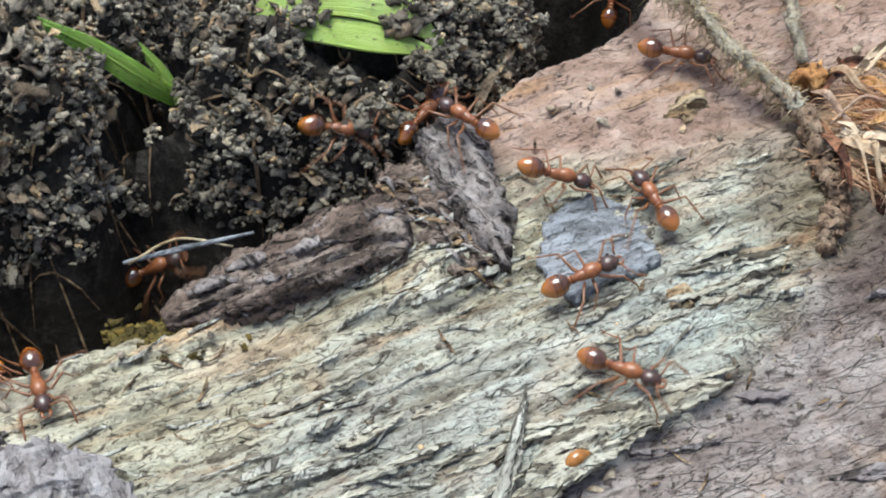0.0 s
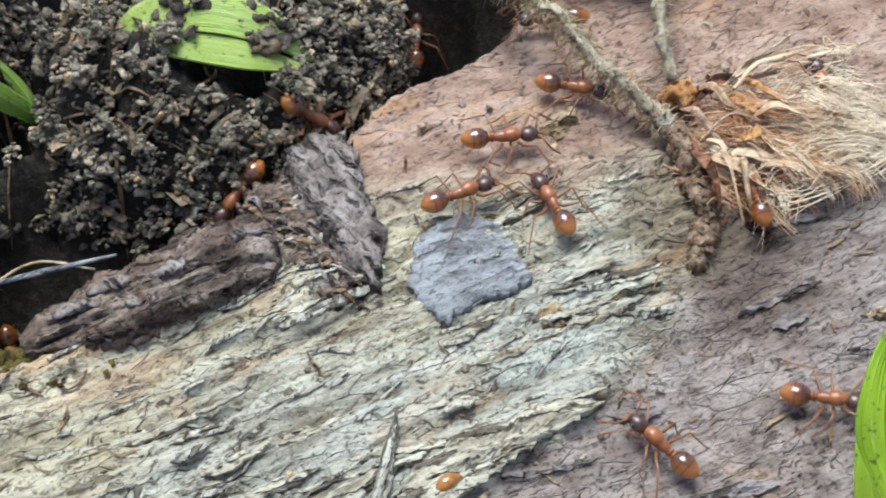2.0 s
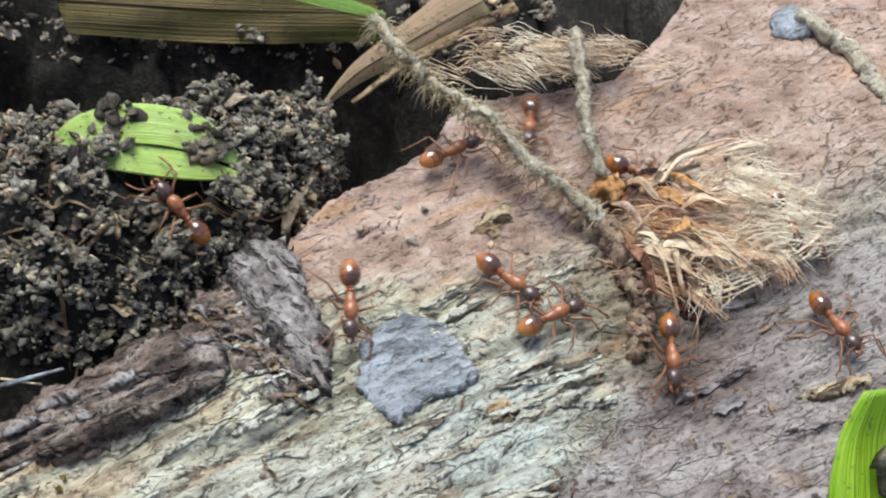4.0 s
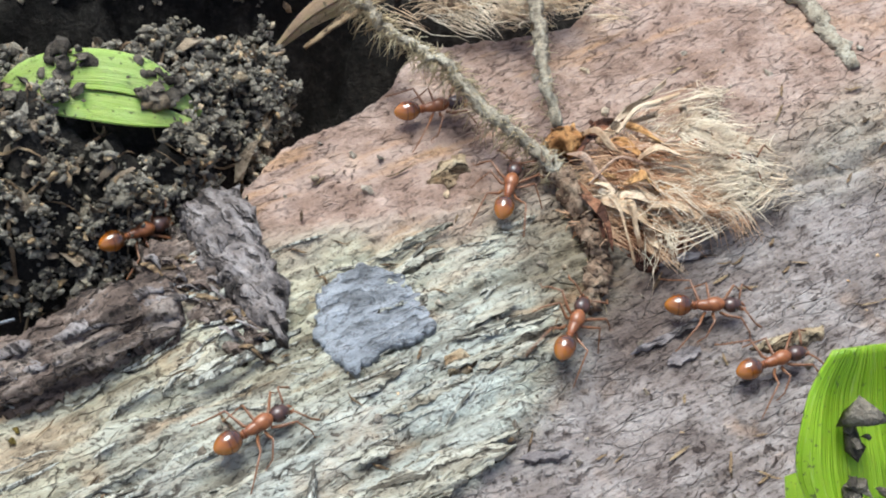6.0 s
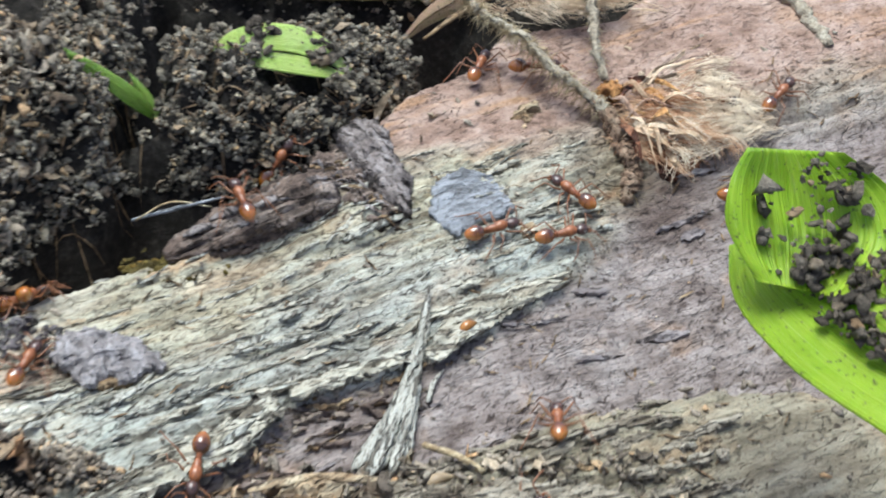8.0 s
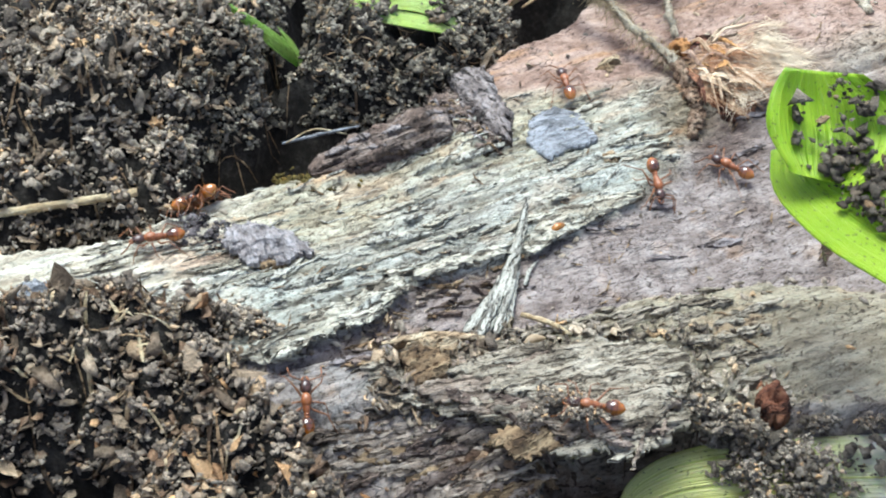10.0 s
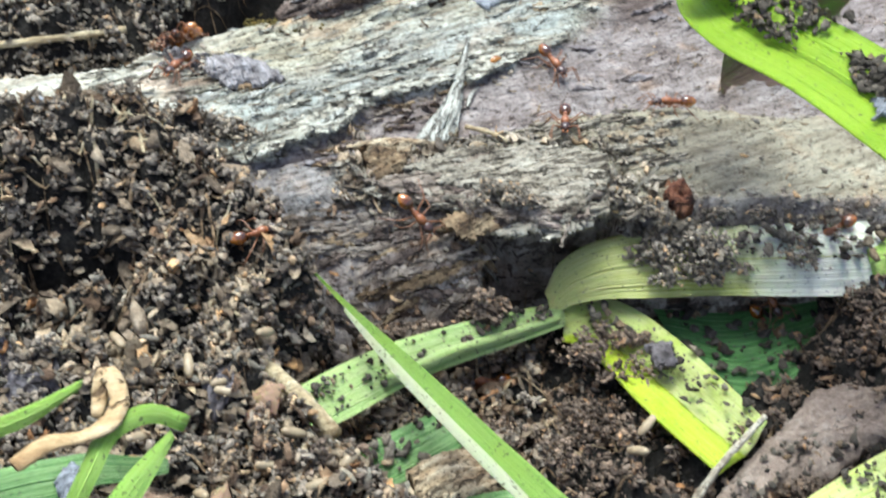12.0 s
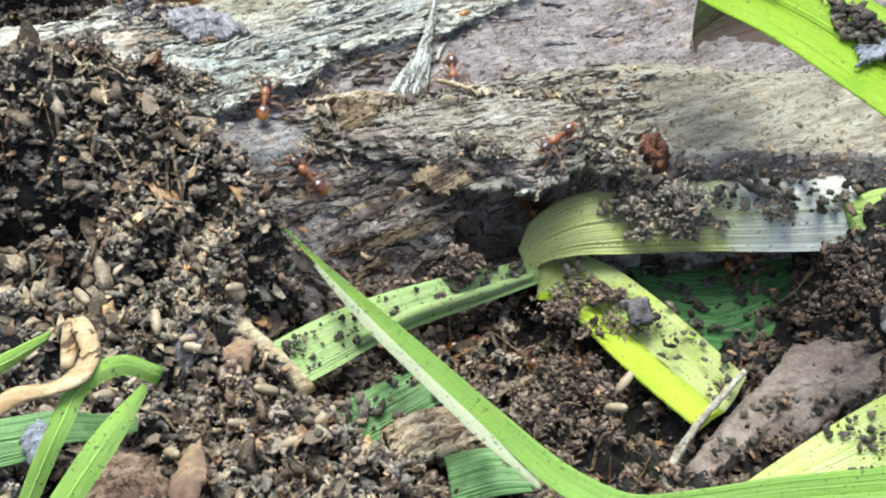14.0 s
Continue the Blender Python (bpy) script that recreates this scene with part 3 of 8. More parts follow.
GREY_WOOD = make_bark_material("grey_wood", (0.2, 0.185, 0.15), (0.4, 0.385, 0.325), (0.56, 0.545, 0.47), (3, 16, 8), radians(75))
TENDRIL = make_bark_material("dry_tendril_skin", (0.3, 0.17, 0.07), (0.5, 0.33, 0.16), (0.66, 0.5, 0.3), (2, 8, 8), GRAIN, 0.6, 0.2)
TORN_WOOD = make_bark_material("torn_brown_wood", (0.07, 0.04, 0.02), (0.22, 0.14, 0.075), (0.42, 0.31, 0.18))
RIDGE_WOOD = make_bark_material("flaking_ridge_bark", (0.1, 0.076, 0.052), (0.3, 0.255, 0.19), (0.5, 0.445, 0.35), (3, 18, 9), radians(12), 0.85, 0.85, 0.8)
FACE_WOOD = make_bark_material("taupe_face_bark", (0.075, 0.05, 0.036), (0.26, 0.2, 0.152), (0.47, 0.39, 0.31), (2.4, 18, 9), radians(10), 0.8, 0.7)
PALE_WOOD = make_bark_material("pale_split_wood", (0.27, 0.23, 0.165), (0.45, 0.415, 0.325), (0.58, 0.555, 0.46), (3, 14, 8))
MAUVE_BARK = make_bark_material("mauve_bark", (0.1, 0.08, 0.075), (0.225, 0.19, 0.182), (0.35, 0.315, 0.305), (3, 10, 6), GRAIN, 0.75, 0.5)
LILAC_BARK = make_bark_material("lilac_grey_bark", (0.16, 0.135, 0.125), (0.3, 0.27, 0.262), (0.42, 0.39, 0.385), (3, 10, 6), radians(110), 0.75, 0.45, 0.35)
EARTHY = make_bark_material("earth_caked_root", (0.07, 0.04, 0.025), (0.22, 0.135, 0.085), (0.4, 0.29, 0.2), (8, 8, 8), GRAIN, 0.9, 0.85, 0.0)
MOSS = make_soil_material("ochre_moss", (0.05, 0.038, 0.012), (0.11, 0.085, 0.025), (0.2, 0.16, 0.06))
RUST = make_bark_material("rust_bark", (0.08, 0.028, 0.016), (0.21, 0.08, 0.042), (0.38, 0.19, 0.1), (3, 9, 6))
RUST_PALE = make_bark_material("peach_bast", (0.3, 0.16, 0.1), (0.5, 0.32, 0.22), (0.68, 0.5, 0.38), (3, 9, 6), GRAIN, 0.6, 0.3, 0.0)
ORANGE = make_bark_material("amber_flake", (0.25, 0.1, 0.03), (0.5, 0.25, 0.09), (0.7, 0.45, 0.2), (6, 6, 6))
LIME = make_leaf_material("lime_leaf", (0.235, 0.375, 0.016), (0.29, 0.43, 0.03), (0.2, 0.34, 0.012), 0.38)
PALE_GREEN = make_leaf_material("pale_green_leaf", (0.3, 0.46, 0.12), (0.52, 0.62, 0.27), (0.4, 0.55, 0.2))
MID_GREEN = make_leaf_material("mid_green_leaf", (0.06, 0.18, 0.035), (0.33, 0.48, 0.2), (0.035, 0.09, 0.02))
DEEP_GREEN = make_leaf_material("deep_green_leaf", (0.05, 0.15, 0.032), (0.13, 0.27, 0.08), (0.02, 0.05, 0.016))
GRASS = make_leaf_material("grass_green", (0.18, 0.33, 0.045), (0.3, 0.45, 0.1), (0.27, 0.41, 0.06))
PALE_EDGE = make_leaf_material("pale_leaf_edge", (0.5, 0.56, 0.3), (0.62, 0.66, 0.42), (0.55, 0.6, 0.36))
# the last colour paints white glare over the leaf's far end
STRIPED = make_leaf_material("striped_olive_leaf", (0.4, 0.43, 0.1), (0.6, 0.6, 0.26), (0.44, 0.47, 0.11), 0.45, (0.76, 0.77, 0.62))
YELLOW = make_leaf_material("yellowing_leaf", (0.5, 0.58, 0.15), (0.6, 0.66, 0.26), (0.46, 0.58, 0.07))
CHANNEL_GREEN = make_leaf_material("sappy_yellow_green_leaf", (0.42, 0.54, 0.02), (0.5, 0.6, 0.05), (0.36, 0.5, 0.015))
DRY_LEAF = make_leaf_material("dry_leaf", (0.06, 0.035, 0.018), (0.11, 0.07, 0.035), (0.04, 0.025, 0.014), 0.75)
OCHRE_LEAF = make_leaf_material("ochre_dead_leaf", (0.15, 0.1, 0.035), (0.17, 0.12, 0.045), (0.08, 0.045, 0.024), 0.8)
TAN_LEAF = make_leaf_material("tan_dead_leaf", (0.34, 0.22, 0.13), (0.42, 0.29, 0.18), (0.26, 0.16, 0.09), 0.7)
HUSK_LEAF = make_leaf_material("red_brown_husk", (0.25, 0.14, 0.08), (0.34, 0.22, 0.14), (0.15, 0.08, 0.05), 0.7)
FRESH = make_leaf_material("fresh_pale_leaf", (0.36, 0.54, 0.09), (0.52, 0.68, 0.2), (0.48, 0.66, 0.22))
BROWN_LEAF = make_leaf_material("brown_dead_leaf", (0.1, 0.06, 0.04), (0.14, 0.09, 0.06), (0.07, 0.042, 0.03), 0.7)
PUPA = make_gloss_material("cream_husk", (0.27, 0.19, 0.11), (0.46, 0.36, 0.22), 0.55, 0.1, 9)
SPROUT = make_leaf_material("sprout_green", (0.3, 0.52, 0.07), (0.4, 0.6, 0.14), (0.34, 0.55, 0.1))
PLUM = make_bark_material("plum_dark_film", (0.04, 0.03, 0.028), (0.12, 0.1, 0.1), (0.24, 0.215, 0.215), (5, 5, 5), 0.0, 0.45)
AMBER = make_gloss_material("amber_chitin", (0.26, 0.09, 0.012), (0.4, 0.16, 0.025), 0.2, 0.8)
RED_CHITIN = make_gloss_material("rust_chitin", (0.17, 0.048, 0.018), (0.33, 0.115, 0.038), 0.38, 0.2, 24)
DARK_CHITIN = make_gloss_material("dark_chitin", (0.035, 0.017, 0.013), (0.085, 0.036, 0.024), 0.34, 0.4, 50)
LEG_CHITIN = make_gloss_material("leg_chitin", (0.15, 0.055, 0.022), (0.25, 0.1, 0.04), 0.4, 0.15, 60)


def make_gaster_material():
    """Amber below and at the tip, painted as light shining through; brown-black plates above and in front."""
    m, nt, b = shader("banded_amber_chitin", 0.13, 0.6)
    gen = node(nt, "ShaderNodeTexCoord").outputs["Generated"]
    axes = node(nt, "ShaderNodeSeparateXYZ", {"Vector": gen}).outputs
    up = node(nt, "ShaderNodeMath", {0: axes["Z"], 1: 0.55}, operation="MULTIPLY").outputs[0]
    fac = node(nt, "ShaderNodeMath", {0: axes["X"], 1: 0.5, 2: up}, operation="MULTIPLY_ADD").outputs[0]
    col = ramp(nt, fac, [(0.25, (0.42, 0.15, 0.02)), (0.56, (0.33, 0.105, 0.014)), (0.72, (0.19, 0.055, 0.01)), (0.84, (0.085, 0.028, 0.009)), (1.0, (0.045, 0.018, 0.008))])
    band = ramp(nt, axes["X"], [(0.38, grey(1.0)), (0.42, grey(0.45)), (0.46, grey(1.0)), (0.62, grey(1.0)), (0.66, grey(0.5)), (0.7, grey(1.0))])
    nt.links.new(mix(nt, 1.0, col, band, "MULTIPLY"), b.inputs["Base Color"])
    b.inputs["Subsurface Weight"].default_value = 0.2
    b.inputs["Subsurface Radius"].default_value = (1.0, 0.4, 0.1)
    b.inputs["Subsurface Scale"].default_value = 0.0004
    b.inputs["Coat Weight"].default_value, b.inputs["Coat Roughness"].default_value = 0.9, 0.05
    return m


GASTER = make_gaster_material()

# ---- the log and the ground ----
def lines(lo, hi, fine_lo, fine_hi, fine, n_out):
    inner = np.arange(fine_lo, fine_hi + 1e-6, fine)
    left = fine_lo - (fine_lo - lo) * np.linspace(1, 0, n_out, endpoint=False) ** 2.2 if lo < fine_lo else np.array([])
    right = fine_hi + (hi - fine_hi) * np.linspace(0, 1, n_out + 1)[1:] ** 2.2 if hi > fine_hi else np.array([])
    return np.concatenate([left, inner, right])


def zone_pink(X, Y):
    n = 0.5 * (fbm(X * 2, Y * 2, 3, 91) - 0.5)
    return upper_mask(X, Y) * sm(-0.2, 0.3, Y + 0.2 - 0.27 * X + n)


def zone_ashen(X, Y):
    n = 0.5 * (fbm(X * 2.4, Y * 2.4, 3, 93) - 0.5)
    d = Y - ledge_y(X)
    top = 0.68 * upper_mask(X, Y) * sm(1.4, 0.6, d + n) * sm(-3.2, -1.6, X) * sm(1.3, 0.7, X)
    # a paler patch on the front slope below the ledge
    pale_patch = 0.3 * sm(0.1, 0.7, 1 - np.hypot((X + 1.05) / 0.8, (Y + 2.98) / 0.5) + n)
    return np.maximum(top, pale_patch)


def zone_damp_dark(X, Y):
    n = 0.7 * (fbm(X * 2.6, Y * 2.6, 4, 97) - 0.5)
    wet = sm(0.15, 0.75, 1 - np.hypot((X - 1.45) / 0.85, (Y + 0.2) / 0.75) + n)
    # besides the wet patch, a darker band below the ridge's front edge
    return np.maximum(wet, 0.35 * sm(0.22, 0.5, ridge_front(X) - Y) * sm(0.85, 1.15, X))


def zone_rust(X, Y):
    """The orange rot stain round the dark clot, and a fainter one towards the roll."""
    n = 0.9 * (fbm(X * 4, Y * 4, 3, 103) - 0.5)
    spot = sm(0.2, 0.7, 1 - np.hypot((X + 2.32) / 0.5, (Y + 1.78 - 0.2 * (X + 2.3)) / 0.26) + n)
    return np.maximum(0.9 * spot, 0.4 * sm(0.25, 0.8, 1 - np.hypot((X + 1.15) / 0.7, (Y + 1.0 - 0.45 * (X + 1.15)) / 0.2) + n))


def zone_brightened(X, Y):
    """Cream wood at the log's end, its colour lightened to look overexposed."""
    n = 0.7 * (fbm(X * 3, Y * 5, 3, 107) - 0.5)
    return 0.52 * sm(-1.7, -2.4, X + n) * (1 - 0.7 * zone_rust(X, Y)) * upper_mask(X, Y)


def zone_face(X, Y):
    back = 0.4 * sm(-0.1, 0.1, X) * sm(1.15, 0.9, X)
    return sm(-1.15, -0.75, X) * sm(-0.02, 0.14, np.where(X > -0.95, ridge_front(X), -3.02) + back - Y + 0.1 * (fbm(X * 5, Y * 5, 2, 95) - 0.5))


log_me = grid_mesh("fallen_log", lines(-9, 14, -4.2, 4.4, 0.016, 26), lines(-4.4, 14, -4.4, 2.2, 0.016, 30), log_height,
                   {"pale": upper_mask, "pink": zone_pink, "ashen": zone_ashen, "ridge": ridge_mask, "face": zone_face, "damp": zone_damp_dark, "rust": zone_rust, "bleached": zone_brightened})
log_me.materials.append(LOG)
log_ob = tagged(new("fallen_log", log_me), "weathered decaying log, pale split wood and pinkish bark", "log", kind="structure")

# the sheet's colour carries the shade of the pit and between crumbs
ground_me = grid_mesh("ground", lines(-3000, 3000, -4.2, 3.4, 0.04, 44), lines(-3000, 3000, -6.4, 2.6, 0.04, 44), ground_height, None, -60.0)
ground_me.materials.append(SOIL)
ground = tagged(new("ground", ground_me), "moist crumbly forest soil, coloured near-black for shade in pit and gaps", "soil", kind="structure")

# ---- crumbs ----
def ico():
    bm = bmesh.new()
    bmesh.ops.create_icosphere(bm, subdivisions=1, radius=1.0)
    v = np.array([p.co[:] for p in bm.verts])
    f = np.array([[p.index for p in q.verts] for q in bm.faces])
    bm.free()
    return v, f


ICO_V, ICO_F = ico()


def crumbs_mesh(name, centres, sizes, seed, flat=0.75, stretch=2.2, curl=0.8):
    """Many small broken lumps, joined."""
    r = np.random.default_rng(seed)
    n = len(centres)
    v = ICO_V[None] * (0.48 + 0.9 * r.random((n, len(ICO_V), 1)))
    v = v * np.stack([1 + (stretch - 1) * r.random(n) ** 1.5, np.ones(n), flat + 0.4 * (r.random(n) - 0.5)], -1)[:, None]
    bend = curl * r.normal(size=(n, 2, 1))
    v[..., 1] += bend[:, 0] * ICO_V[None, :, 0] ** 2 * 0.7
    v[..., 2] += bend[:, 1] * ICO_V[None, :, 0] ** 2 * 0.7
    a, b = r.random(n) * 6.28, (r.random(n) - 0.5) * 1.8
    ca, sa, cb, sb = np.cos(a), np.sin(a), np.cos(b), np.sin(b)
    x, y, z = v[..., 0], v[..., 1], v[..., 2]
    x, z = x * cb[:, None] + z * sb[:, None], z * cb[:, None] - x * sb[:, None]
    x, y = x * ca[:, None] - y * sa[:, None], x * sa[:, None] + y * ca[:, None]
    v = np.stack([x, y, z], -1) * np.asarray(sizes)[:, None, None] + np.asarray(centres)[:, None]
    f = (ICO_F[None] + (np.arange(n) * len(ICO_V))[:, None, None]).reshape(-1, 3)
    co = v.reshape(-1, 3) * CM
    me = bpy.data.meshes.new(name)
    me.vertices.add(len(co))
    me.vertices.foreach_set("co", co.ravel())
    me.loops.add(f.size)
    me.loops.foreach_set("vertex_index", f.ravel().astype(np.int32))
    me.polygons.add(len(f))
    me.polygons.foreach_set("loop_start", np.arange(0, f.size, 3, dtype=np.int32))
    me.polygons.foreach_set("loop_total", np.full(len(f), 3, dtype=np.int32))
    me.update(calc_edges=True)
    me.polygons.foreach_set("use_smooth", np.repeat(r.random(n) < 0.55, len(ICO_F)))
    return me


def slope(x, y):
    def top(a, b):
        return np.maximum(ground_soft(a, b), log_soft(a, b))
    return (top(x + 0.03, y) - top(x - 0.03, y)) / 0.06, (top(x, y + 0.03) - top(x, y - 0.03)) / 0.06


def scatter(n, x0, x1, y0, y1, keep, seed, lo, hi, lift=0.3):
    r = np.random.default_rng(seed)
    n = int(3 * n)
    x, y = x0 + (x1 - x0) * r.random(n), y0 + (y1 - y0) * r.random(n)
    ok = keep(x, y, r)
    x, y = x[ok], y[ok]
    gx, gy = slope(x, y)
    f = np.sqrt(1 + gx**2 + gy**2)
    ok = r.random(len(x)) < np.minimum(f, 3.5) / 3.2
    x, y, gx, gy, f = x[ok], y[ok], gx[ok], gy[ok], f[ok]
    size = lo + (hi - lo) * r.random(len(x)) ** 3
    z = np.maximum(ground_height(x, y), np.where(log_height(x, y) > ground_height(x, y), log_height(x, y), -9))
    q = lift * size / f
    return np.stack([x - gx * q, y - gy * q, z + q], -1), size


def on_soil(x, y, r):
    g, l = ground_height(x, y), log_height(x, y)
    leaf_gap = (np.abs(x + 0.86) < 0.36) & (np.abs(y - 0.57) < 0.2)
    gully = (np.abs(x + 1.82) < 0.22) & (y > 0.02) & (y < 0.62) & (g < 0.5)
    return ~leaf_gap & ~gully & ((g > l - 0.02) & (g > np.where(y > 1.4, 0.12, np.where(x > -2.5, 0.16, -0.3))) | ((g > l) & (y < -2.5) & (((x + 2.88) / 0.46) ** 2 + ((y + 3.62) / 0.22) ** 2 > 0.8)))


def clustered(pts, size, r, lo, hi):
    """Each place becomes a crumb: a clot of many small grains."""
    n = r.integers(lo, hi, len(pts))
    who = np.repeat(np.arange(len(pts)), n)
    d = r.normal(size=(len(who), 3))
    d = d / np.linalg.norm(d, axis=1)[:, None]
    d[:, 2] = np.abs(d[:, 2]) * 0.9 - 0.1
    out = pts[who] + d * (size[who] * (0.4 + 0.85 * r.random(len(who))))[:, None]
    return out, size[who] * (0.17 + 0.3 * r.random(len(who)) ** 1.6)


def soil(n, x0, x1, y0, y1, seed, material, label, hi=0.075):
    """Loose grains with clotted crumbs among them, over a stretch of soil."""
    r = np.random.default_rng(seed)
    a, sa = scatter(n // 2, x0, x1, y0, y1, on_soil, seed, 0.008, 0.03, 0.2)
    b, sb = scatter(n // 4, x0, x1, y0, y1, on_soil, seed + 50, 0.03, hi, 0.35)
    b[:, 2] += 0.11 * sm(0.45, 0.75, vnoise(b[:, 0] * 6.5, b[:, 1] * 6.5, seed)) * r.random(len(b))
    b, sb = clustered(b, sb, r, 9, 15)
    pts, size = np.concatenate([a, b]), np.concatenate([sa, sb])
    ob = part("soil_crumbs", crumbs_mesh("soil_crumbs", pts, size, seed + 1, 0.8, 2.2, 0.9), material)
    return tagged(ob, label, "soil crumbs", kind="stuff")


soil(8200, -2.5, 0.4, -1.3, 1.5, 1, CRUMB, "grey-brown soil crumbs heaped behind the log", 0.065)
soil(2600, -4.3, -2.5, -2.0, 1.0, 15, CRUMB_BROWN, "grey-brown soil crumbs beside the pit")
soil(2500, -3.0, 1.4, 1.5, 3.2, 13, CRUMB_BROWN, "dark brown crumbs at the back of the cavity", 0.09)
soil(8000, -4.0, 0.4, -6.0, -2.1, 3, HEAP_SOIL, "brown soil crumbs and husks heaped beside the log", 0.08)
soil(4200, -1.6, 3.6, -5.9, -3.2, 5, CRUMB_RED, "moist dark crumbs in the trough before the log")


def log_litter(x, y, r):
    g, l = ground_height(x, y), log_height(x, y)
    dens = 0.035 + 0.8 * np.exp(-((x - 0.1) ** 2 / 0.7 + (y + 2.85) ** 2 / 0.06)) + 0.55 * sm(0.3, 0.7, x) * np.exp(-((y - ridge_front(x) - 0.02) ** 2) / 0.012) + 0.3 * ridge_mask(x, y) * sm(2.2, 0.8, x) + 0.5 * np.exp(-(((y - ledge_y(x) + 0.1) / 0.1) ** 2)) * sm(1.0, 0.7, x) + 0.14 * zone_face(x, y) + 0.35 * np.exp(-((x - 0.6) ** 2 / 0.8 + (y + 2.95) ** 2 / 0.05)) + 0.5 * sm(-1.6, -2.3, x) * sm(-1.9, -2.6, y)
    return (l > g) & (l > -0.9) & (r.random(len(x)) < dens * (0.4 + 1.2 * vnoise(x * 3, y * 3, 99)))


pts, size = scatter(22000, -4.0, 4.0, -3.9, 1.2, log_litter, 7, 0.006, 0.028)
ob = part("bark_crumbs", crumbs_mesh("bark_crumbs", pts, size, 8, 0.7, 2.4, 0.7), CRUMB_BROWN)
tagged(ob, "small dark crumbs scattered over the log", "bark crumbs", kind="stuff")


def litter_zone(x, y, r):
    return (ground_height(x, y) > log_height(x, y)) & (y < -2.3) & (x < 0.4) & (r.random(len(x)) < 0.8) & (((x + 2.88) / 0.46) ** 2 + ((y + 3.62) / 0.22) ** 2 > 0.8)


pts, size = scatter(3200, -4.2, 0.6, -6.4, -2.2, litter_zone, 9, 0.012, 0.065, 0.9)
ob = part("husk_litter", crumbs_mesh("husk_litter", pts, size, 10, 0.3, 3.0), LITTER)
tagged(ob, "tan husks and wood bits in the soil heap", "litter", kind="stuff")
pts, size = scatter(900, -3.8, 3.4, -6.2, -3.3, lambda x, y, r: ground_height(x, y) > log_height(x, y), 17, 0.012, 0.055, 0.8)
ob = part("leaf_fragments", crumbs_mesh("leaf_fragments", pts, size, 18, 0.16, 2.0, 0.9), RED_LITTER)
tagged(ob, "reddish-brown curled dry leaf fragments in the soil", "litter", kind="stuff")
pts, size = scatter(850, -4.2, 0.0, -1.6, 1.4, lambda x, y, r: on_soil(x, y, r), 11, 0.015, 0.05, 0.9)
ob = part("husk_litter", crumbs_mesh("husk_litter", pts, size, 12, 0.3, 3.0), LITTER)
tagged(ob, "tan husks lying on the dark soil bank", "litter", kind="stuff")


def curled_chips(label, n, box, keep, seed, material, lo=0.04, hi=0.15, name="curled_chips"):
    """Curled bits of husk, bark and dead leaf with a little thickness, joined."""
    r = np.random.default_rng(seed)
    m = 4 * n
    x, y = r.uniform(box[0], box[1], m), r.uniform(box[2], box[3], m)
    ok = keep(x, y, r)
    x, y = x[ok][:n], y[ok][:n]
    n = len(x)
    z = np.maximum(ground_height(x, y), log_height(x, y))
    L = lo + (hi - lo) * r.random(n) ** 2.0
    W = L * r.uniform(0.22, 0.6, n)
    U, V = np.meshgrid(np.linspace(-0.5, 0.5, 5), np.linspace(-0.5, 0.5, 3), indexing="ij")
    U, V = U.ravel(), V.ravel()
    wide = 1 - 1.4 * np.abs(U) ** 2.2
    curl, roll, twist = r.normal(0, 1.6, n), r.normal(0, 1.5, n), r.normal(0, 0.9, n)
    px = L[:, None] * U * (1 - 0.12 * np.abs(curl[:, None])) + 0.08 * L[:, None] * r.normal(size=(n, 15))
    py = W[:, None] * V * wide + 0.08 * W[:, None] * r.normal(size=(n, 15))
    pz = L[:, None] * curl[:, None] * U**2 * 0.8 + W[:, None] * roll[:, None] * V**2 + W[:, None] * twist[:, None] * U * V
    p = np.stack([px, py, pz], -1)
    low = p - np.array([0, 0, 1.0]) * (0.06 * L + 0.003)[:, None, None]
    p = np.concatenate([p, low], 1)
    a, b, c = r.random(n) * 6.28, r.normal(0, 0.6, n), r.normal(0, 0.5, n)
    turns = np.array([Euler((c[i], b[i], a[i])).to_matrix() for i in range(n)])
    p = np.einsum("nij,nkj->nki", turns, p) + np.stack([x, y, z + 0.25 * L + 0.02], -1)[:, None]
    quads = []
    for i in range(4):
        for k in range(2):
            q = i * 3 + k
            quads += [(q, q + 3, q + 4, q + 1), (q + 15, q + 16, q + 19, q + 18)]
    rim = [0, 1, 2, 5, 8, 11, 14, 13, 12, 9, 6, 3]
    quads += [(i, k, k + 15, i + 15) for i, k in zip(rim, rim[1:] + rim[:1])]
    f = (np.array(quads)[None] + 30 * np.arange(n)[:, None, None]).reshape(-1, 4)
    ob = part(name, mesh_from(name, p.reshape(-1, 3), f), material)
    return tagged(ob, label, "litter", kind="stuff")


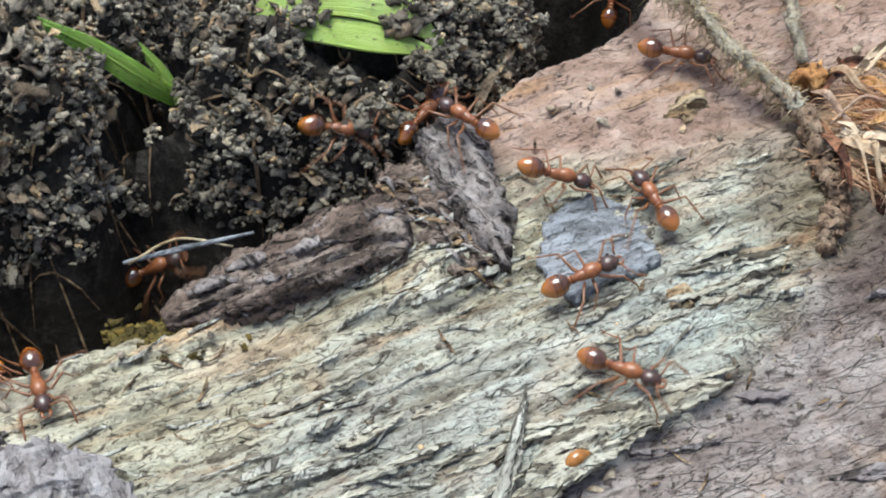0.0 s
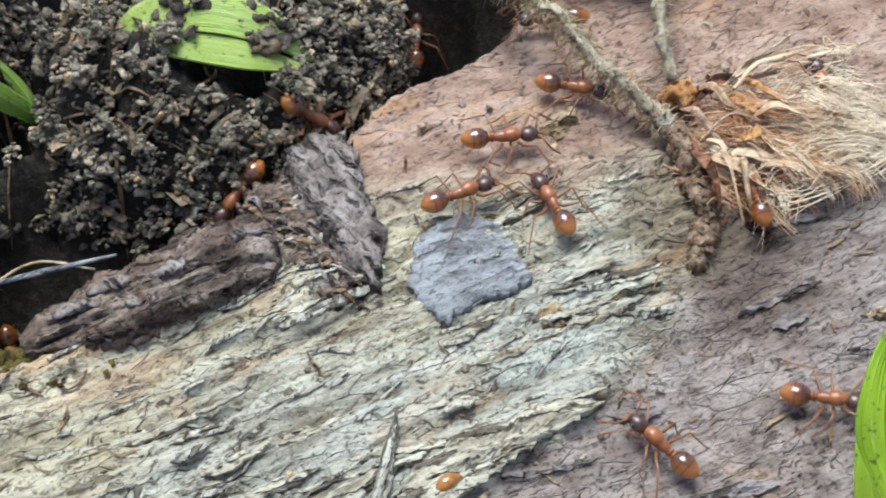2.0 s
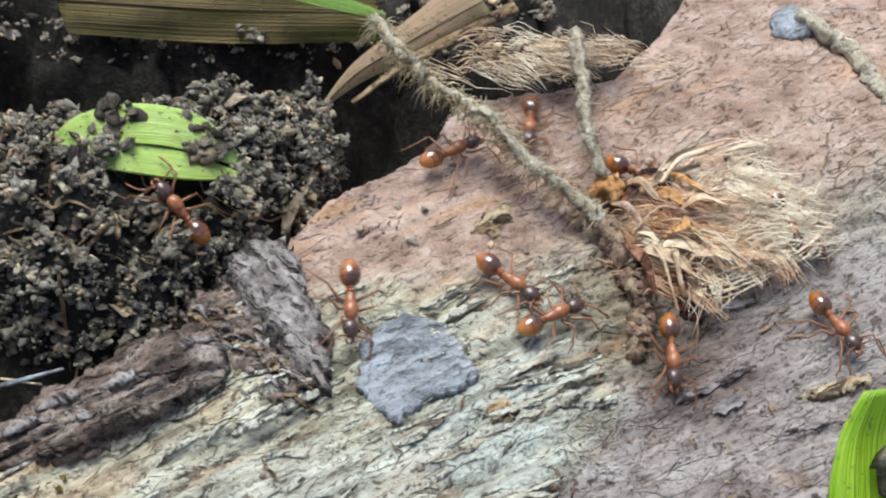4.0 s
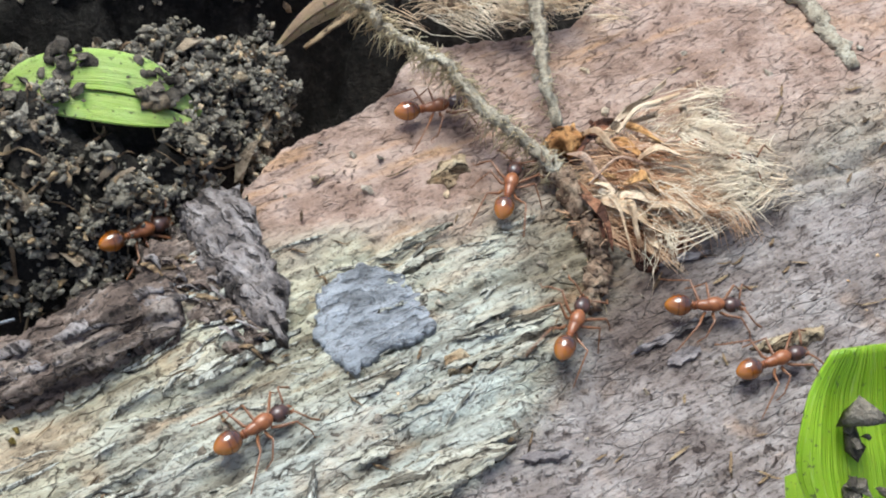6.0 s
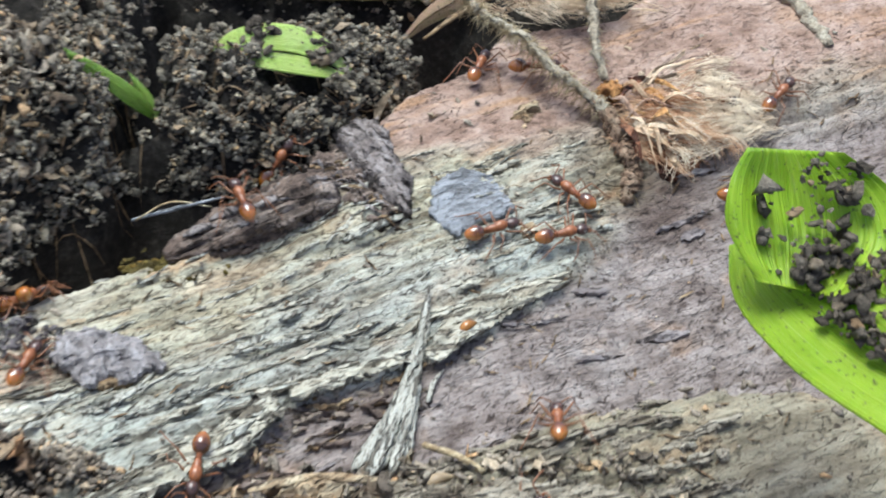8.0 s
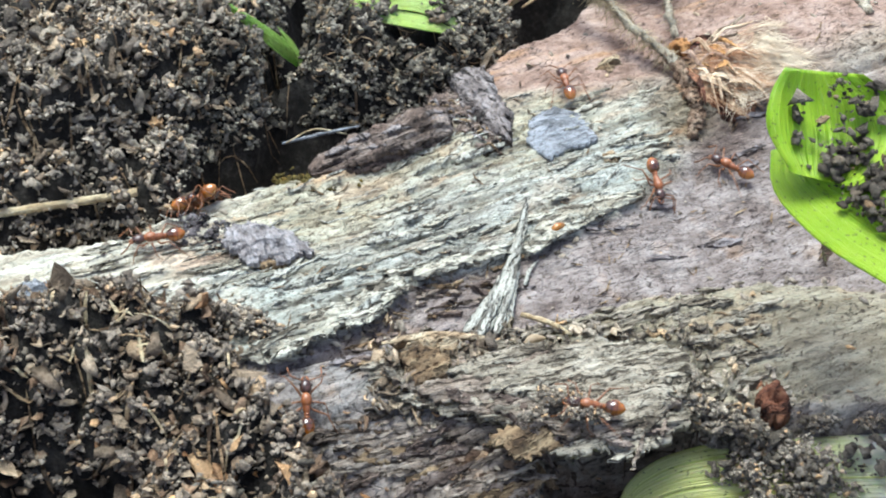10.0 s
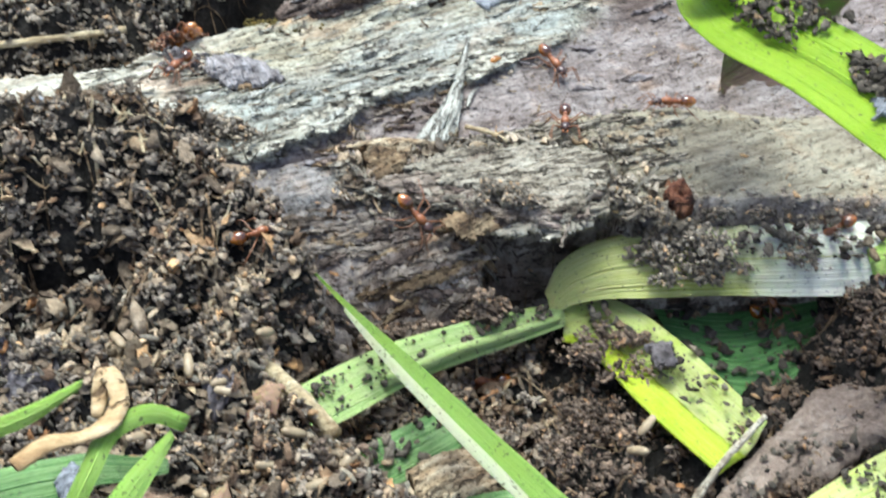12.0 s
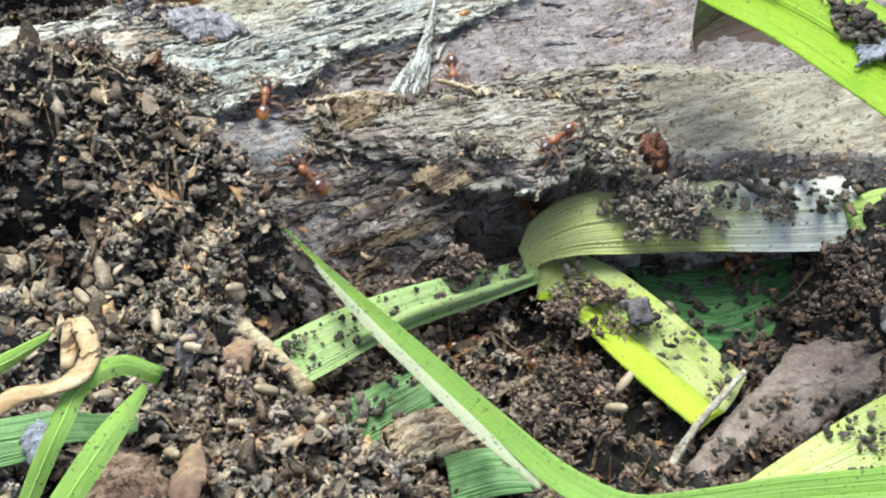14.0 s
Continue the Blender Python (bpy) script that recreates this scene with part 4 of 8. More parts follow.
curled_chips("curled tan and brown bits of husk and bark in the soil heap", 1200, (-4.2, 0.2, -6.2, -2.2), litter_zone, 301, LITTER, 0.035, 0.13)
def grains(label, n, box, keep, seed, material, lo, hi):
    """Worm-like rounded grains of frass and husk, joined."""
    r = np.random.default_rng(seed)
    x, y = r.uniform(box[0], box[1], 5 * n), r.uniform(box[2], box[3], 5 * n)
    ok = keep(x, y, r)
    x, y = x[ok][:n], y[ok][:n]
    n = len(x)
    s = np.array([-1, -0.86, -0.45, 0, 0.45, 0.86, 1.0])
    fat = np.array([0.15, 0.6, 0.95, 1.0, 0.92, 0.62, 0.15])
    a = np.arange(7) / 7 * 6.2832
    L = lo + (hi - lo) * r.random(n) ** 1.6
    W = L * r.uniform(0.24, 0.42, n)
    bend, lump = r.normal(0, 0.3, n), 1 + 0.13 * r.normal(size=(n, 7, 7))
    p = np.empty((n, 7, 7, 3))
    p[..., 0] = (L[:, None] * s)[:, :, None]
    p[..., 1] = W[:, None, None] * fat[None, :, None] * np.cos(a) * lump + (bend * L)[:, None, None] * (s**2)[None, :, None]
    p[..., 2] = W[:, None, None] * fat[None, :, None] * np.sin(a) * lump
    turns = np.array([Euler((r.random() * 6.28, r.normal(0, 0.5), r.random() * 6.28)).to_matrix() for _ in range(n)])
    z = np.maximum(ground_height(x, y), log_height(x, y)) + 0.6 * W + 0.025
    p = np.einsum("nij,nkj->nki", turns, p.reshape(n, 49, 3)) + np.stack([x, y, z], -1)[:, None]
    quads = [(i * 7 + k, i * 7 + (k + 1) % 7, i * 7 + 7 + (k + 1) % 7, i * 7 + 7 + k) for i in range(6) for k in range(7)]
    f = (np.array(quads)[None] + 49 * np.arange(n)[:, None, None]).reshape(-1, 4)
    ob = part("litter_grains", mesh_from("litter_grains", p.reshape(-1, 3), f), material)
    return tagged(ob, label, "litter", kind="stuff")


grains("grey-brown rounded grains and droppings over the soil heap", 1100, (-3.6, -0.5, -6.2, -3.7), litter_zone, 321, CRUMB, 0.025, 0.075)
grains("small rounded grains in the trough", 260, (-0.2, 2.4, -5.6, -3.9), lambda x, y, r: ground_height(x, y) > log_height(x, y), 323, HEAP_SOIL, 0.02, 0.05)
curled_chips("pale tan curled husks and torn leaf bits over the soil heap", 620, (-3.4, -0.6, -6.2, -3.9), lambda x, y, r: litter_zone(x, y, r) & (r.random(len(x)) < sm(0.35, 0.65, fbm(x * 2.2, y * 2.2, 2, 131))), 317, TAN_LITTER, 0.07, 0.2)
curled_chips("curled red-brown dead leaf bits in the soil heap", 500, (-4.2, 0.2, -6.2, -2.2), litter_zone, 303, RED_LITTER, 0.05, 0.2)
curled_chips("brown bark bits on the soil bank", 700, (-4.2, 0.1, -1.8, 1.3), on_soil, 305, LITTER, 0.04, 0.13)
curled_chips("grey-brown bark bits beside the pit", 700, (-4.3, -2.2, -1.9, 0.8), on_soil, 307, CRUMB_BROWN, 0.05, 0.2)
curled_chips("dark red-brown leaf bits in the trough", 600, (-1.0, 3.2, -5.6, -3.4), lambda x, y, r: ground_height(x, y) > log_height(x, y), 309, RED_LITTER, 0.04, 0.14)

curled_chips("grey-brown bark chips lying over the ridge", 620, (-1.1, 1.3, -3.2, -2.45), lambda x, y, r: (log_height(x, y) > ground_height(x, y)) & (r.random(len(x)) < 0.2 + 0.8 * vnoise(x * 4, y * 6, 121)), 311, CRUMB_BROWN, 0.03, 0.12)
curled_chips("tan and amber husks at the ridge's end", 130, (-1.05, -0.35, -3.1, -2.6), lambda x, y, r: log_height(x, y) > ground_height(x, y), 313, LITTER, 0.06, 0.18)
curled_chips("red-brown bark bits on the log's face", 90, (-1.3, 0.0, -3.7, -3.1), lambda x, y, r: log_height(x, y) > ground_height(x, y), 315, RED_LITTER, 0.03, 0.1)


def pile(label, cx, cy, cz, rx, ry, rz, n, seed, lo=0.016, hi=0.06):
    """A clump of crumbs heaped on what lies under it."""
    r = np.random.default_rng(seed)
    n, lumps = n // 4, 4 + n // 260
    a, d = r.random(lumps) * 6.28, np.sqrt(r.random(lumps))
    mid = np.stack([cx + 0.8 * rx * d * np.cos(a), cy + 0.8 * ry * d * np.sin(a), cz + rz * (1 - d**2) * r.uniform(0.25, 0.9, lumps)], -1)
    who = r.integers(0, lumps, n)
    out = r.normal(size=(n, 3))
    out = out / np.linalg.norm(out, axis=1)[:, None] * (r.random(n) ** 0.4)[:, None]
    wide = r.uniform(0.3, 0.62, lumps)[who][:, None] * np.array([[min(rx, 1.6 * ry), ry, max(0.7 * ry, 0.6 * rz)]])
    pts = mid[who] + out * wide
    pts[:, 2] = np.maximum(pts[:, 2], cz - 0.25 * rz)
    p, size = clustered(pts, lo + (hi - lo) * r.random(n) ** 1.8, r, 4, 8)
    ob = part("soil_clump", crumbs_mesh("soil_clump", p, size, seed + 1), CRUMB if cy > -2 else CRUMB_RED if cx > -1 and cz < -0.6 else CRUMB_BROWN)
    return tagged(ob, label, "soil clump", kind="stuff")


# ---- shapes for loose things ----
def tube(pts, radii, sides=8, rough=0.0, seed=0, squash=1.0, lump=0.0, ripple=3.0):
    """A tapered, slightly uneven stalk through the points."""
    pts = [Vector(p) for p in pts]
    r = random.Random(seed)
    verts, faces = [], []
    n = len(pts)
    I, K = np.meshgrid(np.arange(n) * 0.06, 2 * np.pi * np.arange(sides) / sides, indexing="ij")
    swell = 1 + lump * (fbm(I, 9 + ripple * np.cos(K), 4, seed) + fbm(I, 9 + ripple * np.sin(K), 4, seed + 9) - 1.0) if lump else np.ones((n, sides))
    side = Vector((0, 0, 1))
    for i, p in enumerate(pts):
        d = (pts[min(i + 1, n - 1)] - pts[max(i - 1, 0)]).normalized()
        a = d.cross(side)
        a = a.normalized() if a.length > 1e-4 else Vector((1, 0, 0))
        b = d.cross(a).normalized()
        for k in range(sides):
            t = 2 * math.pi * k / sides
            q = radii[i] * (1 + rough * (r.random() - 0.5))
            q *= swell[i, k]
            verts.append(p + a * math.cos(t) * q + b * math.sin(t) * q * squash)
    for i in range(n - 1):
        for k in range(sides):
            a, b = i * sides + k, i * sides + (k + 1) % sides
            faces.append((a, b, b + sides, a + sides))
    faces += [tuple(range(sides))[::-1], tuple(range((n - 1) * sides, n * sides))]
    return verts, faces


def smooth_line(pts, n):
    """n points along a smooth curve through pts."""
    p = np.array(pts, float)
    t = np.r_[0, np.cumsum(np.linalg.norm(np.diff(p, axis=0), axis=1))]
    g = np.gradient(p, t, axis=0)
    out = []
    for s in np.linspace(0, t[-1], n):
        i = min(max(np.searchsorted(t, s) - 1, 0), len(t) - 2)
        h = t[i + 1] - t[i]
        x = (s - t[i]) / h
        out.append((2 * x**3 - 3 * x**2 + 1) * p[i] + (x**3 - 2 * x**2 + x) * h * g[i] + (-2 * x**3 + 3 * x**2) * p[i + 1] + (x**3 - x**2) * h * g[i + 1])
    return np.array(out)


def join(pieces):
    verts, faces = [], []
    for v, f in pieces:
        n = len(verts)
        verts += [tuple(p) for p in v]
        faces += [tuple(k + n for k in q) for q in f]
    return verts, faces


def ribbon(left, right, n=26, m=9, thick=0.012, sag=0.0, wave=0.0, seed=0):
    """A leaf between two edge lines, with thickness, a bowed section and UVs along and across."""
    L, R = smooth_line(left, n), smooth_line(right, n)
    r = np.random.default_rng(seed)
    verts, uvs = [], []
    for layer in (0, 1):
        for i in range(n):
            along = L[min(i + 1, n - 1)] - L[max(i - 1, 0)]
            nor = np.cross(along, R[i] - L[i])
            nor = nor / (np.linalg.norm(nor) + 1e-9)
            nor = nor if nor[2] > 0 else -nor
            for k in range(m):
                s = k / (m - 1)
                bow = sag * 4 * s * (1 - s) + wave * math.sin(9 * s + i * 0.5 + seed) * 0.3
                verts.append(L[i] + (R[i] - L[i]) * s + nor * (bow * np.linalg.norm(R[i] - L[i]) - thick * layer))
                uvs.append((i / (n - 1), s))
    faces = []
    for layer in (0, 1):
        o = layer * n * m
        for i in range(n - 1):
            for k in range(m - 1):
                q = (o + i * m + k, o + i * m + k + 1, o + (i + 1) * m + k + 1, o + (i + 1) * m + k)
                faces.append(q if layer == 0 else q[::-1])
    o = n * m
    for i in range(n - 1):
        for k in (0, m - 1):
            a, b = i * m + k, (i + 1) * m + k
            faces.append((a, b, b + o, a + o))
    for k in range(m - 1):
        for i in (0, n - 1):
            a, b = i * m + k, i * m + k + 1
            faces.append((a, b, b + o, a + o))
    return verts, faces, uvs


def leaf(name, label, category, material, blades):
    """A leaf object from one or more blades: (part name, left edge, right edge, options)."""
    top = tagged(new(name), label, category)
    for pname, left, right, opt in blades:
        v, f, uv = ribbon(left, right, **opt)
        me = mesh_from(pname, v, f)
        lay = me.uv_layers.new(name="UVMap")
        for loop in me.loops:
            lay.data[loop.index].uv = uv[loop.vertex_index]
        part(pname, me, material, top)
    if len(blades) == 1:
        n = opt.get("n", 26)
        rows = np.array(v[: n * 9]).reshape(n, 9, 3)
        part("midrib", mesh_from("midrib", *tube(rows[:, 4], np.linspace(0.012, 0.004, n) * (0.4 + np.linalg.norm(rows[:, 8] - rows[:, 0], axis=1)), 6)), material, top)
    return top


def slab(outline, z_of, thick, rings=12, bumpy=0.02, seed=0, dome=0.0, jag=0.03):
    """A broken flake: an outline with a rough top, crumbly rim and a lower side."""
    r = np.random.default_rng(seed)
    rings = int(rings * 2.4)
    o = np.array(outline, float)
    dense = []
    for i in range(len(o)):
        a, b = o[i], o[(i + 1) % len(o)]
        k = max(3, int(np.linalg.norm(b - a) / 0.02))
        for s in np.linspace(0, 1, k, endpoint=False):
            dense.append(a + (b - a) * s)
    o = np.array(dense)
    chips = (r.random(o.shape) - 0.5) * jag + 0.6 * jag * (np.stack([fbm(o[:, 0] * 9, o[:, 1] * 9, 2, seed), fbm(o[:, 0] * 9, o[:, 1] * 9, 2, seed + 4)], -1) - 0.5)
    c = o.mean(0)
    n = len(o)
    verts, faces = [], []
    for layer in (0, 1):
        for k in range(rings + 1):
            s = 1 - k / (rings + 0.35)
            p = c + (o - c) * s + chips * s**8
            base = np.array([z_of(x, y) for x, y in p])
            edge = min(1, (1 - s) * 4)
            lift = (thick * (0.75 + 0.25 * edge) + dome * (1 - s * s)) if layer == 0 else 0.0
            gu, gv = grain_uv(p[:, 0], p[:, 1])
            rough = bumpy * 2.2 * (fbm(gu * 6, gv * 17, 3, seed) - 0.5) + bumpy * 1.6 * (fbm(p[:, 0] * 18, p[:, 1] * 18, 3, seed + 2) - 0.5)
            rough = rough + 0.3 * bumpy * np.floor(4 * fbm(gu * 3, gv * 6, 2, seed + 5)) - bumpy * 1.2 * sm(0.46, 0.34, fbm(gu * 5, gv * 26, 3, seed + 7))
            for (x, y), z, q in zip(p, base, rough):
                verts.append((x, y, z + lift + (q if layer == 0 else 0)))
    per = (rings + 1) * n
    for layer in (0, 1):
        for k in range(rings):
            for i in range(n):
                a, b = layer * per + k * n + i, layer * per + k * n + (i + 1) % n
                q = (a, b, b + n, a + n)
                faces.append(q if layer == 0 else q[::-1])
        last = [layer * per + rings * n + i for i in range(n)]
        faces.append(tuple(last) if layer == 0 else tuple(last[::-1]))
    for i in range(n):
        a, b = i, (i + 1) % n
        faces.append((b, a, a + per, b + per))
    return verts, faces


def lying(x, y):
    return land(x, y) - 0.01


def plane_z(x0, y0, z0, gx, gy):
    return lambda x, y: z0 + gx * (x - x0) + gy * (y - y0)


def thing(name, label, category, material, geo, smooth=True, group=""):
    ob = part(name, mesh_from(name, *geo, smooth=smooth), material)
    return tagged(ob, label, category, group)


# ---- bark pieces on the log ----
plate = tagged(new("bark_plate"), "dark rough bark plate tilted on the log", "bark piece")
part("upper_layer", mesh_from("upper_layer", *slab([(-0.53, 0.16), (-0.42, 0.24), (-0.26, 0.24), (-0.2, 0.1), (-0.17, -0.1), (-0.07, -0.36), (-0.1, -0.6), (-0.2, -0.52), (-0.36, -0.24), (-0.5, 0.02)],
     plane_z(-0.3, -0.1, 0.42, 0.05, 0.2), 0.07, 9, 0.026, 3, 0.015, 0.045)), BARK_DARK, plate)
part("lower_layer", mesh_from("lower_layer", *slab([(-0.74, -0.12), (-0.56, 0.1), (-0.3, -0.08), (-0.14, -0.46), (-0.16, -0.64), (-0.4, -0.5), (-0.58, -0.3)],
     plane_z(-0.3, -0.1, 0.36, 0.0, 0.22), 0.06, 7, 0.035, 5, 0.0, 0.07)), BARK_ROLL, plate, "brown splintered under-layer")
for k, rim in enumerate(([(-0.5, 0.12), (-0.36, 0.2), (-0.26, 0.04), (-0.34, -0.12), (-0.46, 0.0)], [(-0.24, 0.16), (-0.2, -0.06), (-0.27, -0.16), (-0.33, 0.02)], [(-0.3, -0.14), (-0.19, -0.12), (-0.1, -0.36), (-0.2, -0.4), (-0.28, -0.28)])):
    part("layer", mesh_from("layer", *slab(rim, plane_z(-0.3, -0.1, 0.478, 0.05, 0.2), 0.03, 4, 0.016, 81 + k, 0.0, 0.04)), BARK_DARK, plate)

rp = random.Random(77)
for k in range(44):
    x, y = -0.68 + 0.45 * (k / 44) + rp.uniform(-0.05, 0.08), -0.14 - 0.36 * (k / 44) + rp.uniform(-0.1, 0.1)
    z = 0.4 + 0.2 * (y + 0.1) + rp.uniform(0.0, 0.05)
    a, l = radians(rp.gauss(-42, 16)), rp.uniform(0.05, 0.2)
    line = smooth_line([(x, y, z), (x + math.cos(a) * l * 0.5, y + math.sin(a) * l * 0.5, z + 0.03), (x + math.cos(a) * l, y + math.sin(a) * l, z + rp.uniform(-0.03, 0.03))], 9)
    part("torn_strip", mesh_from("torn_strip", *tube(line, rp.uniform(0.007, 0.019) * np.array([0.3, 0.8, 1, 1, 1, 0.9, 0.8, 0.6, 0.2]), 7, 0.6, k, 0.45)), (BARK_ROLL, TORN_WOOD, BARK_DARK)[k % 3], plate)
for k in range(16):
    x, y = rp.uniform(-0.5, -0.12), rp.uniform(-0.36, 0.12)
    z = 0.46 + 0.05 * (x + 0.3) + 0.2 * (y + 0.1)
    if abs(x + 0.32 + 0.35 * (y + 0.1)) > 0.16:
        continue
    a, l = radians(rp.gauss(-60, 15)), rp.uniform(0.08, 0.22)
    line = smooth_line([(x, y, z), (x + math.cos(a) * l * 0.5, y + math.sin(a) * l * 0.5, z - 0.1 * l), (x + math.cos(a) * l, y + math.sin(a) * l, z - 0.2 * l)], 9)
    part("crust", mesh_from("crust", *tube(line, rp.uniform(0.018, 0.034) * np.array([0.3, 0.8, 1, 1, 1, 0.9, 0.8, 0.6, 0.2]), 8, 0.6, k, 0.4)), BARK_DARK, plate)

roll_line = smooth_line([(-1.56, -0.84, 0.24), (-1.25, -0.7, 0.3), (-0.92, -0.53, 0.34), (-0.7, -0.42, 0.36), (-0.52, -0.38, 0.38)], 90)
rr = np.interp(np.linspace(0, 1, 90), [0, 0.08, 0.3, 0.6, 0.9, 0.97, 1], [0.05, 0.1, 0.14, 0.17, 0.165, 0.14, 0.06])
roll = tagged(new("bark_roll"), "rolled brown bark scrap lying along the log", "bark piece")
part("roll", mesh_from("roll", *tube(roll_line, rr, 46, 0.14, 4, 0.9, 0.8, 6.0)), BARK_ROLL, roll)
for k, (x, y, z) in enumerate([(-1.45, -0.8, 0.26), (-1.3, -0.7, 0.3), (-1.05, -0.62, 0.33), (-0.95, -0.5, 0.36), (-0.8, -0.46, 0.37), (-1.2, -0.76, 0.26), (-0.75, -0.5, 0.34)]):
    line = smooth_line([(x, y, z + 0.12), (x + 0.12, y + 0.045, z + 0.15), (x + 0.26, y + 0.1, z + 0.13)], 12)
    part("crust", mesh_from("crust", *tube(line, 0.035 * np.interp(np.linspace(0, 1, 12), [0, 0.3, 0.8, 1], [0.3, 1, 0.8, 0.2]), 8, 0.7, k, 0.5)), BARK_DARK, roll)

slate = thing("bark_flake", "flat slate-grey bark flake on pale wood", "bark piece", SLATE,
      slab([(0.06, -0.34), (0.16, -0.24), (0.26, -0.18), (0.42, -0.22), (0.52, -0.36), (0.57, -0.54), (0.42, -0.6), (0.32, -0.63), (0.2, -0.74), (0.1, -0.66), (0.04, -0.55)],
           plane_z(0.3, -0.45, 0.335, -0.03, 0.2), 0.045, 8, 0.008, 11, 0.01, 0.025))
domed = thing("bark_flake", "mauve-grey bark flake lifted at its torn end, on pale wood", "bark piece", LILAC_BARK,
      slab([(-2.1, -1.68), (-2.04, -1.58), (-1.9, -1.54), (-1.72, -1.58), (-1.6, -1.64), (-1.46, -1.8), (-1.6, -1.86), (-1.7, -1.95), (-1.78, -1.88), (-1.84, -1.96), (-1.92, -1.97), (-1.98, -1.86), (-2.08, -1.8)],
           plane_z(-1.8, -1.75, 0.235, -0.1, 0.1), 0.034, 9, 0.016, 13, 0.035, 0.045), False)
thing("wood_flake", "torn red-brown husk under the lifted bark flake", "wood flake", TORN_WOOD,
      slab([(-2.02, -1.72), (-1.9, -1.64), (-1.72, -1.7), (-1.66, -1.9), (-1.8, -1.96), (-1.98, -1.9)], plane_z(-1.85, -1.8, 0.175, 0.0, 0.08), 0.055, 5, 0.02, 23, 0.0, 0.03))
thing("bark_flake", "small blue-grey flake by the soil heap", "bark piece", SLATE,
      slab([(-3.45, -2.2), (-3.3, -2.1), (-3.12, -2.2), (-3.1, -2.34), (-3.3, -2.42)], lying, 0.05, 5, 0.02, 15, 0.05))
thing("wood_flake", "small orange-brown wood flake by the grey bark", "wood flake", CHIP,
      slab([(0.58, -0.66), (0.66, -0.62), (0.73, -0.67), (0.7, -0.74), (0.6, -0.73)], lying, 0.03, 4, 0.014, 17, 0.01, 0.02))
thing("wood_flake", "thin orange wood chip lying on mauve bark", "wood flake", CHIP,
      slab([(2.0, -0.56), (2.2, -0.49), (2.4, -0.46), (2.36, -0.52), (2.14, -0.58)], lying, 0.03, 4, 0.02, 19, 0.02, 0.02))

for base, x, y, z, a, l, w in ((slate, 0.24, -0.4, 0.385, 0.5, 0.3, 0.16), (slate, 0.38, -0.5, 0.36, 0.3, 0.24, 0.12), (slate, 0.18, -0.58, 0.345, 0.8, 0.2, 0.1),
                               (domed, -1.95, -1.72, 0.312, 0.9, 0.22, 0.14)):
    rim = [(-0.5, 0.0), (-0.3, 0.4), (0.1, 0.5), (0.42, 0.25), (0.5, -0.15), (0.2, -0.45), (-0.25, -0.4)]
    rim = [(x + math.cos(a) * u * l - math.sin(a) * v * w, y + math.sin(a) * u * l + math.cos(a) * v * w) for u, v in rim]
    part("layer", mesh_from("layer", *slab(rim, plane_z(x, y, z - 0.012, -0.02, 0.18 if base == slate else 0.05), 0.018, 3, 0.008, int(100 * l), 0.0, 0.025)), SLATE if base == slate else LILAC_BARK, base)

# splinters across the ledge
split = tagged(new("wood_splinter"), "grey split wood strip lying across the ledge, frayed at its foot", "wood splinter")
for k in range(7):
    f = k / 6
    top_y = -1.2 - 0.4 * abs(f - 0.2)
    line = [(0.0 - 0.02 * f, top_y), (-0.1 + 0.03 * f, -1.7), (-0.24 + 0.1 * f, -2.1), (-0.47 + 0.24 * f, -2.5 + 0.05 * math.sin(k * 2.1))]
    p = np.array([(x, y, max(land(x, y), 0.02) + 0.035 + 0.008 * (k % 3)) for x, y in line])
    p[1:-1, 2] = np.maximum(p[1:-1, 2], np.interp([1, 2], [0, 3], [p[0, 2], p[-1, 2]]) + 0.015)
    part("strand", mesh_from("strand", *tube(smooth_line(p, 34), 0.034 * np.interp(np.linspace(0, 1, 34), [0, 0.15, 0.5, 0.95, 1], [0.2, 0.6, 0.9, 1, 0.3]), 10, 0.5, 300 + k, 0.4, 0.7, 6.0)), GREY_WOOD, split)
lip = tagged(new("wood_plate"), "thin pale wood plate lifting along the ledge", "wood plate")
part("plate", mesh_from("plate", *slab([(0.84, -1.12), (0.62, -1.27), (0.44, -1.42), (0.22, -1.62), (0.02, -1.83), (-0.06, -1.78), (0.06, -1.5), (0.3, -1.24), (0.6, -1.08)], plane_z(0.4, -1.4, 0.215, -0.05, 0.02), 0.03, 6, 0.018, 71, 0.0, 0.025), smooth=False), PALE_WOOD, lip)
part("plate", mesh_from("plate", *slab([(-0.14, -1.83), (-0.34, -1.9), (-0.56, -2.02), (-0.8, -2.12), (-0.78, -2.02), (-0.5, -1.88), (-0.25, -1.76)], plane_z(-0.4, -1.9, 0.205, 0.0, 0.02), 0.04, 6, 0.018, 73, 0.0, 0.04), smooth=False), PALE_WOOD, lip)
part("plate", mesh_from("plate", *slab([(-0.84, -2.12), (-0.95, -2.34), (-1.06, -2.5), (-1.36, -2.68), (-1.72, -2.92), (-1.74, -2.76), (-1.4, -2.48), (-1.1, -2.22), (-0.92, -2.02)], plane_z(-1.2, -2.4, 0.195, 0.0, 0.03), 0.02, 6, 0.022, 75, 0.0, 0.09)), PALE_WOOD, lip)
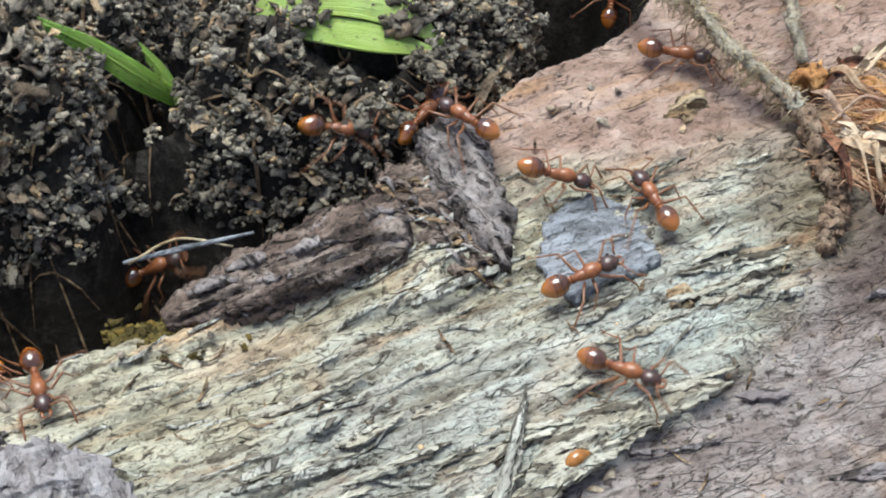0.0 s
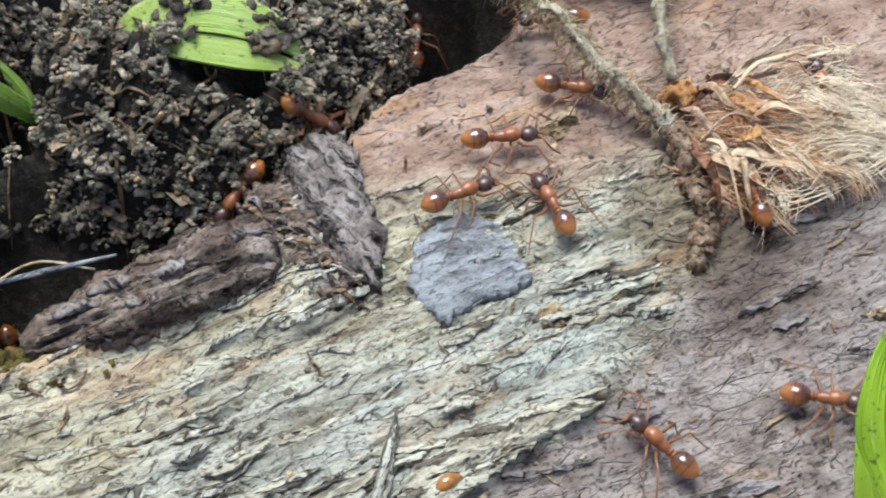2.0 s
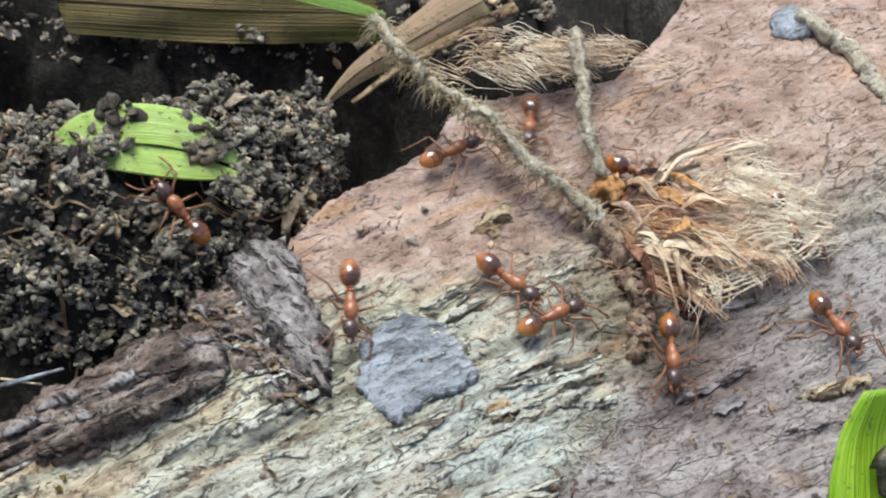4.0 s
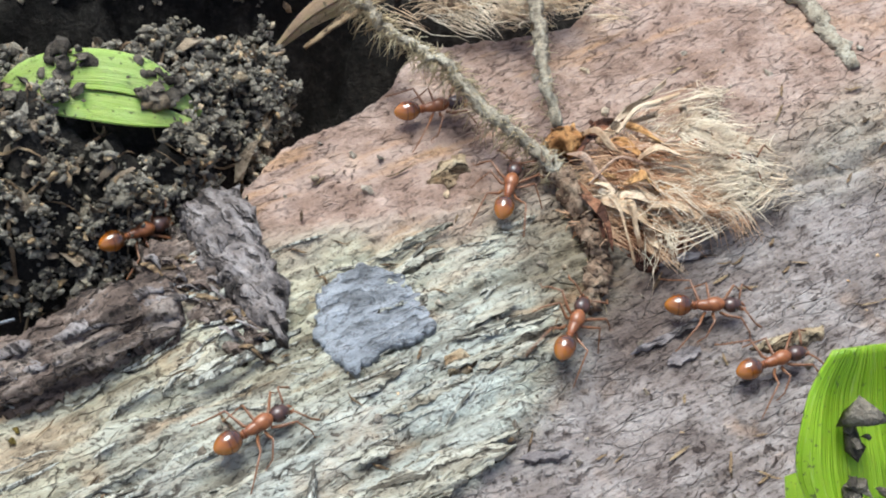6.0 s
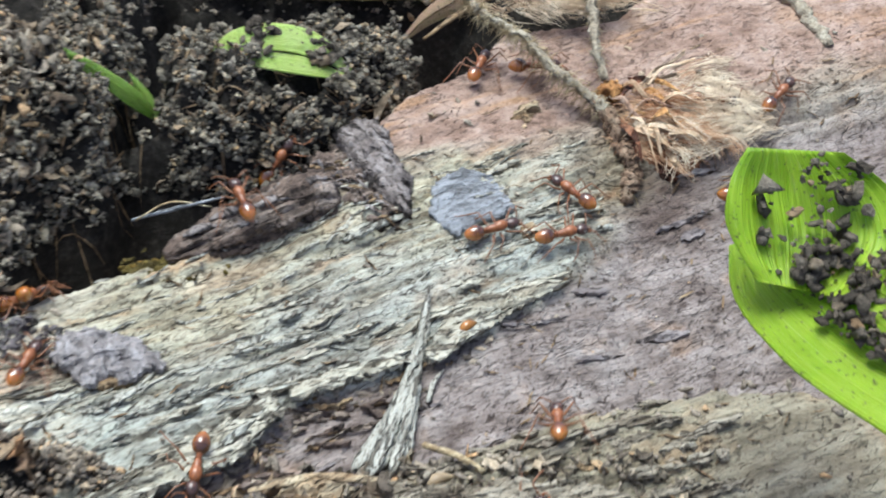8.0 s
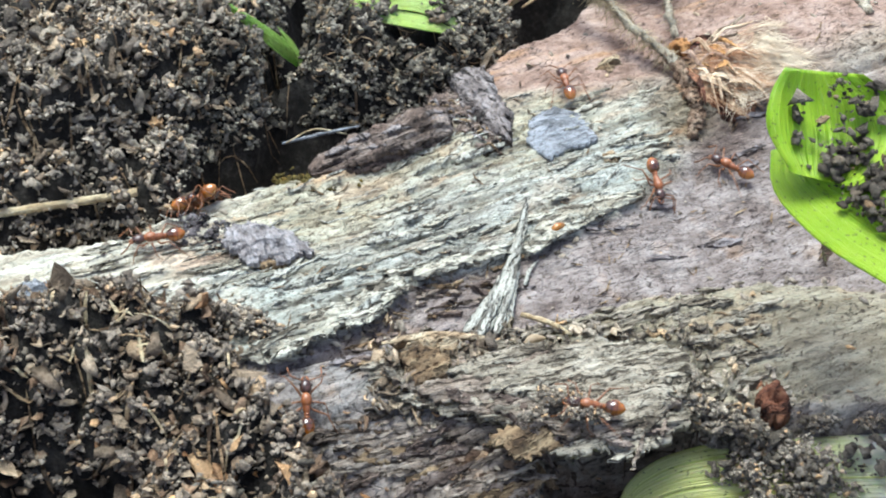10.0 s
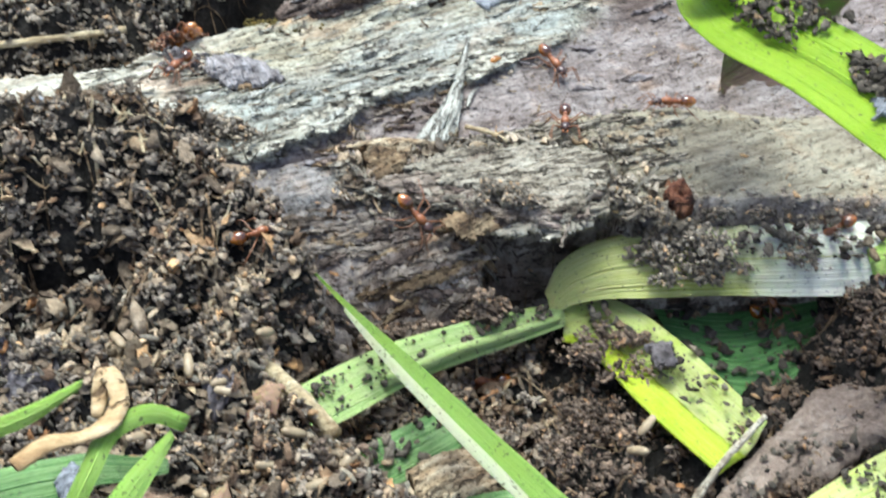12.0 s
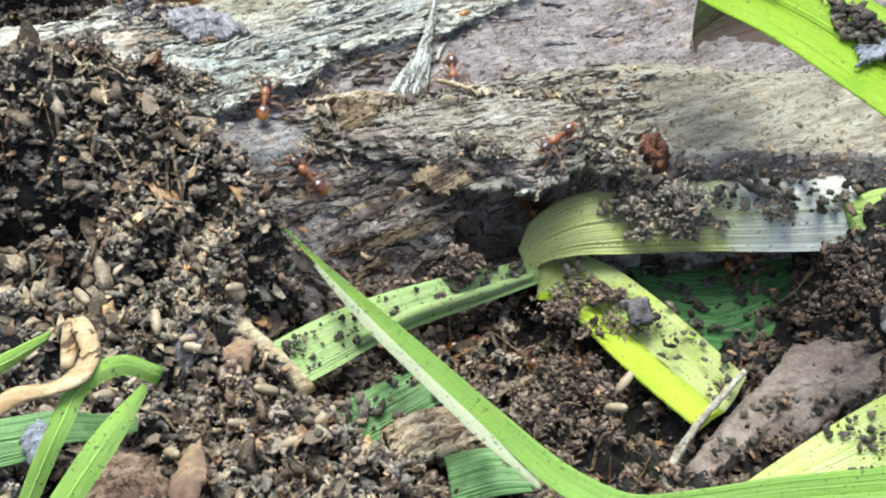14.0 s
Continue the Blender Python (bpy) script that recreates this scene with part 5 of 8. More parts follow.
for lab, line, w in (("small forked wood splinter", [(0.05, -1.8), (-0.02, -1.92), (-0.05, -2.02)], 0.018),):
    p = np.array([(x, y, land(x, y) + 0.02) for x, y in line])
    p[1:-1, 2] = np.interp(np.arange(1, len(p) - 1), [0, len(p) - 1], [p[0, 2], p[-1, 2]]) + 0.02
    lp = smooth_line(p, 40)
    thing("wood_splinter", lab, "wood splinter", GREY_WOOD, tube(lp, w * np.interp(np.linspace(0, 1, 40), [0, 0.15, 0.5, 0.9, 1], [0.15, 0.5, 0.8, 1, 0.7]), 14, 0.3, int(w * 1000), 0.22, 0.8, 5.0))
thing("seed", "small amber seed on the grey wood", "seed", AMBER, tube(smooth_line([(0.15, -1.6, 0.25), (0.2, -1.56, 0.27), (0.25, -1.53, 0.26)], 9), [0.008, 0.02, 0.028, 0.031, 0.031, 0.028, 0.022, 0.014, 0.005], 10))


def slivers(label, n, seed, box, keep, length, width, material, name="wood_slivers", category="wood slivers", spin=0.35, lift=0.012):
    """Thin fibres lying along the grain."""
    r = random.Random(seed)
    pieces = []
    while len(pieces) < n:
        x, y = r.uniform(box[0], box[1]), r.uniform(box[2], box[3])
        if not keep(x, y):
            continue
        a = GRAIN + r.gauss(0, spin) + (math.pi if r.random() < 0.5 else 0)
        l, w = r.uniform(*length), r.uniform(*width)
        line = []
        for k in range(4):
            f = k / 3 - 0.5
            px, py = x + math.cos(a) * l * f, y + math.sin(a) * l * f + r.gauss(0, 0.03 * l)
            line.append((px, py, land(px, py) + lift + 0.3 * w + (r.uniform(0, 0.25) * l if k in (0, 3) and r.random() < 0.3 else 0)))
        pieces.append(tube(smooth_line(line, 7), [w * q for q in (0.3, 0.8, 1, 1, 0.9, 0.7, 0.2)], 5, 0.4, r.randrange(999), 0.55))
    ob = part(name, mesh_from(name, *join(pieces), smooth=False), material)
    return tagged(ob, label, category, kind="stuff")


def log_on_top(x, y):
    return read(LOG_SOFT, x, y) > read(GROUND_SOFT, x, y)


def heap_on_top(x, y):
    return not log_on_top(x, y)


def soil_on_top(x, y):
    return not log_on_top(x, y) and read(GROUND_SOFT, x, y) > -0.7


slivers("pale slivers split from the weathered wood", 170, 61, (-3.2, 1.0, -2.7, 0.1), lambda x, y: log_on_top(x, y) and y > float(ledge_y(np.array([x]))[0]), (0.06, 0.35), (0.004, 0.011), GREY_WOOD, spin=0.2)
slivers("brown bark slivers scattered over the log", 240, 63, (-2.6, 3.0, -3.1, 1.0), log_on_top, (0.03, 0.14), (0.004, 0.009), TORN_WOOD, "bark_slivers", "bark slivers", 0.6)
slivers("fine rootlets and fibres in the soil bank", 260, 65, (-4.0, 0.0, -1.4, 1.2), soil_on_top, (0.06, 0.4), (0.004, 0.013), TORN_WOOD, "soil_fibres", "plant fibres", 3.0, 0.04)
slivers("fine rootlets and fibres in the soil heap", 420, 67, (-4.0, 0.5, -6.2, -2.2), heap_on_top, (0.06, 0.4), (0.005, 0.016), TORN_WOOD, "soil_fibres", "plant fibres", 3.0, 0.05)
slivers("straw bits in the soil heap", 160, 69, (-4.0, 0.5, -6.2, -2.2), heap_on_top, (0.05, 0.25), (0.008, 0.022), STRAW, "straw_bits", "straw", 3.0, 0.05)
slivers("tan fibres in the trough", 200, 71, (-1.4, 3.4, -5.8, -3.4), heap_on_top, (0.05, 0.3), (0.005, 0.015), TORN_WOOD, "soil_fibres", "plant fibres", 3.0, 0.05)


# ---- rootlets and the fibre tuft ----
def hairy_root(label, line, radii, n, hairs, seed, hair_len=0.12, material=ROOT, lump=0.0):
    top = tagged(new("rootlet"), label, "rootlet")
    p = smooth_line(line, n)
    r = random.Random(seed)
    p[1:-1] += np.array([[r.gauss(0, 0.008) for _ in range(3)] for _ in range(n - 2)])
    rad = np.interp(np.linspace(0, 1, n), np.linspace(0, 1, len(radii)), radii)
    part("stem", mesh_from("stem", *tube(p, rad, 12, 0.5, seed, 1.0, lump, 5.0)), material, top)
    pieces = []
    for _ in range(hairs):
        i = r.randrange(1, n - 1)
        d = Vector((r.gauss(0, 1), r.gauss(0, 1), r.gauss(0.1, 0.8))).normalized()
        a = Vector(p[i])
        l = hair_len * r.uniform(0.3, 1.2)
        b = a + d * l * 0.6 + Vector((0, 0, -0.02))
        c = a + d * l + Vector((r.gauss(0, 0.02), r.gauss(0, 0.02), -0.05 * l / 0.1))
        pieces.append(tube([a, b, c], [0.0035, 0.003, 0.0012], 3))
    part("root_hairs", mesh_from("root_hairs", *join(pieces)), STRAW, top, "fine pale root hairs")
    return top


hairy_root("hairy grey-brown rootlet hanging down onto the bark", [(0.2, 1.35, 1.08), (0.36, 1.11, 1.0), (0.51, 0.91, 0.93), (0.72, 0.75, 0.87), (0.88, 0.55, 0.78), (1.09, 0.39, 0.66), (1.24, 0.27, 0.58)],
           [0.026, 0.027, 0.025, 0.027, 0.031, 0.04], 60, 1100, 3, 0.12, ROOT, 0.9)
hairy_root("brown earth-caked rootlet end resting on the log", [(1.18, 0.33, 0.6), (1.27, 0.2, 0.52), (1.33, 0.05, 0.47), (1.36, -0.1, 0.4), (1.34, -0.25, 0.34), (1.3, -0.37, 0.27)],
           [0.04, 0.055, 0.06, 0.065, 0.06, 0.03], 60, 420, 5, 0.08, EARTHY, 1.3)
hairy_root("thin tan rootlet standing on the fibre tuft", [(1.26, 1.4, 0.94), (1.25, 1.23, 0.92), (1.23, 0.91, 0.86), (1.22, 0.65, 0.8), (1.26, 0.48, 0.68)],
           [0.034, 0.032, 0.03, 0.028, 0.026], 40, 260, 7, 0.07, ROOT, 0.9)
hairy_root("thin tan rootlet lying on pinkish bark", [(2.6, 1.8, 0.78), (2.78, 1.48, 0.75), (2.85, 1.25, 0.7), (2.92, 0.98, 0.64)], [0.05, 0.05, 0.046, 0.034], 30, 60, 9, 0.06, ROOT, 0.6)


def fibre_tuft(label, cx, cy, cz, n, seed, sx, sy, direction, length, material, fray=0.6):
    """A torn wad of soft fibre: locks of fine strands that draw together towards their tips."""
    r = random.Random(seed)
    top = tagged(new("fibre_tuft"), label, "plant fibre")
    d0 = Vector(direction).normalized()
    for name, count, mat, w0, w1 in (("wad", n, material, 0.0014, 0.0032), ("fray", int(n * fray), FLUFF, 0.0012, 0.0026)):
        pieces = []
        while len(pieces) < count:
            a = Vector((cx + r.gauss(0, 0.5) * sx, cy + r.gauss(0, 0.5) * sy, 0))
            a.z = max(cz + 0.3 * (a.y - cy), land(a.x, a.y) + 0.01) + r.uniform(-0.02, 0.1) * (1.2 - min(1.0, abs(a.x - cx) / sx) * 0.8)
            d = (d0 + Vector((r.gauss(0, 0.32), r.gauss(0, 0.42), r.gauss(0.0, 0.14)))).normalized()
            l = length * r.uniform(0.5, 1.3)
            side = Vector((r.gauss(0, 1), r.gauss(0, 1), r.gauss(0, 0.5))) * 0.16 * l
            tip = a + d * l - side * r.uniform(-0.3, 0.8)
            tip.z = max(tip.z - 0.25 * l * r.random(), land(tip.x, tip.y) + 0.008)
            spread = r.uniform(0.03, 0.08)
            for _ in range(r.randrange(12, 26)):
                o = Vector((r.gauss(0, spread), r.gauss(0, spread), r.gauss(0, spread * 0.5)))
                k = r.uniform(0.6, 1.1)
                p = [a + o, a + o * 0.9 + d * l * 0.35 * k + side, a + o * 0.6 + d * l * 0.68 * k + side * 0.7, a + (tip - a) * k + o * 0.5 + Vector((r.gauss(0, 0.02), r.gauss(0, 0.02), r.gauss(0, 0.01)))]
                w = r.uniform(w0, w1)
                pieces.append(tube(smooth_line(p, 6), [w * q for q in (0.8, 1, 1, 0.9, 0.7, 0.2)], 3))
        part(name, mesh_from(name, *join(pieces)), mat, top)
    return top


def torn_bast(label, n, seed):
    """Layered torn ribbons of bast that fan out from the rootlet's foot."""
    r = random.Random(seed)
    top = tagged(new("bast_tuft"), label, "plant fibre")
    for k in range(n):
        a = radians(r.uniform(-75, 40))
        x0, y0 = 1.36 + r.uniform(-0.08, 0.3), 0.3 + r.uniform(-0.24, 0.26)
        l, w = r.uniform(0.18, 0.42), r.uniform(0.006, 0.026)
        dx, dy = math.cos(a), math.sin(a)
        rise = r.uniform(0.04, 0.16)
        left, right = [], []
        for f, up, wide in ((0, 0.06, 0.7), (0.35, rise, 1.0), (0.7, rise * 0.7, 0.8), (1.0, 0.02 + r.uniform(0, 0.08), 0.15)):
            px, py = x0 + dx * l * f, y0 + dy * l * f
            bend = 0.1 * math.sin(3 * f + k) * l
            px, py = px - dy * bend, py + dx * bend
            z = land(px, py) + 0.1 + up
            left.append((px - dy * w * wide, py + dx * w * wide, z))
            right.append((px + dy * w * wide, py - dx * w * wide, z + r.uniform(-0.04, 0.03)))
        v, f, uv = ribbon(left, right, n=12, m=5, thick=0.006, sag=r.uniform(-0.3, 0.4), seed=k)
        part("ribbon", mesh_from("ribbon", v, f), (FIBRE, RUST, FIBRE, ORANGE, FIBRE, RUST_PALE)[k % 6], top)
    return top


torn_bast("torn orange-tan bast ribbons at the rootlet's foot", 26, 20)
fibre_tuft("fine orange bast fibres over the bark", 1.58, 0.26, 0.46, 1100, 21, 0.26, 0.26, (0.9, -0.4, 0.0), 0.28, STRAND, 0.4)
fibre_tuft("pale frayed fibre ends beside the tuft", 1.9, 0.36, 0.46, 1700, 23, 0.24, 0.28, (0.95, 0.0, 0.05), 0.24, FLUFF, 0.3)
fibre_tuft("dry fibre wad hanging over the dark cavity", 1.05, 1.34, 0.8, 360, 25, 0.4, 0.12, (1.0, -0.1, -0.25), 0.22, FIBRE, 0.9)
thing("bark_scrap", "curled dark red bark scrap under the fibre tuft", "bark piece", RUST,
      slab([(1.42, -0.02), (1.5, 0.2), (1.7, 0.3), (1.86, 0.12), (1.82, -0.06), (1.6, -0.12)], plane_z(1.6, 0.1, 0.3, 0.0, 0.3), 0.05, 6, 0.03, 27, 0.1, 0.05))
thing("bark_scrap", "orange-brown husk at the rootlet joint", "bark piece", ORANGE,
      slab([(1.2, 0.4), (1.22, 0.52), (1.34, 0.56), (1.42, 0.46), (1.34, 0.38)], plane_z(1.3, 0.45, 0.57, 0.0, 0.1), 0.04, 5, 0.03, 29, 0.04, 0.05))

thing("wood_flake", "straw-coloured frayed husk by the rootlet", "wood flake", CHIP,
      slab([(0.62, 0.3), (0.7, 0.42), (0.82, 0.5), (0.8, 0.38), (0.72, 0.28)], lying, 0.03, 4, 0.02, 95, 0.02, 0.05))
# ochre moss at the roll's low end
rm = np.random.default_rng(88)
mp = np.stack([-1.56 + 0.13 * rm.normal(size=260), -0.9 + 0.05 * rm.normal(size=260), 0.2 + 0.03 * rm.random(260)], -1)
tagged(part("moss", crumbs_mesh("moss", mp, 0.01 + 0.02 * rm.random(260), 89, 0.7, 2.0, 0.6), MOSS), "ochre moss clotted at the end of the bark roll", "moss", kind="stuff")


def flake_at(name, label, category, material, x, y, a, l, w, tilt, seed, group, thick=0.022):
    """A thin splintered flake that lies on the log and lifts at one end."""
    r = random.Random(seed)
    ca, sa = math.cos(a), math.sin(a)
    rim = [(-0.5, 0.1), (-0.3, 0.42), (0.0, 0.5), (0.32, 0.4), (0.5, 0.12), (0.44, -0.2), (0.15, -0.48), (-0.25, -0.45), (-0.46, -0.15)]
    outline = []
    for u, v in rim:
        u, v = u * l * r.uniform(0.8, 1.15), v * w * r.uniform(0.7, 1.25)
        outline.append((x + ca * u - sa * v, y + sa * u + ca * v))
    z0 = read(LOG_SOFT, x, y)
    e = 0.06
    gx, gy = (read(LOG_SOFT, x + e, y) - read(LOG_SOFT, x - e, y)) / (2 * e), (read(LOG_SOFT, x, y + e) - read(LOG_SOFT, x, y - e)) / (2 * e)
    gx, gy = max(-2.0, min(2.0, gx)) + tilt * ca, max(-2.0, min(2.0, gy)) + tilt * sa
    geo = slab(outline, plane_z(x, y, z0 + 0.012 + 0.3 * abs(tilt) * l, gx, gy), thick, 1.3, 0.014, seed, 0.0, 0.014)
    return thing(name, label, category, material, geo, False, group)


rf = random.Random(41)
for k in range(64):
    x = rf.uniform(-1.5, 0.02)
    y = float(np.interp(x, [-1.5, -0.5, 0.4, 0.95], [-3.16, -3.1, -3.22, -3.05])) - rf.random() ** 1.2 * 0.5
    if not log_on_top(x, y):
        continue
    flake_at("bark_strip", "brown fibrous bark layer peeling from the log's face", "bark strip", (FACE_WOOD, FACE_WOOD, BARK_ROLL, FACE_WOOD, TORN_WOOD)[k % 5], x, y,
             radians(rf.gauss(12, 5)), rf.uniform(0.2, 0.7), rf.uniform(0.015, 0.05), rf.gauss(0, 0.07), 500 + k, "bark strips on the face")
for k in range(80):
    x, f = rf.uniform(-1.0, 1.5), rf.random()
    y = float(ridge_front(np.array([x]))[0]) * (1 - f) + float(ridge_far(np.array([x]))[0]) * f
    flake_at("ridge_flake", "grey-tan bark flake lifting from the ridge", "bark flake", RIDGE_WOOD, x, y,
             radians(rf.gauss(16, 10)), rf.uniform(0.08, 0.4), rf.uniform(0.02, 0.07), rf.gauss(0, 0.1), 700 + k, "bark flakes on the ridge", 0.016)
for k in range(100):
    x = rf.uniform(-3.0, 1.1)
    lo, hi = float(ledge_y(np.array([x]))[0]), min(float(back_y(np.array([x]))[0]), 0.3)
    y = lo + (hi - lo) * rf.random() ** 1.5
    if not log_on_top(x, y) or read(LOG_SOFT, x, y) < 0.0 or float(zone_pink(np.array([x]), np.array([y]))[0]) > 0.3:
        continue
    flake_at("wood_flake", "pale wood flake splitting off along the grain", "wood flake", PALE_WOOD if rf.random() < 0.8 else GREY_WOOD, x, y,
             GRAIN + rf.gauss(0, 0.08), rf.uniform(0.12, 0.6), rf.uniform(0.015, 0.06), rf.gauss(0, 0.05), 900 + k, "pale flakes on the log", 0.007)
for k in range(22):
    x = rf.uniform(-1.6, 2.4)
    y = float(ledge_y(np.array([x]))[0]) - 0.05 - rf.random() * 1.1
    if y < float(ridge_far(np.array([x]))[0]) and x > -1.0 or not log_on_top(x, y):
        continue
    flake_at("bark_flake", "thin mauve-grey bark layer lifting off the log", "bark flake", MAUVE_BARK, x, y,
             GRAIN + rf.gauss(-0.1, 0.12), rf.uniform(0.1, 0.5), rf.uniform(0.015, 0.06), rf.gauss(0, 0.04), 1100 + k, "mauve bark layers", 0.005)

for k in range(46):
    x = rf.uniform(-1.2, -0.1)
    y = float(ledge_y(np.array([x]))[0]) - 0.02 - rf.random() * 0.34
    flake_at("torn_strip", "red-brown torn wood strip under the ledge", "wood strip", (TORN_WOOD, BARK_ROLL, FACE_WOOD)[k % 3], x, y,
             radians(rf.gauss(8, 16)), rf.uniform(0.06, 0.26), rf.uniform(0.012, 0.04), rf.gauss(0, 0.15), 1300 + k, "torn strips under the ledge", 0.014)

shelf = tagged(new("bark_shelf"), "layered grey bark shelf overhanging the log's dark hollow", "bark shelf")
for k, (dx, dy, dz, big) in enumerate(((0, 0, 0, 1.0), (-0.06, 0.03, 0.05, 0.92), (0.1, 0.07, 0.085, 0.8))):
    rim = [(-0.95, -3.0), (-0.7, -3.12), (-0.44, -3.16), (-0.2, -3.24), (-0.04, -3.36), (0.16, -3.42), (0.34, -3.38), (0.5, -3.44), (0.72, -3.34), (0.98, -3.16), (1.0, -2.86), (0.8, -2.76), (0.3, -2.74), (-0.3, -2.78)]
    rim = [(0.1 + (x - 0.1) * big + dx, -3.1 + (y + 3.1) * big + dy) for x, y in rim]
    part("layer", mesh_from("layer", *slab(rim, plane_z(0.0, -3.1, -0.045 + dz, 0.0, 0.38), 0.04, 9, 0.024, 120 + k, 0.0, 0.04)), RIDGE_WOOD if k != 1 else FACE_WOOD, shelf)

EDGE = [(-0.85, -3.04), (-0.44, -3.16), (-0.2, -3.24), (0.0, -3.38), (0.3, -3.4), (0.5, -3.44), (0.8, -3.28)]
for k in range(34):
    f = k / 33 * 5.99
    i = int(f)
    (x0, y0), (x1, y1) = EDGE[i], EDGE[i + 1]
    x, y = x0 + (x1 - x0) * (f - i) + rf.gauss(0, 0.03), y0 + (y1 - y0) * (f - i) + rf.uniform(-0.01, 0.1)
    a, l, w = math.atan2(y1 - y0, x1 - x0) + rf.gauss(0.15, 0.3), rf.uniform(0.1, 0.32), rf.uniform(0.02, 0.07)
    rim = [(-0.5, 0.1), (-0.2, 0.5), (0.3, 0.4), (0.5, 0.0), (0.2, -0.5), (-0.3, -0.4)]
    rim = [(x + math.cos(a) * u * l - math.sin(a) * v * w, y + math.sin(a) * u * l + math.cos(a) * v * w) for u, v in rim]
    part("flake", mesh_from("flake", *slab(rim, plane_z(x, y, -0.03 + 0.38 * (y + 3.1) + rf.uniform(0.0, 0.09), rf.gauss(0, 0.2), 0.38 + rf.gauss(0, 0.25)), 0.016, 1.3, 0.014, 1500 + k, 0.0, 0.02), smooth=False), (RIDGE_WOOD, FACE_WOOD, BARK_ROLL)[k % 3], shelf)

# ---- leaves ----
leaf("green_leaf", "lime-green leaf half buried in the soil bank", "leaf", FRESH, [
    ("upper_blade", [(-1.36, 0.6, 0.84), (-1.22, 0.68, 0.95), (-1.04, 0.72, 0.99), (-0.81, 0.74, 0.97), (-0.64, 0.75, 0.9), (-0.42, 0.66, 0.68)],
     [(-1.36, 0.58, 0.8), (-1.2, 0.56, 0.88), (-1.04, 0.56, 0.89), (-0.81, 0.56, 0.87), (-0.66, 0.58, 0.81), (-0.43, 0.64, 0.66)], dict(sag=0.06, seed=1)),
    ("lower_blade", [(-1.16, 0.57, 0.88), (-0.94, 0.57, 0.87), (-0.74, 0.57, 0.83), (-0.46, 0.59, 0.68)],
     [(-1.14, 0.46, 0.84), (-0.94, 0.42, 0.82), (-0.74, 0.42, 0.78), (-0.47, 0.56, 0.66)], dict(sag=0.04, seed=2))])
leaf("grass_leaf", "dark green grass blade in the gully of the bank", "grass", GRASS, [
    ("blade", [(-2.2, 0.22, 1.1), (-2.0, 0.36, 0.88), (-1.84, 0.4, 0.72), (-1.7, 0.47, 0.5)], [(-2.17, 0.2, 1.03), (-2.02, 0.3, 0.8), (-1.88, 0.32, 0.64), (-1.73, 0.42, 0.45)], dict(sag=0.1, seed=3))])
leaf("grass_leaf", "short green grass blade in the gully of the bank", "grass", GRASS, [
    ("blade", [(-1.88, 0.56, 0.74), (-1.76, 0.52, 0.62), (-1.68, 0.46, 0.5)], [(-1.84, 0.5, 0.66), (-1.77, 0.46, 0.56), (-1.71, 0.41, 0.46)], dict(sag=0.1, seed=4))])
# the folded strap leaf that leans over the log from the front
STRAP_L = [(3.1, -6.2, 1.0), (2.75, -5.4, 1.12), (2.28, -4.5, 1.2), (1.88, -3.6, 1.2), (1.5, -3.0, 1.2), (1.36, -2.5, 1.24), (1.4, -2.25, 1.3)]
STRAP_M = [(3.38, -6.1, 1.06), (3.05, -5.3, 1.17), (2.58, -4.38, 1.24), (2.16, -3.48, 1.25), (1.78, -2.88, 1.25), (1.58, -2.4, 1.28), (1.58, -2.2, 1.33)]
STRAP_R = [(3.66, -6.0, 1.2), (3.34, -5.2, 1.32), (2.88, -4.26, 1.4), (2.46, -3.36, 1.42), (2.06, -2.76, 1.42), (1.82, -2.3, 1.4), (1.76, -2.12, 1.4)]
leaf("strap_leaf", "bright lime strap leaf folded over, flecked with soil", "leaf", LIME, [
    ("lower_half", STRAP_L, STRAP_M, dict(n=40, sag=-0.04, seed=5)),
    ("upper_half", STRAP_M, STRAP_R, dict(n=40, sag=0.05, seed=25)),
    ("folded_tip", [(1.42, -2.7, 1.42), (1.33, -2.6, 1.54), (1.28, -2.5, 1.66), (1.31, -2.4, 1.78), (1.4, -2.3, 1.9)],
     [(1.86, -2.78, 1.36), (2.1, -2.62, 1.42), (2.22, -2.45, 1.5), (2.16, -2.3, 1.62), (1.9, -2.2, 1.8)], dict(n=26, sag=-0.1, wave=0.03, seed=6))])
# the trough in front
leaf("leaf_strip", "pale green torn leaf strip lying under the log", "leaf", PALE_GREEN, [
    ("blade", [(-1.7, -4.62, -0.8), (-1.21, -4.24, -0.74), (-0.7, -3.94, -0.7), (-0.25, -3.74, -0.7), (0.36, -3.45, -0.77), (0.6, -3.34, -0.8)],
     [(-1.6, -4.82, -0.95), (-1.06, -4.52, -0.92), (-0.5, -4.1, -0.9), (0.13, -3.76, -0.9), (0.4, -3.62, -0.9), (0.62, -3.5, -0.9)], dict(n=40, sag=0.05, wave=0.02, seed=7)),
    ("fold", [(-0.75, -4.17, -0.8), (-0.3, -3.9, -0.78), (0.1, -3.7, -0.8), (0.56, -3.46, -0.83)], [(-0.72, -4.24, -0.84), (-0.28, -3.97, -0.83), (0.12, -3.76, -0.84), (0.57, -3.51, -0.87)], dict(n=30, sag=0.5, seed=8))])
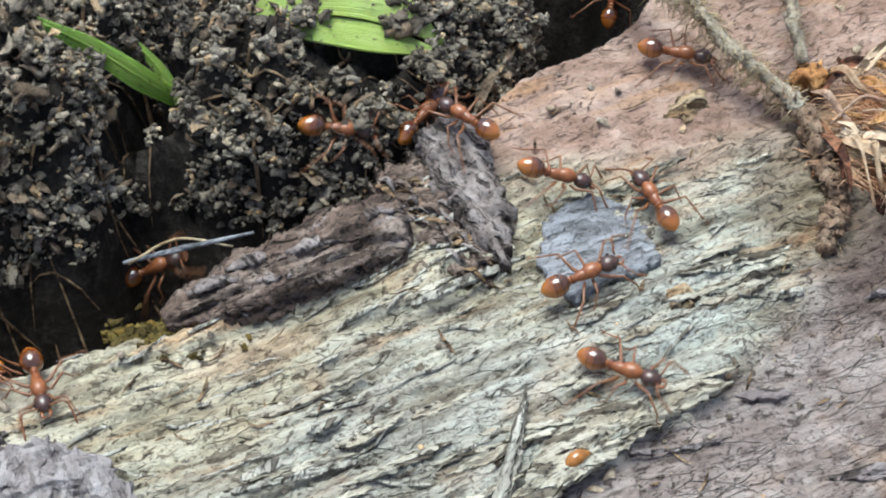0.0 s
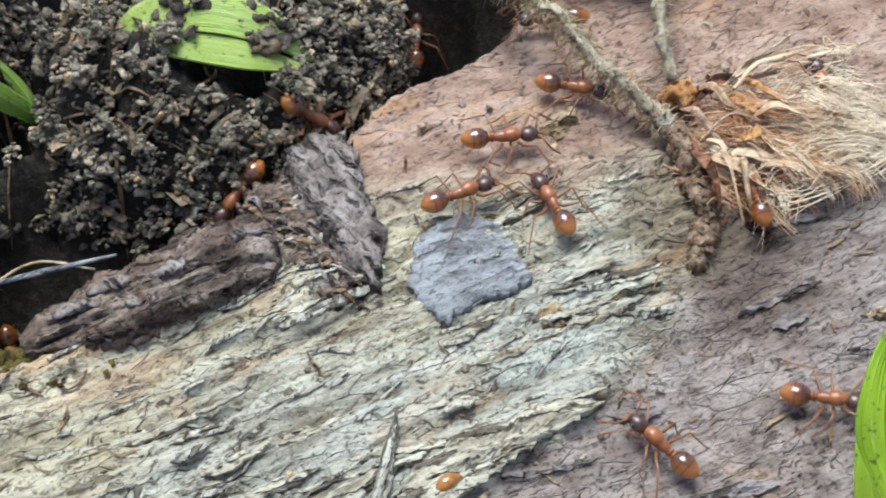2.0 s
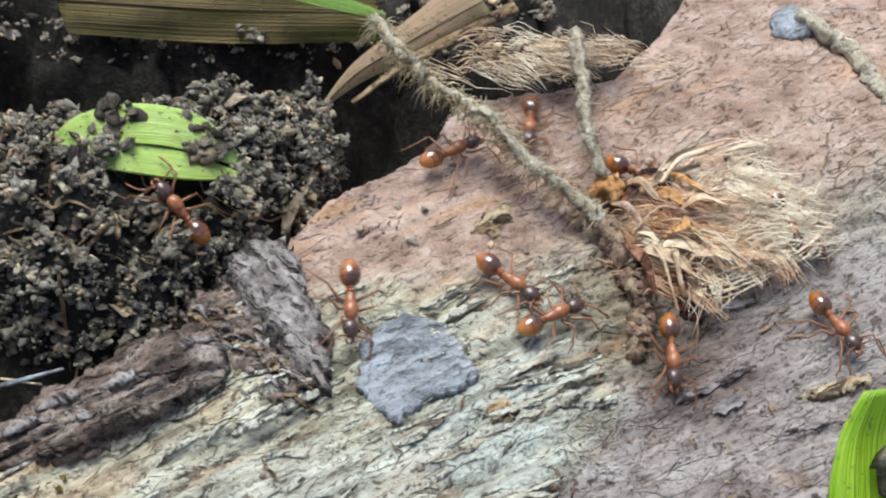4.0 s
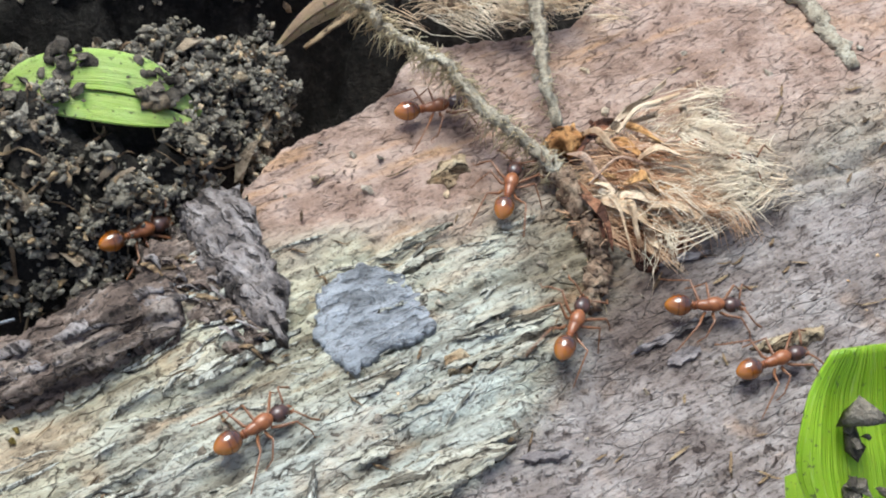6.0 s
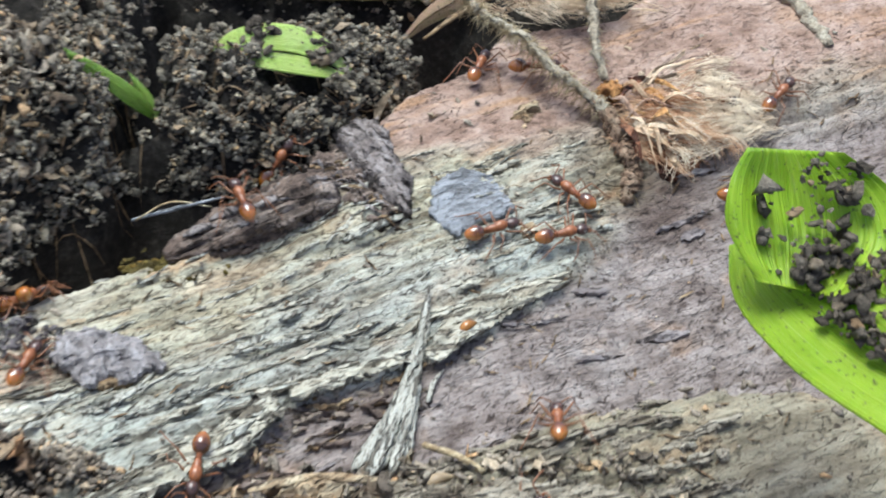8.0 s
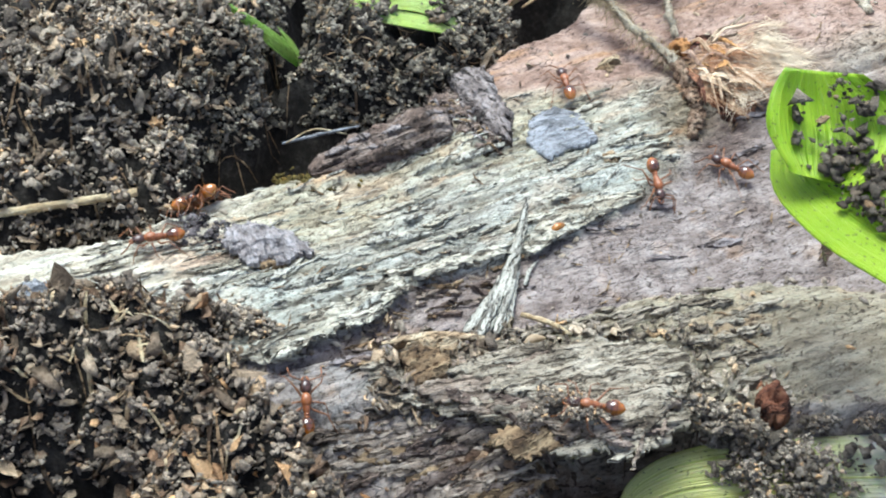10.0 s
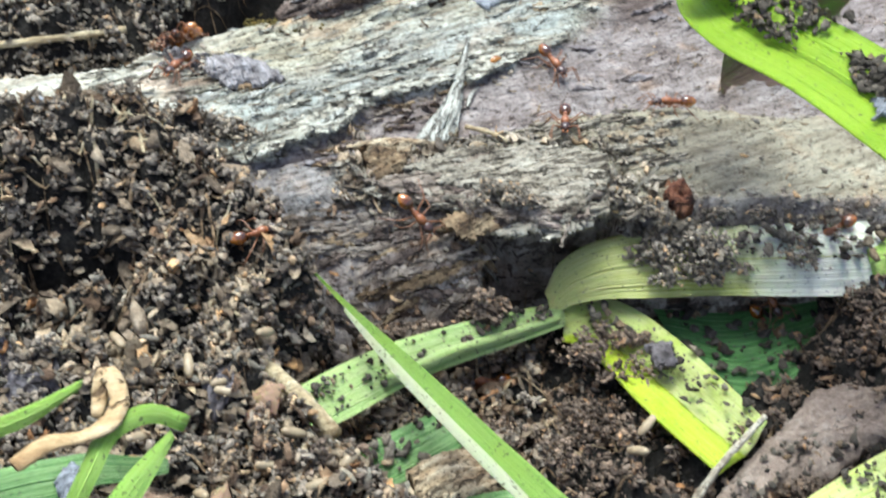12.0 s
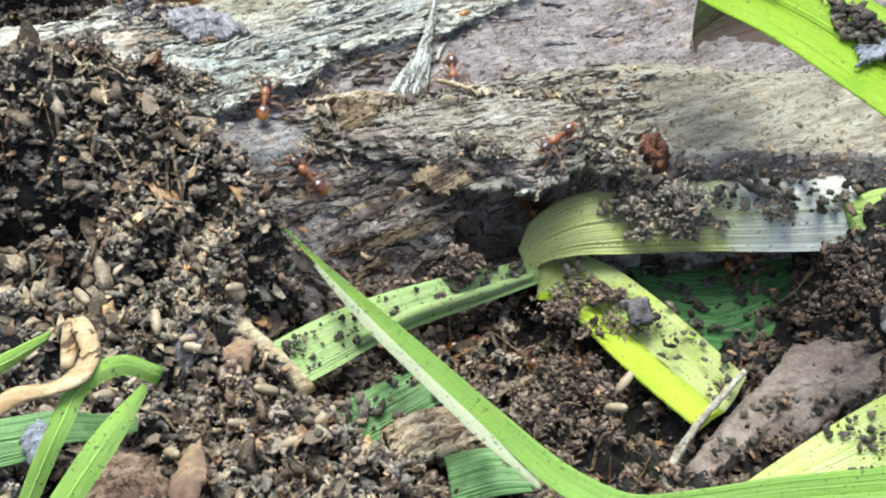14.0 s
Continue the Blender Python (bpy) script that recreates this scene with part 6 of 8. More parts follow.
leaf("curled_leaf", "pale striped leaf curling out from under the log", "leaf", STRIPED, [
    ("curl", [(0.47, -3.34, -0.72), (0.56, -3.22, -0.56), (0.72, -3.14, -0.46), (1.02, -3.08, -0.38), (1.6, -3.09, -0.31), (2.2, -3.08, -0.28), (2.9, -3.05, -0.27)],
     [(0.52, -3.44, -0.93), (0.62, -3.4, -0.82), (0.85, -3.4, -0.74), (1.2, -3.46, -0.68), (1.75, -3.46, -0.66), (2.35, -3.5, -0.64), (3.1, -3.5, -0.62)], dict(n=44, sag=0.14, seed=9))])
UPPER_EDGE = [(0.62, -3.3, -0.82), (0.85, -3.22, -0.82), (1.15, -3.38, -0.84), (1.4, -3.66, -0.88), (1.66, -4.05, -0.93), (1.93, -4.46, -1.0)]
CHANNEL = [(0.62, -3.44, -0.92), (0.82, -3.38, -0.92), (1.07, -3.54, -0.95), (1.31, -3.83, -0.99), (1.57, -4.2, -1.03), (1.84, -4.57, -1.09)]
GROOVE = [(0.6, -3.56, -0.95), (0.78, -3.52, -0.96), (0.99, -3.68, -0.98), (1.21, -3.98, -1.01), (1.45, -4.34, -1.05), (1.73, -4.7, -1.1)]
LOWER_EDGE = [(0.58, -3.64, -0.93), (0.72, -3.66, -0.94), (0.84, -3.86, -0.95), (1.0, -4.18, -0.97), (1.22, -4.54, -1.0), (1.5, -4.92, -1.05)]
yellow = leaf("yellow_leaf", "yellow-green channelled leaf with crumbs along it", "leaf", YELLOW, [
    ("upper_half", UPPER_EDGE, CHANNEL, dict(n=34, sag=0.08, wave=0.008, seed=10)),
    ("channel", CHANNEL, GROOVE, dict(n=34, sag=-0.06, wave=0.006, seed=27)),
    ("lower_half", GROOVE, LOWER_EDGE, dict(n=34, sag=0.06, wave=0.01, seed=11))])
yellow.children[1].data.materials[0] = CHANNEL_GREEN
leaf("green_leaf", "dark green ribbed leaf in the hollow behind", "leaf", DEEP_GREEN, [
    ("blade", [(1.3, -3.0, -1.0), (1.9, -3.0, -1.05), (2.5, -2.95, -0.95), (3.0, -3.0, -0.85)], [(1.55, -3.7, -1.25), (2.0, -3.85, -1.3), (2.45, -3.7, -1.2), (2.9, -3.5, -1.05)], dict(n=26, sag=0.06, seed=12))])
leaf("green_leaf", "ribbed dark green leaf scrap in the trough", "leaf", MID_GREEN, [
    ("blade", [(-0.95, -4.72, -0.98), (-0.6, -4.5, -0.96), (-0.2, -4.2, -1.0)], [(-0.68, -4.92, -1.12), (-0.4, -4.72, -1.1), (-0.05, -4.42, -1.12)], dict(n=20, sag=0.08, seed=13))])
leaf("green_leaf", "ribbed green leaf scrap at the trough's edge", "leaf", MID_GREEN, [
    ("blade", [(-0.22, -5.08, -1.08), (0.1, -4.98, -1.08), (0.3, -5.1, -1.1)], [(-0.2, -5.5, -1.12), (0.12, -5.4, -1.12), (0.4, -5.35, -1.14)], dict(n=18, sag=0.08, seed=14))])
leaf("yellow_leaf", "yellow leaf lying at the trough's edge, speckled with dirt", "leaf", YELLOW, [
    ("blade", [(3.4, -4.5, -0.85), (2.79, -4.76, -0.92), (2.27, -5.03, -1.0), (1.7, -5.38, -1.08)], [(3.5, -5.2, -1.0), (2.9, -5.35, -1.05), (2.4, -5.5, -1.1), (1.75, -5.6, -1.14)], dict(n=24, sag=0.05, seed=15))])
leaf("grass_leaf", "long green grass blade with a pale edge arching over the trough", "grass", GRASS, [
    ("blade", [(-1.297, -3.573, -0.263), (-1.003, -3.888, -0.366), (-0.641, -4.311, -0.441), (-0.256, -4.836, -0.476), (0.069, -5.336, -0.468), (0.51, -5.94, -0.44), (0.72, -6.12, -0.40), (1.03, -6.14, -0.36), (1.46, -6.20, -0.22), (2.04, -6.35, -0.00), (2.65, -6.51, 0.25)],
     [(-1.282, -3.588, -0.278), (-1.018, -3.924, -0.395), (-0.692, -4.362, -0.492), (-0.328, -4.908, -0.548), (-0.024, -5.408, -0.547), (0.36, -6.04, -0.50), (0.61, -6.28, -0.48), (0.94, -6.37, -0.46), (1.44, -6.46, -0.34), (2.01, -6.63, -0.12), (2.59, -6.78, 0.10)], dict(n=60, sag=-0.12, seed=16)),
    ("pale_edge", [(-1.018, -3.924, -0.391), (-0.692, -4.362, -0.487), (-0.328, -4.908, -0.543), (-0.024, -5.408, -0.542), (0.239, -5.883, -0.543)],
     [(-1.026, -3.94, -0.412), (-0.727, -4.407, -0.527), (-0.371, -4.961, -0.571), (-0.065, -5.471, -0.574), (0.231, -5.913, -0.561)], dict(n=30, sag=0.1, seed=17))]).children[1].data.materials[0] = PALE_EDGE

# sprouts close to the lens
leaf("grass_sprout", "bright green bent grass sprout", "grass", SPROUT, [
    ("blade", [(-2.6, -6.7, 0.1), (-2.4, -6.42, 0.5), (-2.28, -6.16, 0.6), (-2.06, -6.05, 0.63), (-1.86, -6.03, 0.52)], [(-2.5, -6.7, 0.1), (-2.3, -6.42, 0.46), (-2.2, -6.2, 0.54), (-2.06, -6.12, 0.55), (-1.9, -6.08, 0.45)], dict(n=24, sag=0.15, seed=18))])
leaf("grass_sprout", "bright green upright grass sprout", "grass", SPROUT, [
    ("blade", [(-2.5, -6.75, 0.1), (-2.15, -6.3, 0.4), (-1.96, -6.1, 0.48)], [(-2.36, -6.75, 0.05), (-2.04, -6.32, 0.34), (-1.94, -6.12, 0.44)], dict(n=20, sag=0.15, seed=19))])
leaf("grass_sprout", "green grass tip at the heap's edge", "grass", SPROUT, [
    ("blade", [(-3.1, -6.3, 0.62), (-2.66, -6.1, 0.68), (-2.43, -5.9, 0.67)], [(-3.1, -6.35, 0.54), (-2.66, -6.16, 0.6), (-2.45, -5.94, 0.63)], dict(n=20, sag=0.15, seed=20))])
thing("dry_tendril", "curled tan dry tendril over the sprouts", "dry stalk", TENDRIL, tube(smooth_line([(-2.7, -6.5, 0.62), (-2.54, -6.37, 0.65), (-2.36, -6.28, 0.62), (-2.24, -6.14, 0.62), (-2.22, -6.05, 0.66), (-2.3, -5.92, 0.72), (-2.33, -6.0, 0.64), (-2.34, -6.1, 0.58)], 40), np.interp(np.linspace(0, 1, 40), [0, 0.2, 0.35, 0.5, 0.65, 0.8, 1], [0.05, 0.055, 0.04, 0.056, 0.05, 0.062, 0.03]), 12, 0.16, 3, 0.55, 0.5))

# under the sprouts
leaf("leaf_strip", "green leaf strip lying under the sprouts", "leaf", MID_GREEN, [
    ("blade", [(-3.11, -5.64, -0.26), (-2.87, -5.56, -0.25), (-2.69, -5.51, -0.26), (-2.53, -5.46, -0.28), (-2.32, -5.43, -0.34), (-2.10, -5.37, -0.42)],
     [(-3.07, -5.92, -0.36), (-2.84, -5.84, -0.36), (-2.66, -5.76, -0.37), (-2.52, -5.64, -0.38), (-2.31, -5.56, -0.42), (-2.09, -5.45, -0.46)], dict(n=30, sag=0.1, wave=0.02, seed=63))])
thing("bark_scrap", "dark red-brown bark piece in the hollow of the heap", "bark piece", EARTHY, slab([(-2.49, -5.67), (-2.25, -5.54), (-1.98, -5.59), (-1.90, -5.83), (-1.95, -6.09), (-2.41, -6.07)], plane_z(-2.16, -5.80, -0.62, 0.0, 0.1), 0.08, 6, 0.03, 65, 0.03, 0.04))
thing("white_flake", "grey-white papery flake on the leaf strip", "flake", SLATE, slab([(-2.71, -5.72), (-2.63, -5.62), (-2.51, -5.66), (-2.51, -5.80), (-2.65, -5.84)], plane_z(-2.60, -5.73, -0.28, 0.1, 0.5), 0.03, 3, 0.012, 67, 0.02, 0.02))
thing("dead_leaf_scrap", "red-brown folded dead leaf scrap standing in the heap", "leaf", HUSK_LEAF, slab([(-1.89, -6.01), (-1.81, -5.83), (-1.71, -5.79), (-1.67, -5.92), (-1.73, -6.10), (-1.85, -6.14)], plane_z(-1.78, -5.96, -0.38, 0.2, 0.7), 0.02, 6, 0.02, 69, 0.06, 0.02))
thing("dead_leaf_scrap", "frayed brown husk by the green strip's end", "leaf", HUSK_LEAF, slab([(-1.66, -4.97), (-1.62, -4.81), (-1.51, -4.74), (-1.42, -4.79), (-1.44, -4.94), (-1.57, -5.04)], plane_z(-1.54, -4.88, -0.42, 0.1, 0.5), 0.02, 6, 0.02, 71, 0.05, 0.04))

# litter with a shape of its own
thing("straw_stalk", "broken tan stalk leaning on the green strip", "stalk", STRAW, tube(smooth_line([(-1.58, -4.44, -0.42), (-1.34, -4.68, -0.5), (-1.08, -4.96, -0.62)], 16), np.interp(np.linspace(0, 1, 16), [0, 0.2, 1], [0.03, 0.055, 0.06]), 9, 0.25, 5))
thing("straw_stalk", "yellowish straw lying at the log's edge", "stalk", STRAW, tube(smooth_line([(-4.2, -1.62, 0.32), (-3.5, -1.44, 0.33), (-2.75, -1.22, 0.33)], 18), np.full(18, 0.03), 9, 0.25, 7))
thing("twig", "thin grey twig bridging the dark hole", "twig", SLATE, tube(smooth_line([(-1.78, -0.57, 0.34), (-1.5, -0.52, 0.39), (-1.21, -0.45, 0.42)], 14), np.interp(np.linspace(0, 1, 14), [0, 0.5, 1], [0.009, 0.015, 0.007]), 7, 0.4, 9))
thing("twig", "pale fibre strand beside the dark hole", "twig", STRAW, tube(smooth_line([(-1.75, -0.6, 0.36), (-1.55, -0.5, 0.42), (-1.3, -0.5, 0.38)], 12), np.full(12, 0.006), 6, 0.3, 19))
thing("twig", "thin brown root lying across the earth slab", "twig", ROOT, tube(smooth_line([(1.86, -4.58, -0.84), (1.52, -4.86, -1.02), (1.3, -5.1, -1.14), (1.15, -5.4, -1.2)], 22), np.interp(np.linspace(0, 1, 22), [0, 1], [0.022, 0.035]), 8, 0.3, 11))
thing("earth_slab", "smooth brown slab of packed earth", "earth slab", make_soil_material("packed_earth", (0.13, 0.09, 0.068), (0.3, 0.222, 0.172), (0.46, 0.37, 0.3), False),
      slab([(1.86, -4.6), (2.1, -4.42), (2.3, -4.2), (2.7, -4.12), (3.2, -4.2), (3.3, -4.45), (2.9, -4.62), (2.62, -4.66), (2.3, -4.9), (1.9, -4.96), (1.5, -5.2), (1.4, -5.08)], plane_z(2.2, -4.6, -1.19, 0.1, 0.2), 0.16, 9, 0.02, 31, 0.05, 0.02))
thing("wood_chip", "pale rotten wood chip in the trough", "wood chip", CHIP,
      slab([(-0.62, -4.86), (-0.42, -4.74), (-0.12, -4.68), (0.02, -4.82), (0.14, -4.98), (-0.1, -5.06), (-0.5, -5.08)], plane_z(-0.2, -4.9, -1.16, 0.0, 0.2), 0.14, 7, 0.03, 33, 0.04, 0.05))
thing("wood_chip", "long pale yellow wood chip by the heap", "wood chip", CHIP,
      slab([(-1.16, -4.8), (-0.95, -4.86), (-0.66, -5.06), (-0.58, -5.24), (-0.8, -5.2), (-1.1, -4.98)], plane_z(-0.9, -5.0, -1.1, 0.0, 0.2), 0.12, 6, 0.04, 35, 0.05, 0.04))
thing("white_shard", "pale shard of shell standing in the soil", "shard", make_bark_material("chalky_shard", (0.3, 0.3, 0.28), (0.55, 0.55, 0.52), (0.75, 0.75, 0.72)),
      slab([(-3.36, -0.99), (-3.16, -0.76), (-3.06, -0.74), (-3.1, -0.86), (-3.28, -1.04)], plane_z(-3.2, -0.88, 0.33, 0.15, 0.5), 0.03, 4, 0.02, 37, 0.02, 0.02))
thing("bark_lump", "dark red bark lump on the ridge", "bark piece", RUST,
      slab([(1.34, -3.02), (1.38, -2.88), (1.5, -2.86), (1.58, -2.98), (1.54, -3.1), (1.42, -3.12)], plane_z(1.45, -3.0, -0.17, -0.2, 0.3), 0.1, 6, 0.05, 39, 0.05, 0.03))
thing("wood_flake", "amber-brown torn husk under the ridge's end", "wood flake", TORN_WOOD,
      slab([(-0.9, -2.86), (-0.72, -2.8), (-0.56, -2.86), (-0.6, -2.98), (-0.8, -3.02)], plane_z(-0.7, -2.94, 0.1, 0.15, 0.8), 0.03, 5, 0.04, 41, 0.05, 0.04))
thing("wood_flake", "tan curled husk on the ridge's end", "wood flake", CHIP,
      slab([(-0.86, -2.72), (-0.66, -2.66), (-0.5, -2.7), (-0.56, -2.8), (-0.76, -2.82)], plane_z(-0.7, -2.74, 0.13, 0.1, 0.35), 0.03, 5, 0.03, 43, 0.04, 0.04))
thing("wood_flake", "tan split husk hanging under the shelf's edge", "wood flake", TORN_WOOD,
      slab([(-0.34, -3.3), (-0.2, -3.26), (0.0, -3.3), (0.12, -3.38), (-0.06, -3.44), (-0.24, -3.4)], plane_z(-0.1, -3.34, -0.09, 0.1, 0.7), 0.012, 5, 0.012, 47, 0.02, 0.05))
thing("seed", "yellow seed lying on the ridge", "seed", PUPA, tube(smooth_line([(-0.1, -2.66, 0.1), (-0.03, -2.62, 0.12), (0.05, -2.6, 0.11)], 9), [0.01, 0.025, 0.032, 0.034, 0.032, 0.028, 0.022, 0.015, 0.006], 8))
thing("white_flake", "tiny chalk-white flake on the ridge", "flake", STRAW, slab([(-0.17, -2.76), (-0.1, -2.7), (-0.05, -2.74), (-0.08, -2.8)], lying, 0.03, 3, 0.01, 45, 0.02, 0.01))
thing("straw_stalk", "pale peeled stick lying along the ridge's end", "stalk", CHIP, tube(smooth_line([(-1.0, -2.7, 0.15), (-0.7, -2.64, 0.17), (-0.3, -2.66, 0.16)], 20), np.interp(np.linspace(0, 1, 20), [0, 0.2, 0.8, 1], [0.012, 0.03, 0.026, 0.01]), 9, 0.3, 15, 0.7, 0.5))
thing("straw_stalk", "short yellow straw on the ridge", "stalk", STRAW, tube(smooth_line([(-0.1, -2.4, 0.15), (0.1, -2.52, 0.16), (0.2, -2.6, 0.14)], 9), np.full(9, 0.018), 6, 0.3, 13))

def dirt_on(label, left, right, n, seed, lo=0.008, hi=0.04, patchy=0.0, lift=0.01, piled=0.0):
    """Crumbs lying on a leaf between its two edges."""
    r = np.random.default_rng(seed)
    L, R = smooth_line(left, 60), smooth_line(right, 60)
    i, s = (r.random(n) * 59.99).astype(int), r.random(n)
    p = L[i] + (R[i] - L[i]) * s[:, None]
    ok = fbm(p[:, 0] * 6, p[:, 1] * 6, 3, seed) + 0.5 * (r.random(n) - 0.5) > patchy + 0.12
    p = p[ok]
    size = lo + (hi - lo) * r.random(len(p)) ** 2.5
    p[:, 2] += lift + size * 0.3 + piled * r.random(len(p)) ** 2
    ob = part("soil_flecks", crumbs_mesh("soil_flecks", p, size, seed + 1, 0.7, 1.8), DIRT)
    return tagged(ob, label, "soil flecks", kind="stuff")


dirt_on("dark soil flecks clinging to the strap leaf", [(2.0, -3.3, 1.28), (1.68, -2.8, 1.28), (1.5, -2.4, 1.3)], [(2.4, -3.2, 1.44), (2.04, -2.7, 1.44), (1.84, -2.3, 1.42)], 900, 201, 0.008, 0.042, 0.42, 0.01, 0.1)
dirt_on("dark soil flecks on the folded leaf tip", [(1.5, -2.68, 1.42), (1.42, -2.5, 1.6), (1.46, -2.32, 1.84)], [(2.1, -2.66, 1.4), (2.2, -2.42, 1.52), (1.95, -2.22, 1.76)], 560, 203, 0.008, 0.046, 0.52, -0.02, 0.08)
dirt_on("soil flecks along the leaning strap", [(3.0, -5.2, 1.18), (2.5, -4.2, 1.27), (2.2, -3.5, 1.27)], [(3.2, -5.15, 1.27), (2.72, -4.2, 1.36), (2.35, -3.4, 1.36)], 1300, 205, 0.008, 0.045, 0.42, 0.0, 0.06)
thing("bark_scrap", "lilac-grey flake stuck to the strap leaf", "bark piece", SLATE, slab([(2.3, -4.14), (2.36, -4.02), (2.34, -3.92), (2.46, -3.98), (2.56, -3.94), (2.52, -4.06), (2.56, -4.14), (2.42, -4.12)], plane_z(2.42, -4.05, 1.29, 0.3, 0.05), 0.03, 4, 0.02, 51, 0.02, 0.05))
dirt_on("soil crumbs along the curled leaf", [(1.0, -3.1, -0.33), (1.7, -3.14, -0.26), (2.9, -3.05, -0.22)], [(1.15, -3.36, -0.5), (1.8, -3.36, -0.45), (3.0, -3.4, -0.42)], 650, 207, 0.01, 0.05, 0.5, 0.04, 0.1)
dirt_on("crumbs on the yellow-green leaf", [(0.8, -3.3, -0.8), (1.4, -3.7, -0.86), (1.9, -4.46, -0.98)], [(0.8, -3.48, -0.95), (1.2, -3.98, -0.98), (1.66, -4.7, -1.06)], 260, 209, 0.008, 0.04, 0.4, 0.03)
dirt_on("crumbs on the pale green strip", [(-1.6, -4.62, -0.8), (-0.7, -3.96, -0.7), (0.5, -3.42, -0.78)], [(-1.4, -4.7, -0.9), (-0.5, -4.08, -0.88), (0.5, -3.52, -0.87)], 380, 211, 0.008, 0.036, 0.4, 0.025)
dirt_on("dirt on the buried green leaf", [(-1.2, 0.7, 0.93), (-0.8, 0.74, 0.92), (-0.5, 0.7, 0.75)], [(-1.2, 0.52, 0.82), (-0.8, 0.48, 0.8), (-0.55, 0.54, 0.66)], 300, 213, 0.01, 0.055, 0.48, 0.03, 0.05)
dirt_on("dirt on the yellow leaf", [(3.3, -4.6, -0.85), (2.3, -5.05, -0.98)], [(3.3, -5.2, -0.98), (2.4, -5.45, -1.06)], 520, 215, 0.006, 0.03, 0.36, 0.03)

dirt_on("crumbs over the packed earth slab", [(2.4, -4.2, -1.04), (2.1, -4.5, -1.1), (1.5, -5.06, -1.2)], [(2.76, -4.4, -1.02), (2.4, -4.76, -1.1), (1.7, -5.1, -1.2)], 420, 217, 0.006, 0.04, 0.5, 0.09)
dirt_on("dark flecks on the leaf in the hollow", [(1.4, -3.05, -1.0), (1.9, -3.05, -1.03), (2.9, -3.05, -0.86)], [(1.6, -3.6, -1.2), (2.0, -3.75, -1.24), (2.8, -3.5, -1.03)], 420, 219, 0.008, 0.05, 0.42, 0.03)
dirt_on("soil flecks on the ribbed leaf scrap", [(-0.9, -4.74, -0.97), (-0.25, -4.24, -0.98)], [(-0.66, -4.88, -1.09), (-0.08, -4.42, -1.1)], 160, 221, 0.008, 0.05, 0.45, 0.03)
pile("dark soil clump sitting on the curled leaf", 1.5, -3.3, -0.54, 0.54, 0.2, 0.42, 2600, 101, 0.016, 0.062)
pile("soil clod lying on the buried leaf", -1.06, 0.47, 0.84, 0.14, 0.1, 0.12, 260, 161)
pile("soil clod at the buried leaf's tip", -0.5, 0.42, 0.66, 0.16, 0.1, 0.14, 260, 163)
pile("soil over the buried leaf's base", -1.36, 0.62, 0.8, 0.16, 0.14, 0.18, 320, 165)
pile("dark soil clot on the curled leaf's pale end", 2.38, -3.26, -0.42, 0.26, 0.16, 0.14, 500, 151)
pile("dark soil clump heaped on the ridge's front", 0.82, -3.02, -0.05, 0.4, 0.15, 0.2, 1300, 103, 0.015, 0.058)
pile("crumbs trailing over the ridge", 0.48, -2.84, 0.07, 0.24, 0.09, 0.1, 700, 105, 0.01, 0.04)
pile("soil crumbs above the curled leaf", 1.2, -3.14, -0.18, 0.26, 0.12, 0.16, 700, 137, 0.015, 0.058)
pile("soil crumbs caught on the ridge's edge", 0.1, -3.24, 0.04, 0.36, 0.13, 0.13, 1900, 127, 0.01, 0.038)
pile("dark crumbs below the ridge", 1.9, -3.06, -0.3, 0.9, 0.12, 0.16, 1500, 131, 0.012, 0.05)
pile("soil clump under the bark strips", 0.02, -3.6, -0.78, 0.2, 0.1, 0.32, 700, 107)
pile("loose soil under the bark strips", -0.5, -3.75, -0.85, 0.5, 0.14, 0.16, 800, 133)
pile("dark clump on the yellow-green leaf", 0.95, -3.78, -0.96, 0.36, 0.24, 0.24, 1100, 109)
pile("soil crumbs in the trough", 0.55, -4.4, -1.2, 0.8, 0.45, 0.14, 1400, 111)
pile("soil clump hanging at the heap's edge", -2.14, -2.66, 0.16, 0.46, 0.24, 0.3, 3000, 113)
pile("soil clump beside the hollow", 2.75, -3.7, -0.75, 0.4, 0.4, 0.3, 1300, 123)

pile("loose soil over the slab's edge", 2.72, -4.3, -1.1, 0.3, 0.3, 0.2, 500, 141)
pile("crumbs at the slab's foot", 2.2, -4.98, -1.2, 0.5, 0.12, 0.14, 500, 143)
pile("crumbs at the slab's upper edge", 2.0, -4.36, -1.15, 0.3, 0.12, 0.12, 300, 145)
plum = pile("plum-dark soil clot on the pale wood", -2.3, -1.58, 0.2, 0.2, 0.2, 0.1, 420, 135)
plum.data.materials[0] = PLUM
thing("bark_scrap", "thin plum-grey film of bark in the soil heap", "bark piece", PLUM, slab([(-3.59, -4.54), (-3.25, -4.40), (-2.88, -4.58), (-2.80, -4.93), (-3.49, -5.03)], lying, 0.05, 6, 0.012, 53, 0.04, 0.05))
thing("bark_scrap", "dark grey leaf scrap in the soil heap", "bark piece", PLUM, slab([(-1.94, -4.70), (-1.76, -4.65), (-1.68, -4.87), (-1.85, -4.98)], lying, 0.07, 5, 0.01, 55, 0.03, 0.03))
thing("bark_scrap", "plum-brown scrap on the yellow-green leaf", "bark piece", PLUM, slab([(1.14, -3.82), (1.35, -3.79), (1.35, -4.01), (1.21, -4.07)], plane_z(1.3, -3.9, -0.86, 0.0, 0.1), 0.04, 5, 0.01, 57, 0.03, 0.03))

